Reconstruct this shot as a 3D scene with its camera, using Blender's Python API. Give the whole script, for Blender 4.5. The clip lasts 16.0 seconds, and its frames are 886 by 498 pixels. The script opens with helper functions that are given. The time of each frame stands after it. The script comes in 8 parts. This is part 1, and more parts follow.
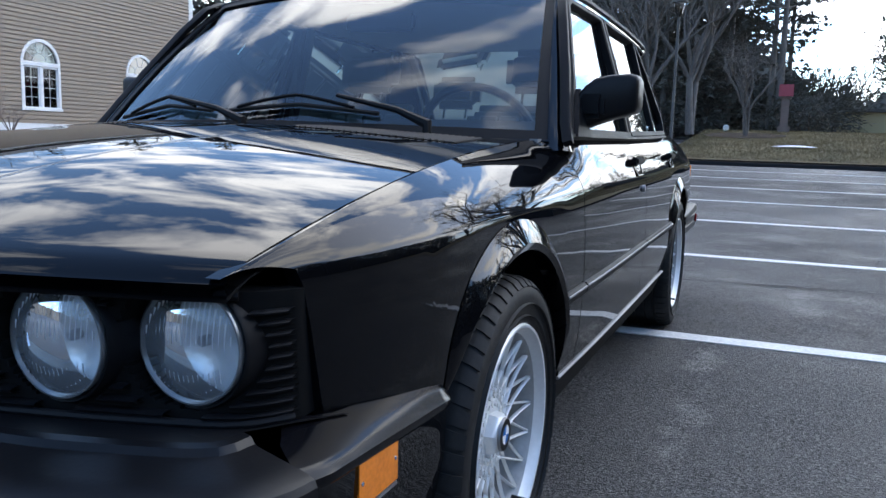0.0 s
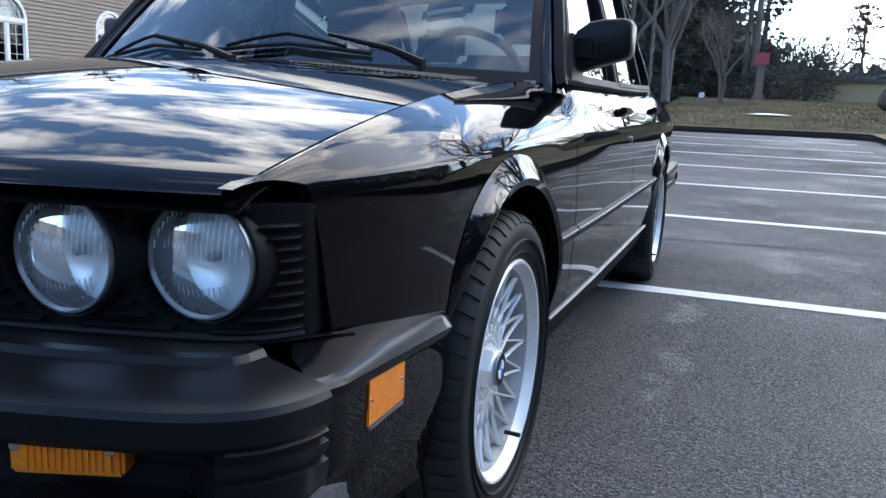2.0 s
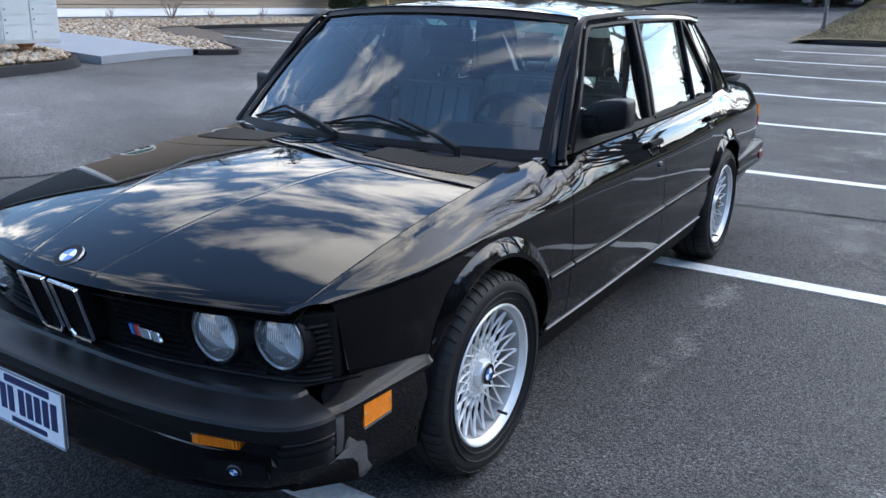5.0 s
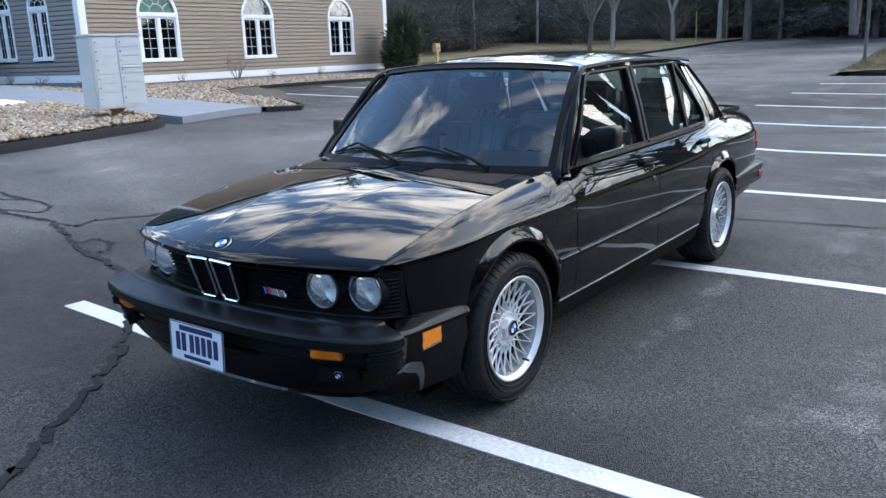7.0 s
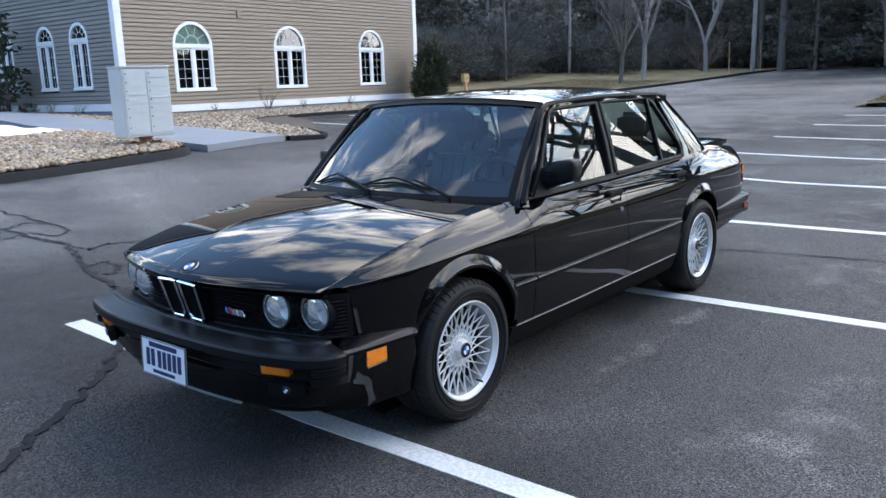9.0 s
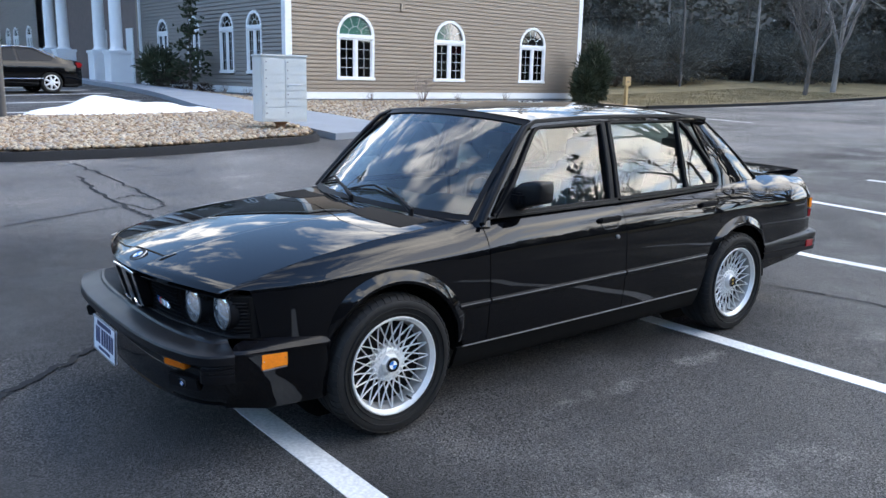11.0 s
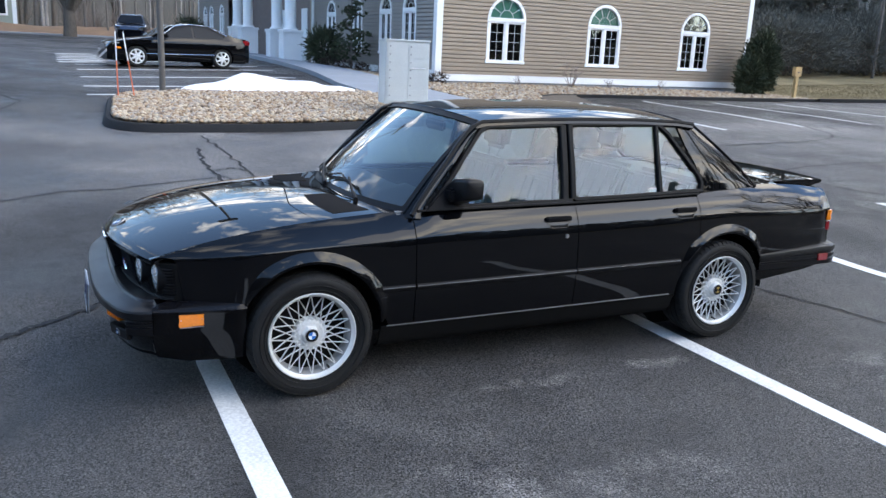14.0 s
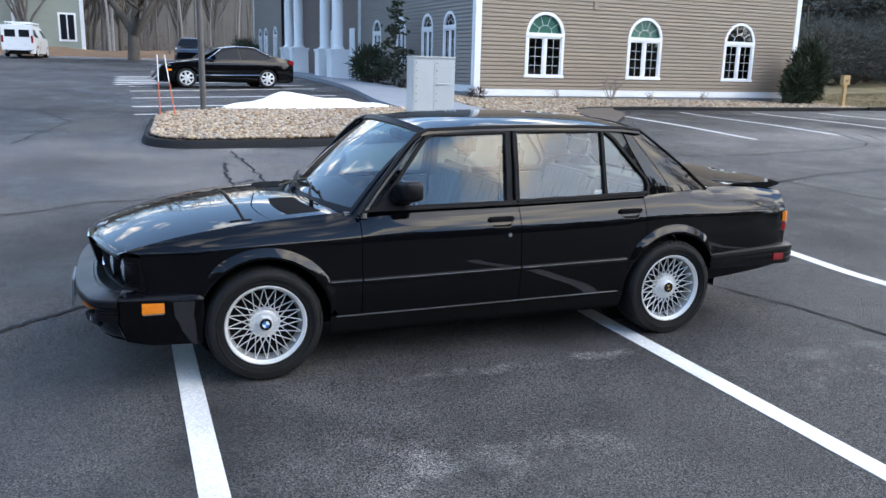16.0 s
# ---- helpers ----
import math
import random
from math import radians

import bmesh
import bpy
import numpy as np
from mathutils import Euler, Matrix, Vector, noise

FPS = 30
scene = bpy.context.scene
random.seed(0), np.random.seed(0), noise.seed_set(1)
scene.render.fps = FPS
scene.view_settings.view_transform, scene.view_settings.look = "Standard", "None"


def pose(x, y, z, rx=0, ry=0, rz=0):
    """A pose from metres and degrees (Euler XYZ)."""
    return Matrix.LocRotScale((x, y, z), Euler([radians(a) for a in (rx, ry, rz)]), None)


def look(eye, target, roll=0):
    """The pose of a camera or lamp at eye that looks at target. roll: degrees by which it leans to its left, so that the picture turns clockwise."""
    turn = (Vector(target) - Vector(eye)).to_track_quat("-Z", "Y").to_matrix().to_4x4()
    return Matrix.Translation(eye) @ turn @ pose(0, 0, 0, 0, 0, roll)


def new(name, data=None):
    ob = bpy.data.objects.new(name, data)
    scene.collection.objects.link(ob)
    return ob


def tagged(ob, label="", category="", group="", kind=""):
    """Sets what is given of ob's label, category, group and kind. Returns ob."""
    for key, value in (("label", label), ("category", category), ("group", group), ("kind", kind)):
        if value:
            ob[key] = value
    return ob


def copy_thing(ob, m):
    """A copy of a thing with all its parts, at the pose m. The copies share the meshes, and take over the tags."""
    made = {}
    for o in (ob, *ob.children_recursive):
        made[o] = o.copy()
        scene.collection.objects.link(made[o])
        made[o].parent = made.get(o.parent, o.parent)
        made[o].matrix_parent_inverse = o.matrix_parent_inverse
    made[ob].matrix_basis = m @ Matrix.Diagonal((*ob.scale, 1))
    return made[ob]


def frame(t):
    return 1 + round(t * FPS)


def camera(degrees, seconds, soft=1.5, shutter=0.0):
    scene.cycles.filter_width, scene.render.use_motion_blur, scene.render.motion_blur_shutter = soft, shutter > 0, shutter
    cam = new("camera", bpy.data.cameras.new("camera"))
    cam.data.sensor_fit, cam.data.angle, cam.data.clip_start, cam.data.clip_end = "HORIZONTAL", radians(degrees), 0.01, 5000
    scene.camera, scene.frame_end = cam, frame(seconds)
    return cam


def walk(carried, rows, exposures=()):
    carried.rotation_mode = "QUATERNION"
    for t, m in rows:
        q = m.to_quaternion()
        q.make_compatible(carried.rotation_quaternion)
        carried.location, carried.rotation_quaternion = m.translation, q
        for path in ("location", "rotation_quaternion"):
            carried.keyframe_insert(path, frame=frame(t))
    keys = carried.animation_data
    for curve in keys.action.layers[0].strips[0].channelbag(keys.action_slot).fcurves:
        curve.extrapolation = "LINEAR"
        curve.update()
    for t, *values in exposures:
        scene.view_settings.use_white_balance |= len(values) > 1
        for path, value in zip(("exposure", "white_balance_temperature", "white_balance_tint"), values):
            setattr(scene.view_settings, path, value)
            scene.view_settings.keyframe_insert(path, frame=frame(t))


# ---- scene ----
cam = camera(58.0, 16.0)
PATH = [
    (0, (-1.446, -1.258, 0.887), (0.385, -0.501, 0.616), 1.6),
    (0.5, (-1.473, -1.235, 0.833), (0.359, -0.487, 0.543), 1.9),
    (1, (-1.475, -1.216, 0.787), (0.359, -0.489, 0.457), 2.5),
    (1.5, (-1.47, -1.215, 0.789), (0.367, -0.513, 0.426), 2.6),
    (2, (-1.47, -1.221, 0.826), (0.374, -0.531, 0.473), 2.4),
    (2.5, (-1.458, -1.231, 0.896), (0.387, -0.542, 0.544), 2.0),
    (3, (-1.401, -1.257, 1.118), (0.442, -0.601, 0.704), 2.4),
    (3.5, (-1.409, -1.332, 1.329), (0.41, -0.665, 0.832), 3.0),
    (4, (-1.523, -1.541, 1.363), (0.211, -0.721, 0.793), 3.0),
    (4.5, (-1.679, -1.705, 1.395), (-0.022, -0.758, 0.798), 1.4),
    (5, (-1.943, -1.872, 1.401), (-0.333, -0.845, 0.806), 0.8),
    (5.2, (-2.019, -1.915, 1.406), (-0.419, -0.864, 0.826), 0.8),
    (7.3, (-2.772, -2.511, 1.453), (-1.217, -1.344, 0.984), -2.4),
    (7.5, (-2.822, -2.534, 1.462), (-1.266, -1.366, 0.999), -2.7),
    (8, (-2.927, -2.61, 1.477), (-1.38, -1.42, 1.04), -3.5),
    (8.5, (-2.796, -2.719, 1.472), (-1.276, -1.485, 1.061), -2.8),
    (9, (-2.638, -2.843, 1.469), (-1.121, -1.606, 1.059), -1.9),
    (9.2, (-2.548, -2.873, 1.464), (-1.045, -1.618, 1.059), -1.6),
    (11.3, (-1.8, -3.58, 1.561), (-0.608, -2.033, 1.132), 1.3),
    (11.5, (-1.732, -3.612, 1.572), (-0.55, -2.061, 1.13), 1.3),
    (12, (-1.564, -3.782, 1.6), (-0.428, -2.199, 1.15), 1.0),
    (12.5, (-1.437, -3.945, 1.66), (-0.366, -2.307, 1.248), 1.1),
    (13, (-1.374, -4.079, 1.65), (-0.377, -2.395, 1.237), 1.5),
    (13.5, (-1.256, -4.232, 1.685), (-0.327, -2.523, 1.222), 1.8),
    (14, (-1.068, -4.386, 1.687), (-0.212, -2.642, 1.21), 2.6),
    (14.5, (-0.956, -4.557, 1.682), (-0.132, -2.802, 1.193), 2.0),
    (15, (-0.903, -4.73, 1.71), (-0.093, -2.968, 1.219), 1.5),
    (15.5, (-0.769, -4.878, 1.694), (0.003, -3.095, 1.219), 1.8),
    (16, (-0.647, -4.979, 1.696), (0.076, -3.168, 1.252), 1.4),
]
walk(cam, [(t, look(eye, target, roll)) for t, eye, target, roll in PATH], [(0, 0.15, 6900, 8), (2.0, 0.42, 7050, 8), (2.5, 0.40, 7050, 8), (3.5, 0.16, 7100, 8), (4.5, 0.48, 7200, 8), (8.5, 0.46, 7400, 8), (12.5, 0.58, 7550, 8), (16, 0.56, 7700, 8)])

# ---- daylight: high broken cloud, a veiled sun low beyond the car's tail ----
SUN_ELEV, SUN_AZ = radians(36), radians(-38)          # azimuth measured from +x towards +y
world = bpy.data.worlds.new("sky")
scene.world = world
world.use_nodes = True
wn, wl = world.node_tree.nodes, world.node_tree.links
wn.clear()
w_out = wn.new("ShaderNodeOutputWorld")
w_bg = wn.new("ShaderNodeBackground")
w_sky = wn.new("ShaderNodeTexSky")
w_sky.sky_type, w_sky.sun_disc = "NISHITA", False
w_sky.sun_elevation, w_sky.sun_rotation = SUN_ELEV, radians(90) - SUN_AZ
w_sky.air_density, w_sky.dust_density, w_sky.ozone_density = 1.0, 0.1, 3.0
w_tc = wn.new("ShaderNodeTexCoord")
w_sep = wn.new("ShaderNodeSeparateXYZ")
w_up = wn.new("ShaderNodeMath")
w_up.operation, w_up.inputs[1].default_value = "MAXIMUM", 0.20
w_div = wn.new("ShaderNodeVectorMath")
w_div.operation = "DIVIDE"
w_comb = wn.new("ShaderNodeCombineXYZ")
w_comb.inputs[2].default_value = 1.0
w_map = wn.new("ShaderNodeMapping")
w_map.inputs["Scale"].default_value = (1.15, 0.70, 1.0)
w_map.inputs["Rotation"].default_value = (0, 0, 0.5)
w_map.inputs["Location"].default_value = (3.1, 1.7, 0.0)
w_noise = wn.new("ShaderNodeTexNoise")
w_noise.inputs["Scale"].default_value, w_noise.inputs["Detail"].default_value, w_noise.inputs["Roughness"].default_value = 2.5, 10, 0.58
w_noise.inputs["Distortion"].default_value = 0.35
w_ramp = wn.new("ShaderNodeValToRGB")
w_ramp.color_ramp.elements[0].position, w_ramp.color_ramp.elements[1].position = 0.50, 0.62
w_noise2 = wn.new("ShaderNodeTexNoise")
w_noise2.inputs["Scale"].default_value, w_noise2.inputs["Detail"].default_value = 0.9, 4
w_cloud = wn.new("ShaderNodeValToRGB")
w_cloud.color_ramp.elements[0].color, w_cloud.color_ramp.elements[1].color = (13.0, 14.2, 17.0, 1), (33, 34, 36.5, 1)
w_cloud.color_ramp.elements[0].position, w_cloud.color_ramp.elements[1].position = 0.35, 0.65
w_mix = wn.new("ShaderNodeMixRGB")
w_bg.inputs[1].default_value = 0.14
wl.new(w_tc.outputs["Generated"], w_sep.inputs[0])
wl.new(w_sep.outputs[2], w_up.inputs[0])
for i in (0, 1, 2):
    wl.new(w_up.outputs[0], w_comb.inputs[i])
wl.new(w_tc.outputs["Generated"], w_div.inputs[0])
wl.new(w_comb.outputs[0], w_div.inputs[1])
wl.new(w_div.outputs[0], w_map.inputs[0])
wl.new(w_map.outputs[0], w_noise.inputs["Vector"])
wl.new(w_map.outputs[0], w_noise2.inputs["Vector"])
# the cloud thins out on the far side of the lot
w_side = wn.new("ShaderNodeVectorMath")
w_side.operation = "DOT_PRODUCT"
w_side.inputs[1].default_value = (0.10, -0.02, -0.065)
w_sum = wn.new("ShaderNodeMath")
w_sum.operation = "ADD"
wl.new(w_tc.outputs["Generated"], w_side.inputs[0])
wl.new(w_noise.outputs[0], w_sum.inputs[0])
wl.new(w_side.outputs["Value"], w_sum.inputs[1])
# and gathers again overhead
w_top = wn.new("ShaderNodeMapRange")
w_top.interpolation_type = "SMOOTHSTEP"
w_top.inputs[1].default_value, w_top.inputs[2].default_value, w_top.inputs[3].default_value, w_top.inputs[4].default_value = 0.68, 0.97, 0.0, 0.080
w_sum2 = wn.new("ShaderNodeMath")
w_sum2.operation = "ADD"
wl.new(w_sep.outputs[2], w_top.inputs[0])
wl.new(w_sum.outputs[0], w_sum2.inputs[0])
wl.new(w_top.outputs[0], w_sum2.inputs[1])
wl.new(w_sum2.outputs[0], w_ramp.inputs[0])
wl.new(w_noise2.outputs[0], w_cloud.inputs[0])
w_low = wn.new("ShaderNodeMapRange")
w_low.inputs[1].default_value, w_low.inputs[2].default_value, w_low.inputs[3].default_value, w_low.inputs[4].default_value = 0.0, 0.16, 0.48, 0.0
wl.new(w_sep.outputs[2], w_low.inputs[0])
w_max = wn.new("ShaderNodeMath")
w_max.operation = "MAXIMUM"
wl.new(w_ramp.outputs[0], w_max.inputs[0])
wl.new(w_low.outputs[0], w_max.inputs[1])
wl.new(w_max.outputs[0], w_mix.inputs[0])
w_deep = wn.new("ShaderNodeVectorMath")
w_deep.operation, w_deep.inputs[1].default_value = "MULTIPLY", (2.3, 2.6, 2.95)
wl.new(w_sky.outputs[0], w_deep.inputs[0])
wl.new(w_deep.outputs[0], w_mix.inputs[1])
wl.new(w_cloud.outputs[0], w_mix.inputs[2])
w_dot = wn.new("ShaderNodeVectorMath")
w_dot.operation = "DOT_PRODUCT"
w_dot.inputs[1].default_value = (math.cos(SUN_ELEV) * math.cos(SUN_AZ), math.cos(SUN_ELEV) * math.sin(SUN_AZ), math.sin(SUN_ELEV))
wl.new(w_tc.outputs["Generated"], w_dot.inputs[0])
w_glow = wn.new("ShaderNodeMapRange")
w_glow.interpolation_type = "SMOOTHSTEP"
w_glow.inputs[1].default_value, w_glow.inputs[2].default_value, w_glow.inputs[3].default_value, w_glow.inputs[4].default_value = 0.35, 1.0, 0.95, 1.3
wl.new(w_dot.outputs["Value"], w_glow.inputs[0])
w_mul = wn.new("ShaderNodeVectorMath")
w_mul.operation = "SCALE"
wl.new(w_mix.outputs[0], w_mul.inputs[0])
wl.new(w_glow.outputs[0], w_mul.inputs["Scale"])
wl.new(w_mul.outputs[0], w_bg.inputs[0])
wl.new(w_bg.outputs[0], w_out.inputs[0])

sun = new("sun", bpy.data.lights.new("sun", "SUN"))
sun.data.energy, sun.data.angle, sun.data.color = 1.1, radians(50), (1.0, 0.94, 0.84)
sun_dir = Vector((math.cos(SUN_ELEV) * math.cos(SUN_AZ), math.cos(SUN_ELEV) * math.sin(SUN_AZ), math.sin(SUN_ELEV)))
sun.matrix_world = look(sun_dir * 60, (0, 0, 0))
scene.view_settings.exposure = 0.0


# ---- materials ----
def nodes_of(name):
    m = bpy.data.materials.new(name)
    m.use_nodes = True
    n, l = m.node_tree.nodes, m.node_tree.links
    return m, n, l, n["Principled BSDF"]


def surface(name, col, rough=0.5, metal=0.0, var=0.18, scale=3.0, fine=40.0, bump=0.0, coat=0.0, spec=0.5, rvar=0.1, piece=0.0, tint=None, stretch=(1, 1, 1)):
    """A plain surface with large stains, a fine grain, and a slight relief."""
    m, n, l, b = nodes_of(name)
    geo = n.new("ShaderNodeNewGeometry")
    mp = n.new("ShaderNodeMapping")
    mp.inputs["Scale"].default_value = stretch
    l.new(geo.outputs["Position"], mp.inputs[0])
    big, small = n.new("ShaderNodeTexNoise"), n.new("ShaderNodeTexNoise")
    big.inputs["Scale"].default_value, big.inputs["Detail"].default_value = scale, 5
    small.inputs["Scale"].default_value, small.inputs["Detail"].default_value = fine, 3
    l.new(mp.outputs[0], big.inputs["Vector"])
    l.new(mp.outputs[0], small.inputs["Vector"])
    add = n.new("ShaderNodeMath")
    add.operation = "ADD"
    l.new(big.outputs[0], add.inputs[0])
    l.new(small.outputs[0], add.inputs[1])
    src = add
    if piece:
        info, more = n.new("ShaderNodeObjectInfo"), n.new("ShaderNodeMath")
        more.operation, more.inputs[1].default_value = "MULTIPLY_ADD", piece
        isl, both = n.new("ShaderNodeNewGeometry"), n.new("ShaderNodeMath")
        both.operation = "ADD"
        l.new(info.outputs["Random"], both.inputs[0])
        l.new(isl.outputs["Random Per Island"], both.inputs[1])
        l.new(both.outputs[0], more.inputs[0])
        l.new(add.outputs[0], more.inputs[2])
        src = more
    rng = n.new("ShaderNodeMapRange")
    rng.inputs[1].default_value, rng.inputs[2].default_value = 0.6, 1.4 + 1.6 * piece
    l.new(src.outputs[0], rng.inputs[0])
    mix = n.new("ShaderNodeMixRGB")
    dark = tuple(c * (1 - var) for c in col)
    light = tuple(min(1, c * (1 + var)) for c in (tint or col))
    mix.inputs[1].default_value, mix.inputs[2].default_value = (*dark, 1), (*light, 1)
    l.new(rng.outputs[0], mix.inputs[0])
    l.new(mix.outputs[0], b.inputs["Base Color"])
    rr = n.new("ShaderNodeMapRange")
    rr.inputs[3].default_value, rr.inputs[4].default_value = max(0.01, rough - rvar), min(1, rough + rvar)
    l.new(big.outputs[0], rr.inputs[0])
    l.new(rr.outputs[0], b.inputs["Roughness"])
    b.inputs["Metallic"].default_value = metal
    b.inputs["Coat Weight"].default_value = coat
    b.inputs["Coat Roughness"].default_value = 0.02
    b.inputs["Coat IOR"].default_value = 1.42
    b.inputs["Specular IOR Level"].default_value = spec
    if bump:
        bp = n.new("ShaderNodeBump")
        bp.inputs["Strength"].default_value, bp.inputs["Distance"].default_value = min(1, bump), 0.01
        l.new(small.outputs[0], bp.inputs["Height"])
        l.new(bp.outputs[0], b.inputs["Normal"])
    return m


def pane(name, tint, gloss=1.0, rough=0.0, ior=1.5):
    """Clear sheet glass: tinted, with the sky's reflection growing at a glancing angle."""
    m, n, l, b = nodes_of(name)
    n.remove(b)
    out = n["Material Output"]
    tr, gl, mx, fr = n.new("ShaderNodeBsdfTransparent"), n.new("ShaderNodeBsdfGlossy"), n.new("ShaderNodeMixShader"), n.new("ShaderNodeFresnel")
    tr.inputs[0].default_value = (*tint, 1)
    gl.inputs["Roughness"].default_value = rough
    gl.inputs["Color"].default_value = (gloss, gloss, gloss, 1)
    fr.inputs[0].default_value = ior
    l.new(fr.outputs[0], mx.inputs[0])
    l.new(tr.outputs[0], mx.inputs[1])
    l.new(gl.outputs[0], mx.inputs[2])
    l.new(mx.outputs[0], out.inputs[0])
    return m


def asphalt_material():
    """Worn tarmac: fine stones, sealed dark patches, pale worn lanes, and a damp sheen."""
    m, n, l, b = nodes_of("asphalt")
    geo = n.new("ShaderNodeNewGeometry")

    def tex(s, d=5, ro=0.55):
        t = n.new("ShaderNodeTexNoise")
        t.inputs["Scale"].default_value, t.inputs["Detail"].default_value, t.inputs["Roughness"].default_value = s, d, ro
        l.new(geo.outputs["Position"], t.inputs["Vector"])
        return t
    worn, mid, grit = tex(0.16, 4), tex(0.9, 6, 0.65), tex(95, 2)
    stone = n.new("ShaderNodeTexVoronoi")
    stone.inputs["Scale"].default_value = 170
    l.new(geo.outputs["Position"], stone.inputs["Vector"])
    r1, r2, r3 = n.new("ShaderNodeValToRGB"), n.new("ShaderNodeValToRGB"), n.new("ShaderNodeValToRGB")
    r1.color_ramp.elements[0].position, r1.color_ramp.elements[1].position = 0.40, 0.64
    r1.color_ramp.elements[0].color, r1.color_ramp.elements[1].color = (0.024, 0.0238, 0.0252, 1), (0.074, 0.0725, 0.0725, 1)
    r2.color_ramp.elements[0].position, r2.color_ramp.elements[1].position = 0.35, 0.75
    r2.color_ramp.elements[0].color, r2.color_ramp.elements[1].color = (0.45, 0.45, 0.46, 1), (1.75, 1.72, 1.67, 1)
    r3.color_ramp.elements[0].position, r3.color_ramp.elements[1].position = 0.3, 0.72
    r3.color_ramp.elements[0].color, r3.color_ramp.elements[1].color = (0.40, 0.40, 0.41, 1), (1.75, 1.74, 1.7, 1)
    l.new(worn.outputs[0], r1.inputs[0])
    l.new(mid.outputs[0], r2.inputs[0])
    l.new(grit.outputs[0], r3.inputs[0])
    m1, m2 = n.new("ShaderNodeMixRGB"), n.new("ShaderNodeMixRGB")
    for q, a, c in ((m1, r1, r2), (m2, m1, r3)):
        q.blend_type, q.inputs[0].default_value = "MULTIPLY", 1.0
        l.new(a.outputs[0], q.inputs[1])
        l.new(c.outputs[0], q.inputs[2])
    speck, m3 = n.new("ShaderNodeValToRGB"), n.new("ShaderNodeMixRGB")
    speck.color_ramp.elements[0].position, speck.color_ramp.elements[1].position = 0.25, 0.98
    speck.color_ramp.elements[0].color, speck.color_ramp.elements[1].color = (0.34, 0.34, 0.34, 1), (2.3, 2.27, 2.22, 1)
    l.new(stone.outputs["Color"], speck.inputs[0])
    m3.blend_type, m3.inputs[0].default_value = "MULTIPLY", 1.0
    l.new(m2.outputs[0], m3.inputs[1])
    l.new(speck.outputs[0], m3.inputs[2])
    # the driving lane and the drive are older and paler than the sealed bays
    sep, wob = n.new("ShaderNodeSeparateXYZ"), tex(0.35, 5, 0.6)
    l.new(geo.outputs["Position"], sep.inputs[0])

    def edge(src, lo, hi):
        q, k = n.new("ShaderNodeMath"), n.new("ShaderNodeMapRange")
        q.operation, q.inputs[1].default_value = "MULTIPLY_ADD", 5.0
        l.new(wob.outputs[0], q.inputs[0])
        l.new(src, q.inputs[2])
        k.interpolation_type = "SMOOTHSTEP"
        k.inputs[1].default_value, k.inputs[2].default_value = lo + 2.5, hi + 2.5
        l.new(q.outputs[0], k.inputs[0])
        return k
    lane, drive, old, pale = edge(sep.outputs[1], 2.6, 5.2), edge(sep.outputs[0], 14.0, 24.0), n.new("ShaderNodeMath"), n.new("ShaderNodeMixRGB")
    old.operation = "MAXIMUM"
    bays, left = edge(sep.outputs[1], 8.6, 10.4), n.new("ShaderNodeMath")
    left.operation, left.use_clamp = "SUBTRACT", True
    l.new(lane.outputs[0], left.inputs[0])
    l.new(bays.outputs[0], left.inputs[1])
    l.new(left.outputs[0], old.inputs[0])
    l.new(drive.outputs[0], old.inputs[1])
    pale.blend_type = "MULTIPLY"
    pale.inputs[2].default_value = (2.3, 2.26, 2.22, 1)
    l.new(old.outputs[0], pale.inputs[0])
    l.new(m3.outputs[0], pale.inputs[1])
    # pale patches: binder worn off the stones, with wet glare painted into the colour
    fleck, total = tex(2.6, 8, 0.7), None
    for cx, cy, rx, ry, k in ((0.75, -1.95, 1.1, 0.50, 0.72), (1.7, -1.04, 1.25, 0.11, 0.8), (3.4, -1.6, 1.5, 0.5, 0.55), (6.5, -1.2, 2.2, 0.8, 0.5), (-3.6, 4.6, 1.6, 0.9, 0.5)):
        off, far, fade, add = n.new("ShaderNodeVectorMath"), n.new("ShaderNodeVectorMath"), n.new("ShaderNodeMapRange"), n.new("ShaderNodeMath")
        off.operation, off.inputs[1].default_value, off.inputs[2].default_value = "MULTIPLY_ADD", (1 / rx, 1 / ry, 0), (-cx / rx, -cy / ry, 0)
        far.operation, fade.interpolation_type, add.operation = "LENGTH", "SMOOTHSTEP", "MAXIMUM"
        fade.inputs[1].default_value, fade.inputs[2].default_value, fade.inputs[3].default_value, fade.inputs[4].default_value = 0.2, 1.2, 0.30 * k, 0.0
        l.new(geo.outputs["Position"], off.inputs[0])
        l.new(off.outputs[0], far.inputs[0])
        l.new(far.outputs["Value"], fade.inputs[0])
        l.new(fade.outputs[0], add.inputs[0])
        add.inputs[1].default_value = 0.0
        if total:
            l.new(total.outputs[0], add.inputs[1])
        total = add
    both, scuff_glare, bare = n.new("ShaderNodeMath"), n.new("ShaderNodeMapRange"), n.new("ShaderNodeMixRGB")
    both.operation, scuff_glare.interpolation_type, bare.blend_type = "ADD", "SMOOTHSTEP", "MULTIPLY"
    scuff_glare.inputs[1].default_value, scuff_glare.inputs[2].default_value = 0.62, 0.90
    bare.inputs[2].default_value = (2.9, 2.85, 2.78, 1)
    l.new(total.outputs[0], both.inputs[0])
    l.new(fleck.outputs[0], both.inputs[1])
    l.new(both.outputs[0], scuff_glare.inputs[0])
    l.new(scuff_glare.outputs[0], bare.inputs[0])
    l.new(pale.outputs[0], bare.inputs[1])
    l.new(bare.outputs[0], b.inputs["Base Color"])
    b.inputs["Specular IOR Level"].default_value = 0.25
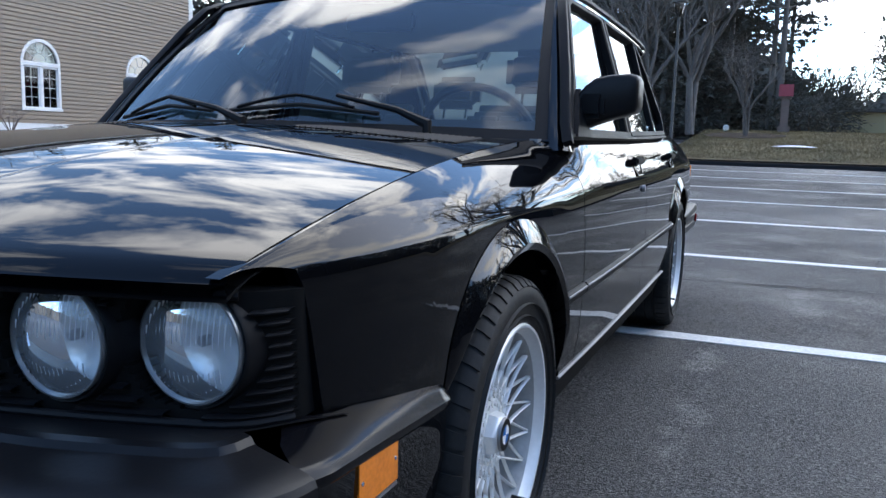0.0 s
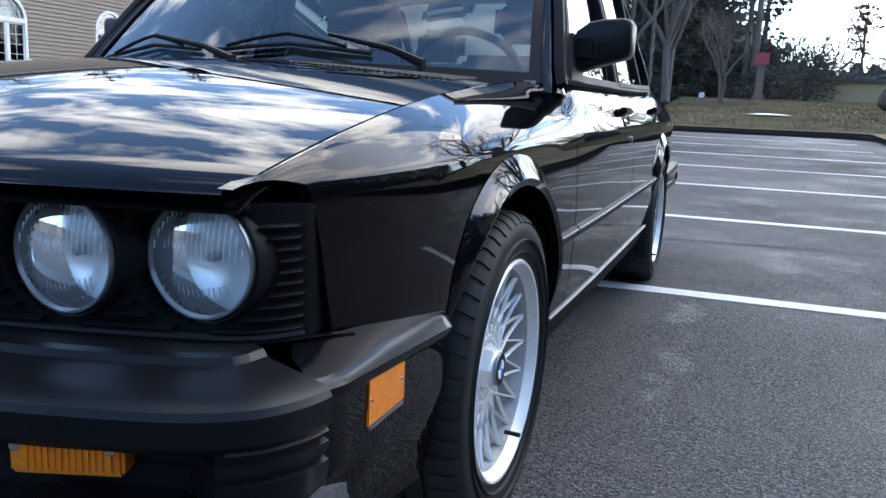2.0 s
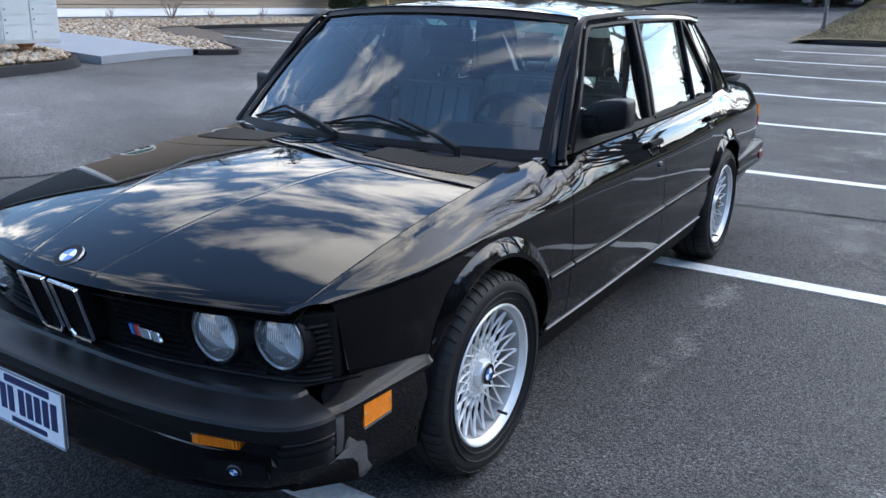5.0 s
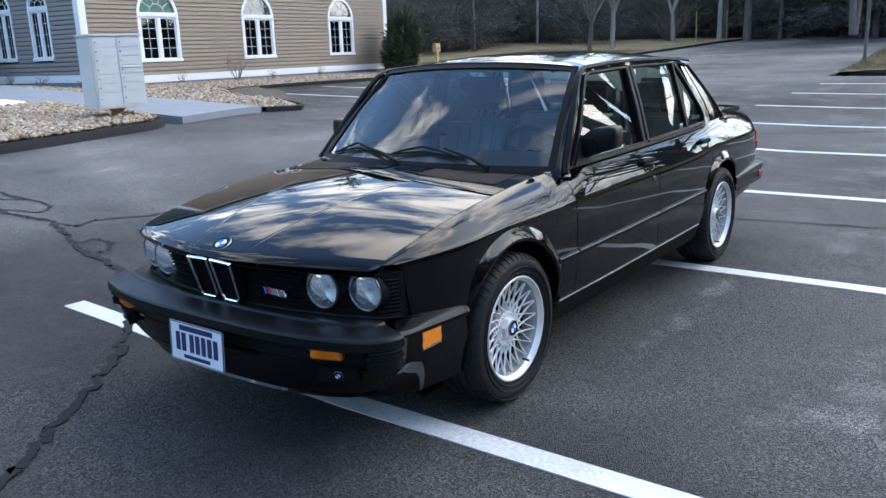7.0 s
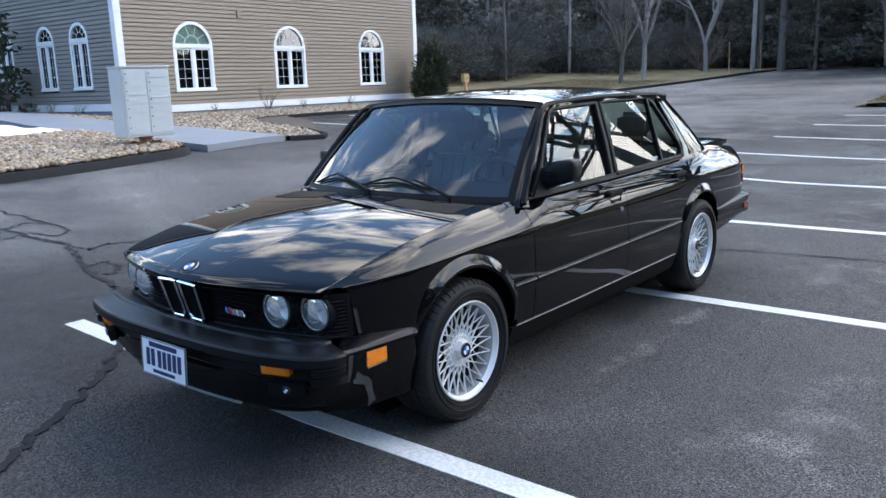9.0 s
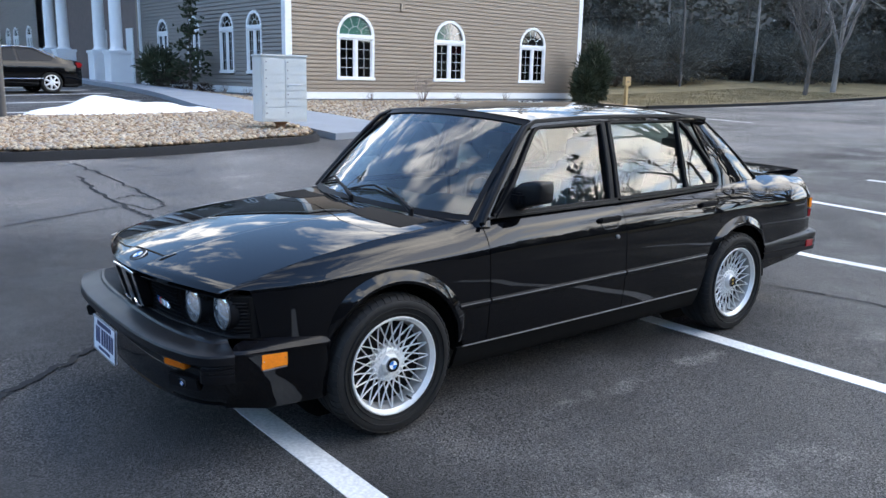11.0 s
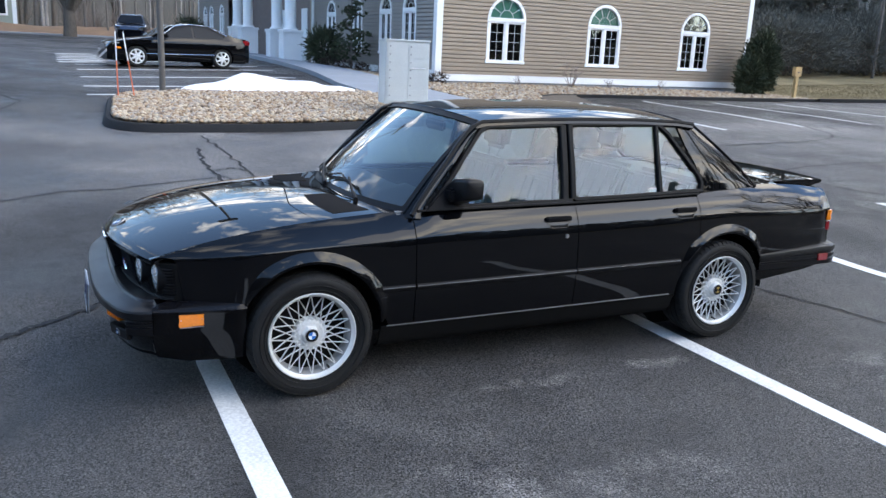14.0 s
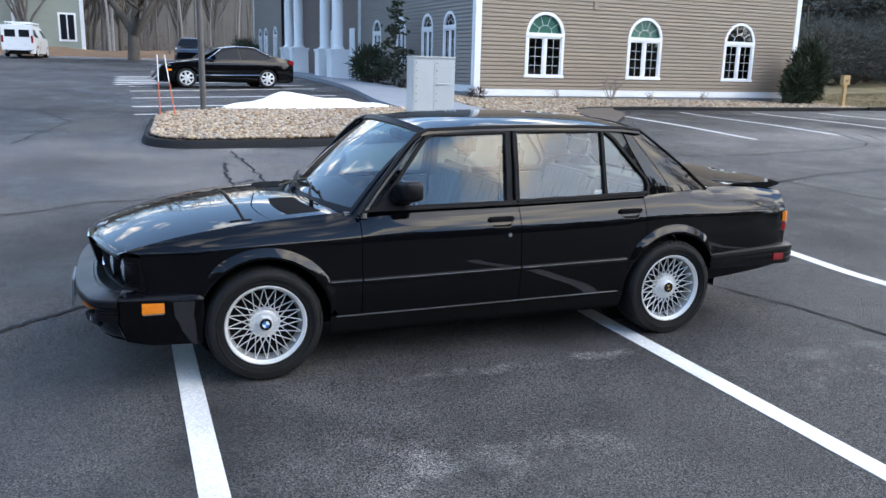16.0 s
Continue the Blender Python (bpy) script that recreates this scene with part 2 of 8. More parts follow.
    rr = n.new("ShaderNodeMapRange")
    rr.inputs[1].default_value, rr.inputs[2].default_value, rr.inputs[3].default_value, rr.inputs[4].default_value = 0.36, 0.64, 0.40, 0.82
    l.new(mid.outputs[0], rr.inputs[0])
    l.new(rr.outputs[0], b.inputs["Roughness"])
    bp = n.new("ShaderNodeBump")
    bp.inputs["Strength"].default_value, bp.inputs["Distance"].default_value = 0.9, 0.005
    chip, high = tex(170, 4, 0.7), n.new("ShaderNodeMath")
    high.operation, high.inputs[1].default_value = "MULTIPLY_ADD", 1.4
    l.new(chip.outputs[0], high.inputs[0])
    l.new(stone.outputs["Distance"], high.inputs[2])
    l.new(high.outputs[0], bp.inputs["Height"])
    l.new(bp.outputs[0], b.inputs["Normal"])
    return m


ASPHALT = asphalt_material()
BLACK_PAINT = surface("black_paint", (0.0022, 0.0024, 0.0032), 0.35, var=0.1, scale=2, fine=300, coat=1.0, spec=0.0, rvar=0.02)
BLACK_PAINT.node_tree.nodes["Principled BSDF"].inputs["Coat IOR"].default_value = 1.36
BLACK_TRIM = surface("black_trim", (0.007, 0.007, 0.008), 0.48, spec=0.13, var=0.2, scale=6, fine=120, bump=0.03)
BUMPER_BLACK = surface("bumper_black", (0.006, 0.006, 0.007), 0.33, spec=0.22, var=0.25, scale=5, fine=160, bump=0.02)
SATIN_BLACK = surface("satin_black", (0.004, 0.004, 0.005), 0.14, spec=0.16, var=0.2, scale=5, fine=160)
RUBBER = surface("rubber", (0.013, 0.013, 0.013), 0.62, spec=0.25, var=0.3, scale=9, fine=90, bump=0.06)
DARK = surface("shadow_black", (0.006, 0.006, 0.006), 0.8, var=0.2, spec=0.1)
BARREL = surface("dull_alloy", (0.34, 0.34, 0.33), 0.5, metal=0.4, var=0.2, scale=14, fine=60)
SILVER = surface("silver_alloy", (0.74, 0.74, 0.72), 0.40, metal=0.35, var=0.07, scale=12, fine=80)
CHROME = surface("chrome", (0.75, 0.76, 0.78), 0.08, metal=1.0, var=0.05)
DULL_METAL = surface("dull_metal", (0.25, 0.25, 0.26), 0.45, metal=0.8, var=0.15)
AMBER = surface("amber_lens", (0.82, 0.22, 0.012), 0.22, var=0.16, scale=20, fine=160, coat=0.6)
RED_LENS = surface("red_lens", (0.26, 0.008, 0.012), 0.2, var=0.2, scale=20, fine=120, coat=0.6)
WHITE_ENAMEL = surface("white_enamel", (0.78, 0.80, 0.83), 0.35, var=0.05, scale=9)
NAVY = surface("navy_ink", (0.015, 0.025, 0.09), 0.4, var=0.1)
BLUE = surface("blue_enamel", (0.03, 0.17, 0.50), 0.25, var=0.1, coat=0.5)
RED = surface("red_enamel", (0.55, 0.03, 0.03), 0.3, var=0.1)
GOLD = surface("gold_enamel", (0.45, 0.30, 0.08), 0.3, metal=0.4, var=0.2)
LEATHER = surface("grey_leather", (0.22, 0.22, 0.22), 0.5, var=0.2, scale=5, fine=150, bump=0.08)
CABIN = surface("cabin_plastic", (0.03, 0.03, 0.032), 0.6, var=0.2, fine=150, bump=0.05)
LAMP_RING = surface("lamp_ring", (0.20, 0.205, 0.21), 0.22, metal=0.6, var=0.15)
GLASS_CAR = pane("car_glass", (0.50, 0.62, 0.60), 1.0, 0.0, 1.56)
GLASS_SCREEN = pane("screen_glass", (0.66, 0.87, 0.92), 1.0, 0.0, 1.80)
GLASS_LAMP = pane("lamp_glass", (0.93, 0.95, 0.96), 1.0, 0.03)
lamp_n, lamp_l = GLASS_LAMP.node_tree.nodes, GLASS_LAMP.node_tree.links
lamp_haze, lamp_mix = lamp_n.new("ShaderNodeBsdfDiffuse"), lamp_n.new("ShaderNodeMixShader")
lamp_end = next(q for q in lamp_n if q.type == "OUTPUT_MATERIAL")
lamp_haze.inputs[0].default_value, lamp_mix.inputs[0].default_value = (0.80, 0.83, 0.86, 1), 0.13
lamp_l.new(lamp_end.inputs[0].links[0].from_socket, lamp_mix.inputs[1])
lamp_l.new(lamp_haze.outputs[0], lamp_mix.inputs[2])
lamp_l.new(lamp_mix.outputs[0], lamp_end.inputs[0])
LINE_PAINT = surface("line_paint", (0.62, 0.615, 0.59), 0.65, var=0.32, scale=2.2, fine=70, bump=0.15)
TAR = surface("tar_seal", (0.018, 0.018, 0.019), 0.8, spec=0.2, var=0.25, scale=3)
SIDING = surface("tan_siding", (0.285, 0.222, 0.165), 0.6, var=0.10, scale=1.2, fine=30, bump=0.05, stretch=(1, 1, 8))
# the tan siding again, with shade mixed into its colour, for the west-facing walls
SIDING_SHADY = surface("tan_siding_shaded", (0.25, 0.22, 0.195), 0.6, var=0.10, scale=1.2, fine=30, bump=0.05, stretch=(1, 1, 8))
WHITE_TRIM = surface("white_trim", (0.80, 0.80, 0.79), 0.5, var=0.06, scale=2.5, fine=40)
CONCRETE = surface("concrete", (0.23, 0.245, 0.265), 0.85, var=0.14, scale=1.5, fine=60, bump=0.15)
KERB_BLACK = surface("kerb_asphalt", (0.018, 0.018, 0.019), 0.85, spec=0.2, var=0.3, scale=3, fine=70, bump=0.4)


def gravel_material():
    """River stones, each of its own tan, grey or brown."""
    m, n, l, b = nodes_of("river_stone")
    geo, ramp, grain, mix = n.new("ShaderNodeNewGeometry"), n.new("ShaderNodeValToRGB"), n.new("ShaderNodeTexNoise"), n.new("ShaderNodeMixRGB")
    e = ramp.color_ramp.elements
    e[0].position, e[0].color = 0.0, (0.15, 0.095, 0.058, 1)
    e[1].position, e[1].color = 1.0, (0.74, 0.61, 0.45, 1)
    for p, c in ((0.22, (0.37, 0.235, 0.135, 1)), (0.45, (0.52, 0.36, 0.215, 1)), (0.62, (0.38, 0.34, 0.30, 1)), (0.80, (0.60, 0.46, 0.30, 1))):
        q = e.new(p)
        q.color = c
    l.new(geo.outputs["Random Per Island"], ramp.inputs[0])
    grain.inputs["Scale"].default_value = 35
    l.new(geo.outputs["Position"], grain.inputs["Vector"])
    mix.blend_type, mix.inputs[0].default_value = "MULTIPLY", 0.6
    l.new(ramp.outputs[0], mix.inputs[1])
    l.new(grain.outputs[0], mix.inputs[2])
    l.new(mix.outputs[0], b.inputs["Base Color"])
    b.inputs["Roughness"].default_value = 0.75
    return m


GRAVEL = gravel_material()
GRAVEL_BED = surface("gravel_bed", (0.09, 0.065, 0.045), 0.9, var=0.4, scale=6, fine=25, bump=0.6)
SNOW = surface("old_snow", (0.86, 0.87, 0.89), 0.6, var=0.06, scale=3, fine=40, bump=0.4)
WINTER_GRASS = surface("winter_grass", (0.205, 0.165, 0.095), 0.97, spec=0.1, var=0.5, scale=0.7, fine=60, bump=0.25)
FOREST_FLOOR = surface("leaf_litter", (0.11, 0.085, 0.060), 0.95, var=0.35, scale=0.3, fine=8, bump=0.5)
MULCH = surface("mulch", (0.045, 0.032, 0.025), 0.95, spec=0.08, var=0.4, scale=2, fine=30, bump=0.8)
BARK = surface("bark", (0.150, 0.130, 0.115), 0.9, var=0.4, scale=2, fine=14, bump=0.6, stretch=(1, 1, 0.3))
BARK_DARK = surface("dark_bark", (0.085, 0.070, 0.058), 0.9, var=0.45, scale=2, fine=14, bump=0.7, stretch=(1, 1, 0.3))
BARK_PALE = surface("pale_bark", (0.30, 0.27, 0.245), 0.9, var=0.4, scale=2, fine=14, bump=0.6, stretch=(1, 1, 0.3))
NEEDLES = surface("pine_needles", (0.120, 0.118, 0.102), 0.95, spec=0.08, var=0.45, scale=0.8, fine=6, piece=0.5)
SHRUB = surface("yew_needles", (0.040, 0.052, 0.024), 0.75, var=0.5, scale=2, fine=9, piece=0.5)
TWIG = surface("twig", (0.21, 0.165, 0.14), 0.9, var=0.3)
MAIL_GREY = surface("mailbox_grey", (0.58, 0.60, 0.58), 0.42, var=0.07, scale=3, fine=40)
RUST = surface("rusty_post", (0.42, 0.22, 0.13), 0.75, var=0.4, scale=6, fine=30, bump=0.2)
POLE_BROWN = surface("brown_pole", (0.085, 0.075, 0.066), 0.55, var=0.2, scale=4)
ORANGE = surface("orange_stake", (0.62, 0.13, 0.05), 0.6, var=0.15)
FRESH_WOOD = surface("fresh_wood", (0.50, 0.33, 0.15), 0.7, var=0.2, scale=5, fine=30)
HOUSE_GREEN = surface("grey_green_siding", (0.28, 0.30, 0.25), 0.7, var=0.1, scale=1, stretch=(1, 1, 6))
YELLOW_WALL = surface("yellow_wall", (0.44, 0.37, 0.22), 0.75, var=0.1, scale=0.7)
ROOF = surface("roof_shingle", (0.09, 0.085, 0.08), 0.9, var=0.3, scale=2, fine=12, bump=0.4)
RED_ROOF = surface("red_painted_sheet", (0.36, 0.05, 0.065), 0.5, var=0.15, scale=3)
PILLAR = surface("brown_pillar", (0.20, 0.15, 0.13), 0.8, var=0.2, scale=4)
BOULDER = surface("boulder", (0.09, 0.08, 0.07), 0.9, var=0.3, scale=3, fine=12, bump=0.8)
WHITE_VAN = surface("white_vehicle_paint", (0.72, 0.72, 0.71), 0.3, var=0.05, coat=0.6)
BLUE_PAINT = surface("dark_blue_vehicle_paint", (0.012, 0.022, 0.05), 0.2, var=0.1, coat=1.0)
WINDOW_GREEN = pane("green_fanlight_glass", (0.45, 0.66, 0.60), 0.16, 0.02)
WINDOW_DARK = pane("window_glass", (0.40, 0.44, 0.46), 0.8, 0.02)
ROOM_DARK = surface("dim_room", (0.10, 0.11, 0.12), 0.9, var=0.3, scale=1)
CURTAIN = surface("green_blind", (0.20, 0.33, 0.30), 0.9, var=0.12, scale=3)
SASH_GREY = surface("muntin_white", (0.66, 0.70, 0.70), 0.5, var=0.05)


# ---- builders ----
def mesh_of(name, bm, material, sharp=38):
    me = bpy.data.meshes.new(name)
    bm.normal_update()
    lim = radians(sharp)
    for e in bm.edges:
        e.smooth = not (len(e.link_faces) == 2 and e.calc_face_angle(0) > lim)
    for f in bm.faces:
        f.smooth = True
    bm.to_mesh(me)
    bm.free()
    for mt in (material if isinstance(material, (list, tuple)) else [material]):
        me.materials.append(mt)
    return me


def part(name, bm, material, parent=None, label="", sharp=38):
    ob = new(name, mesh_of(name, bm, material, sharp))
    if parent:
        ob.parent = parent
    if label:
        ob["label"] = label
    return ob


def thing(name, label, category, at=(0, 0, 0), group="", kind="", turn=0):
    ob = new(name)
    ob.empty_display_size = 0.1
    ob.matrix_basis = pose(*at, 0, 0, turn)
    return tagged(ob, label, category, group, kind)


def box(bm, x0, y0, z0, x1, y1, z1, bevel=0.0, seg=2):
    r = bmesh.ops.create_cube(bm, size=1, matrix=Matrix.Translation(((x0 + x1) / 2, (y0 + y1) / 2, (z0 + z1) / 2)) @ Matrix.Diagonal((abs(x1 - x0), abs(y1 - y0), abs(z1 - z0), 1)))
    if bevel:
        es = list({e for v in r["verts"] for e in v.link_edges})
        bmesh.ops.bevel(bm, geom=es, offset=bevel, segments=seg, affect="EDGES")
    return bm


def boxed(*a, **k):
    return box(bmesh.new(), *a, **k)


def grid(bm, fn, us, vs, close=False):
    rows = [[bm.verts.new(fn(u, v)) for v in vs] for u in us]
    n = len(rows)
    for i in range(n if close else n - 1):
        a, b = rows[i], rows[(i + 1) % n]
        for j in range(len(vs) - 1):
            try:
                bm.faces.new((a[j], b[j], b[j + 1], a[j + 1]))
            except ValueError:
                pass
    return rows


def skirt(bm, depth, away=None):
    """Turns the open edges of a sheet inwards, which gives it an edge of that depth."""
    bmesh.ops.recalc_face_normals(bm, faces=bm.faces[:]) if away is None else None
    bm.normal_update()
    rim = [e for e in bm.edges if e.is_boundary]
    low = {}
    for e in rim:
        for v in e.verts:
            if v not in low:
                low[v] = None
    for v in list(low):
        low[v] = bm.verts.new(v.co + (Vector(away) * depth if away else -v.normal * depth))
    for e in rim:
        a, b = e.verts
        try:
            bm.faces.new((a, b, low[b], low[a]))
        except ValueError:
            pass
    return bm


def tube(bm, pts, radii, seg=8, cap=True):
    pts = [Vector(p) for p in pts]
    if not isinstance(radii, (list, tuple)):
        radii = [radii] * len(pts)
    rings, ref = [], None
    for i, p in enumerate(pts):
        d = (pts[min(i + 1, len(pts) - 1)] - pts[max(i - 1, 0)]).normalized()
        if ref is None:
            ref = d.orthogonal().normalized()
        ref = (ref - d * ref.dot(d)).normalized()
        o = d.cross(ref)
        rings.append([bm.verts.new(p + (ref * math.cos(2 * math.pi * k / seg) + o * math.sin(2 * math.pi * k / seg)) * radii[i]) for k in range(seg)])
    for a, b in zip(rings, rings[1:]):
        for k in range(seg):
            bm.faces.new((a[k], a[(k + 1) % seg], b[(k + 1) % seg], b[k]))
    if cap:
        bm.faces.new(rings[0][::-1])
        bm.faces.new(rings[-1])
    return bm


def turned(bm, profile, seg=48, axis="y", at=(0, 0, 0)):
    """A body of revolution from (distance along the axis, radius) pairs."""
    at = Vector(at)

    def spot(k, q):
        a, (d, r) = 2 * math.pi * k / seg, q
        c, s = r * math.cos(a), r * math.sin(a)
        return at + (Vector((c, d, s)) if axis == "y" else Vector((d, c, s)) if axis == "x" else Vector((c, s, d)))
    grid(bm, spot, range(seg), profile, close=True)
    bmesh.ops.remove_doubles(bm, verts=bm.verts[:], dist=1e-5)
    return bm


def lerp(x, xs, ys):
    return float(np.interp(x, xs, ys))


def smooth(x, xs, ys):
    """Smooth curve through given stations."""
    xs, ys = np.asarray(xs, float), np.asarray(ys, float)
    if x <= xs[0]:
        return float(ys[0])
    if x >= xs[-1]:
        return float(ys[-1])
    i = int(np.searchsorted(xs, x)) - 1
    i = max(0, min(len(xs) - 2, i))
    h = xs[i + 1] - xs[i]
    t = (x - xs[i]) / h

    def slope(j):
        if j == 0 or j == len(xs) - 1:
            return 0.5 * (ys[min(j + 1, len(xs) - 1)] - ys[max(j - 1, 0)]) / h
        a, b = (ys[j] - ys[j - 1]) / (xs[j] - xs[j - 1]), (ys[j + 1] - ys[j]) / (xs[j + 1] - xs[j])
        return 0 if a * b <= 0 else 2 * a * b / (a + b)
    m0, m1 = slope(i) * h, slope(i + 1) * h
    return float((2 * t**3 - 3 * t**2 + 1) * ys[i] + (t**3 - 2 * t**2 + t) * m0 + (-2 * t**3 + 3 * t**2) * ys[i + 1] + (t**3 - t**2) * m1)


def steps(a, b, n):
    return [a + (b - a) * i / n for i in range(n + 1)]


# ---- the lot and the land ----
def ground_z(x, y):
    """Height of the asphalt: level under the car, rising gently to the offices and up the drive."""
    f = lerp(x, [2, 5, 8, 11, 13.5, 16.2, 19, 22], [0.0, 0.03, 0.075, 0.13, 0.19, 0.26, 0.33, 0.396]) + 0.030 * min(max(0, x - 22), 38)
    s = min(max(y / 17, 0), 1)
    keep = lerp(x, [25, 50], [1, 0.25])
    west = lerp(y, [0, 1.5, 3, 5, 8.3, 12.3, 14.3, 16.8, 18.7, 20.7, 25, 31, 40, 65], [0, 0.07, 0.13, 0.21, 0.35, 0.54, 0.61, 0.75, 0.85, 0.92, 1.01, 1.10, 1.28, 1.80])
    east = lerp(y, [0, 6.5, 9, 10.9, 14.1, 15.3, 20.5, 27, 65], [0, 0.18, 0.28, 0.38, 0.50, 0.56, 0.68, 0.82, 1.5])
    t = lerp(x, [7, 10], [0, 1])
    return f * (1 - s * keep) + (west * (1 - t) + east * t) * lerp(x, [14, 22, 50], [1, 0.90, 0.58])


def sheet(name, xs, ys, material, lift=0.0, fn=ground_z, parent=None):
    bm = bmesh.new()
    grid(bm, lambda x, y: (x, y, fn(x, y) + lift), xs, ys)
    bmesh.ops.recalc_face_normals(bm, faces=bm.faces[:])
    if bm.faces[0].normal.z < 0:
        bmesh.ops.reverse_faces(bm, faces=bm.faces[:])
    return part(name, bm, material, parent)


FAR = [-900, -300, -120]
sheet_x = FAR + steps(-80, 110, 76) + [150, 300, 900]
tagged(sheet("ground", sheet_x, sheet_x, FOREST_FLOOR, -0.06), "brown leaf-littered ground reaching the woods and horizon", "ground", kind="structure")
tagged(sheet("pavement", steps(-40, 22, 62), steps(-30, 15.4, 90), ASPHALT), "worn dark asphalt of the car park", "asphalt", kind="structure")
tagged(sheet("road", steps(22, 75, 30), steps(2.2, 16.4, 14), ASPHALT), "grey asphalt drive climbing out of the lot", "road", kind="structure")
tagged(sheet("pavement_entry", steps(-40, 9.6, 25), steps(15.4, 66, 30), ASPHALT), "dark asphalt in front of the office entrance", "asphalt", kind="structure")


def drape(outline_fn, us, vs, lift):
    bm = bmesh.new()

    def spot(u, v):
        x, y = outline_fn(u, v)
        return (x, y, ground_z(x, y) + lift)
    grid(bm, spot, us, vs)
    if bm.faces:
        bm.normal_update()
        if sum(f.normal.z for f in bm.faces) < 0:
            bmesh.ops.reverse_faces(bm, faces=bm.faces[:])
    return bm


def stripe(x0, y0, x1, y1, w, label="white painted parking line, slightly worn", group="parking lines"):
    d = Vector((x1 - x0, y1 - y0)).normalized()
    n = Vector((-d.y, d.x)) * w / 2
    ragged = lambda u: 0.004 * noise.noise((u * 31, x0, y0))
    bm = drape(lambda u, v: (x0 + (x1 - x0) * u + n.x * v * (1 + ragged(u) * 6), y0 + (y1 - y0) * u + n.y * v * (1 + ragged(u) * 6)), steps(0, 1, 24), [-1, 1], 0.004)
    skirt(bm, 0.004, (0, 0, -1))
    tagged(part("parking_line", bm, LINE_PAINT), label, "road marking", group, "structure")


for k in range(8):
    stripe(-0.40 + 2.77 * k, -3.5, -0.40 + 2.77 * k, 1.94, 0.122)
for k in range(4):
    stripe(11.95 + 2.72 * k, 8.6 + 0.3 * k, 11.95 + 2.70 * k, 14.7, 0.11)
for y0, y1 in ((13.17, 14.08), (14.87, 15.75), (16.79, 18.05), (18.73, 20.70), (20.7, 22.8), (22.9, 25.0)):
    stripe(-0.45, y0, 5.10, y1, 0.11)
for k in range(6):
    stripe(-0.85, 21.7 + 1.2 * k, 0.4, 22.5 + 1.2 * k, 0.28, "pale blue-white hatched marking by the entrance", "entrance hatching")


def crack(points, w, seed):
    rnd = random.Random(seed)
    pts = []
    for (a, b), (c, d) in zip(points, points[1:]):
        for i in range(14):
            t = i / 14
            pts.append((a + (c - a) * t + 0.06 * noise.noise((a + t * 6, seed, 0)), b + (d - b) * t + 0.06 * noise.noise((b + t * 6, seed, 5))))
    pts.append(points[-1])
    bm, last = bmesh.new(), None
    for i, (x, y) in enumerate(pts):
        x2, y2 = pts[min(i + 1, len(pts) - 1)] if i < len(pts) - 1 else pts[i - 1]
        d = Vector((x2 - x, y2 - y)).normalized() * (1 if i < len(pts) - 1 else -1)
        ww = w * (0.75 + 0.5 * noise.noise((i * 0.17, seed, 2)) + 0.12 * rnd.random()) / 2
        row = [bm.verts.new((x + s * d.y * ww, y - s * d.x * ww, ground_z(x, y) + 0.006)) for s in (-1, 1)]
        if last:
            bm.faces.new((last[0], last[1], row[1], row[0]))
        last = row
    bmesh.ops.recalc_face_normals(bm, faces=bm.faces[:])
    if sum(f.normal.z for f in bm.faces) < 0:
        bmesh.ops.reverse_faces(bm, faces=bm.faces[:])
    tagged(part("crack_seal", bm, TAR), "dark tar-sealed crack in the asphalt", "crack", "sealed cracks", "structure")


crack([(3.31, 1.23), (3.78, -0.20), (3.93, -0.72), (4.03, -1.55), (4.00, -6.07)], 0.030, 1)
crack([(0.65, 6.77), (0.55, 5.67), (0.58, 4.48), (0.63, 4.12), (0.46, 3.56), (0.28, 3.08), (0.18, 2.43), (0.01, 1.93), (-0.34, 1.46)], 0.055, 2)
crack([(0.58, 5.18), (0.83, 5.32), (0.99, 5.07), (0.93, 4.62), (0.74, 4.48), (0.57, 4.98)], 0.035, 3)
crack([(0.61, 3.96), (0.65, 3.73), (0.87, 3.83), (1.17, 3.63), (1.80, 3.49)], 0.035, 4)
crack([(0.35, 3.20), (0.52, 3.24), (0.51, 3.01), (0.37, 2.84), (0.28, 2.87)], 0.030, 5)
crack([(-0.34, 1.46), (-0.65, 1.09), (-0.91, 0.85), (-1.30, 0.56), (-1.53, 0.37), (-2.26, 0.03), (-3.24, -0.51)], 0.055, 6)
crack([(-4.68, 3.14), (-1.64, 3.88), (-1.00, 4.30), (-0.61, 4.31), (0.19, 4.65), (0.54, 4.78)], 0.035, 7)
crack([(0.87, 7.84), (0.95, 6.56), (0.97, 5.12)], 0.045, 8)
crack([(15.26, 10.02), (14.86, 9.15), (14.06, 7.63), (13.44, 7.14), (12.30, 6.79), (10.86, 6.73), (9.02, 6.45), (7.51, 6.77)], 0.050, 9)
crack([(7.74, 3.73), (9.49, 4.37), (10.72, 4.52), (11.46, 4.41), (13.34, 3.54)], 0.045, 10)
crack([(8.16, 4.16), (8.33, 2.67), (8.68, 1.93), (9.11, 1.46), (11.64, -3.58)], 0.040, 11)
crack([(14.78, 7.91), (15.48, 8.97), (17.66, 9.39), (20.49, 9.13)], 0.050, 12)
crack([(9.15, 9.83), (8.60, 11.87), (8.11, 12.91)], 0.04, 13)
crack([(15.21, -5.19), (17.30, 3.49)], 0.05, 14)
crack([(-6.39, 8.89), (-2.28, 8.96), (-1.60, 11.79), (-2.38, 14.25)], 0.05, 15)


# ---- the parked black saloon ----
car = thing("car", "glossy black four-door saloon parked across a white parking line", "car")

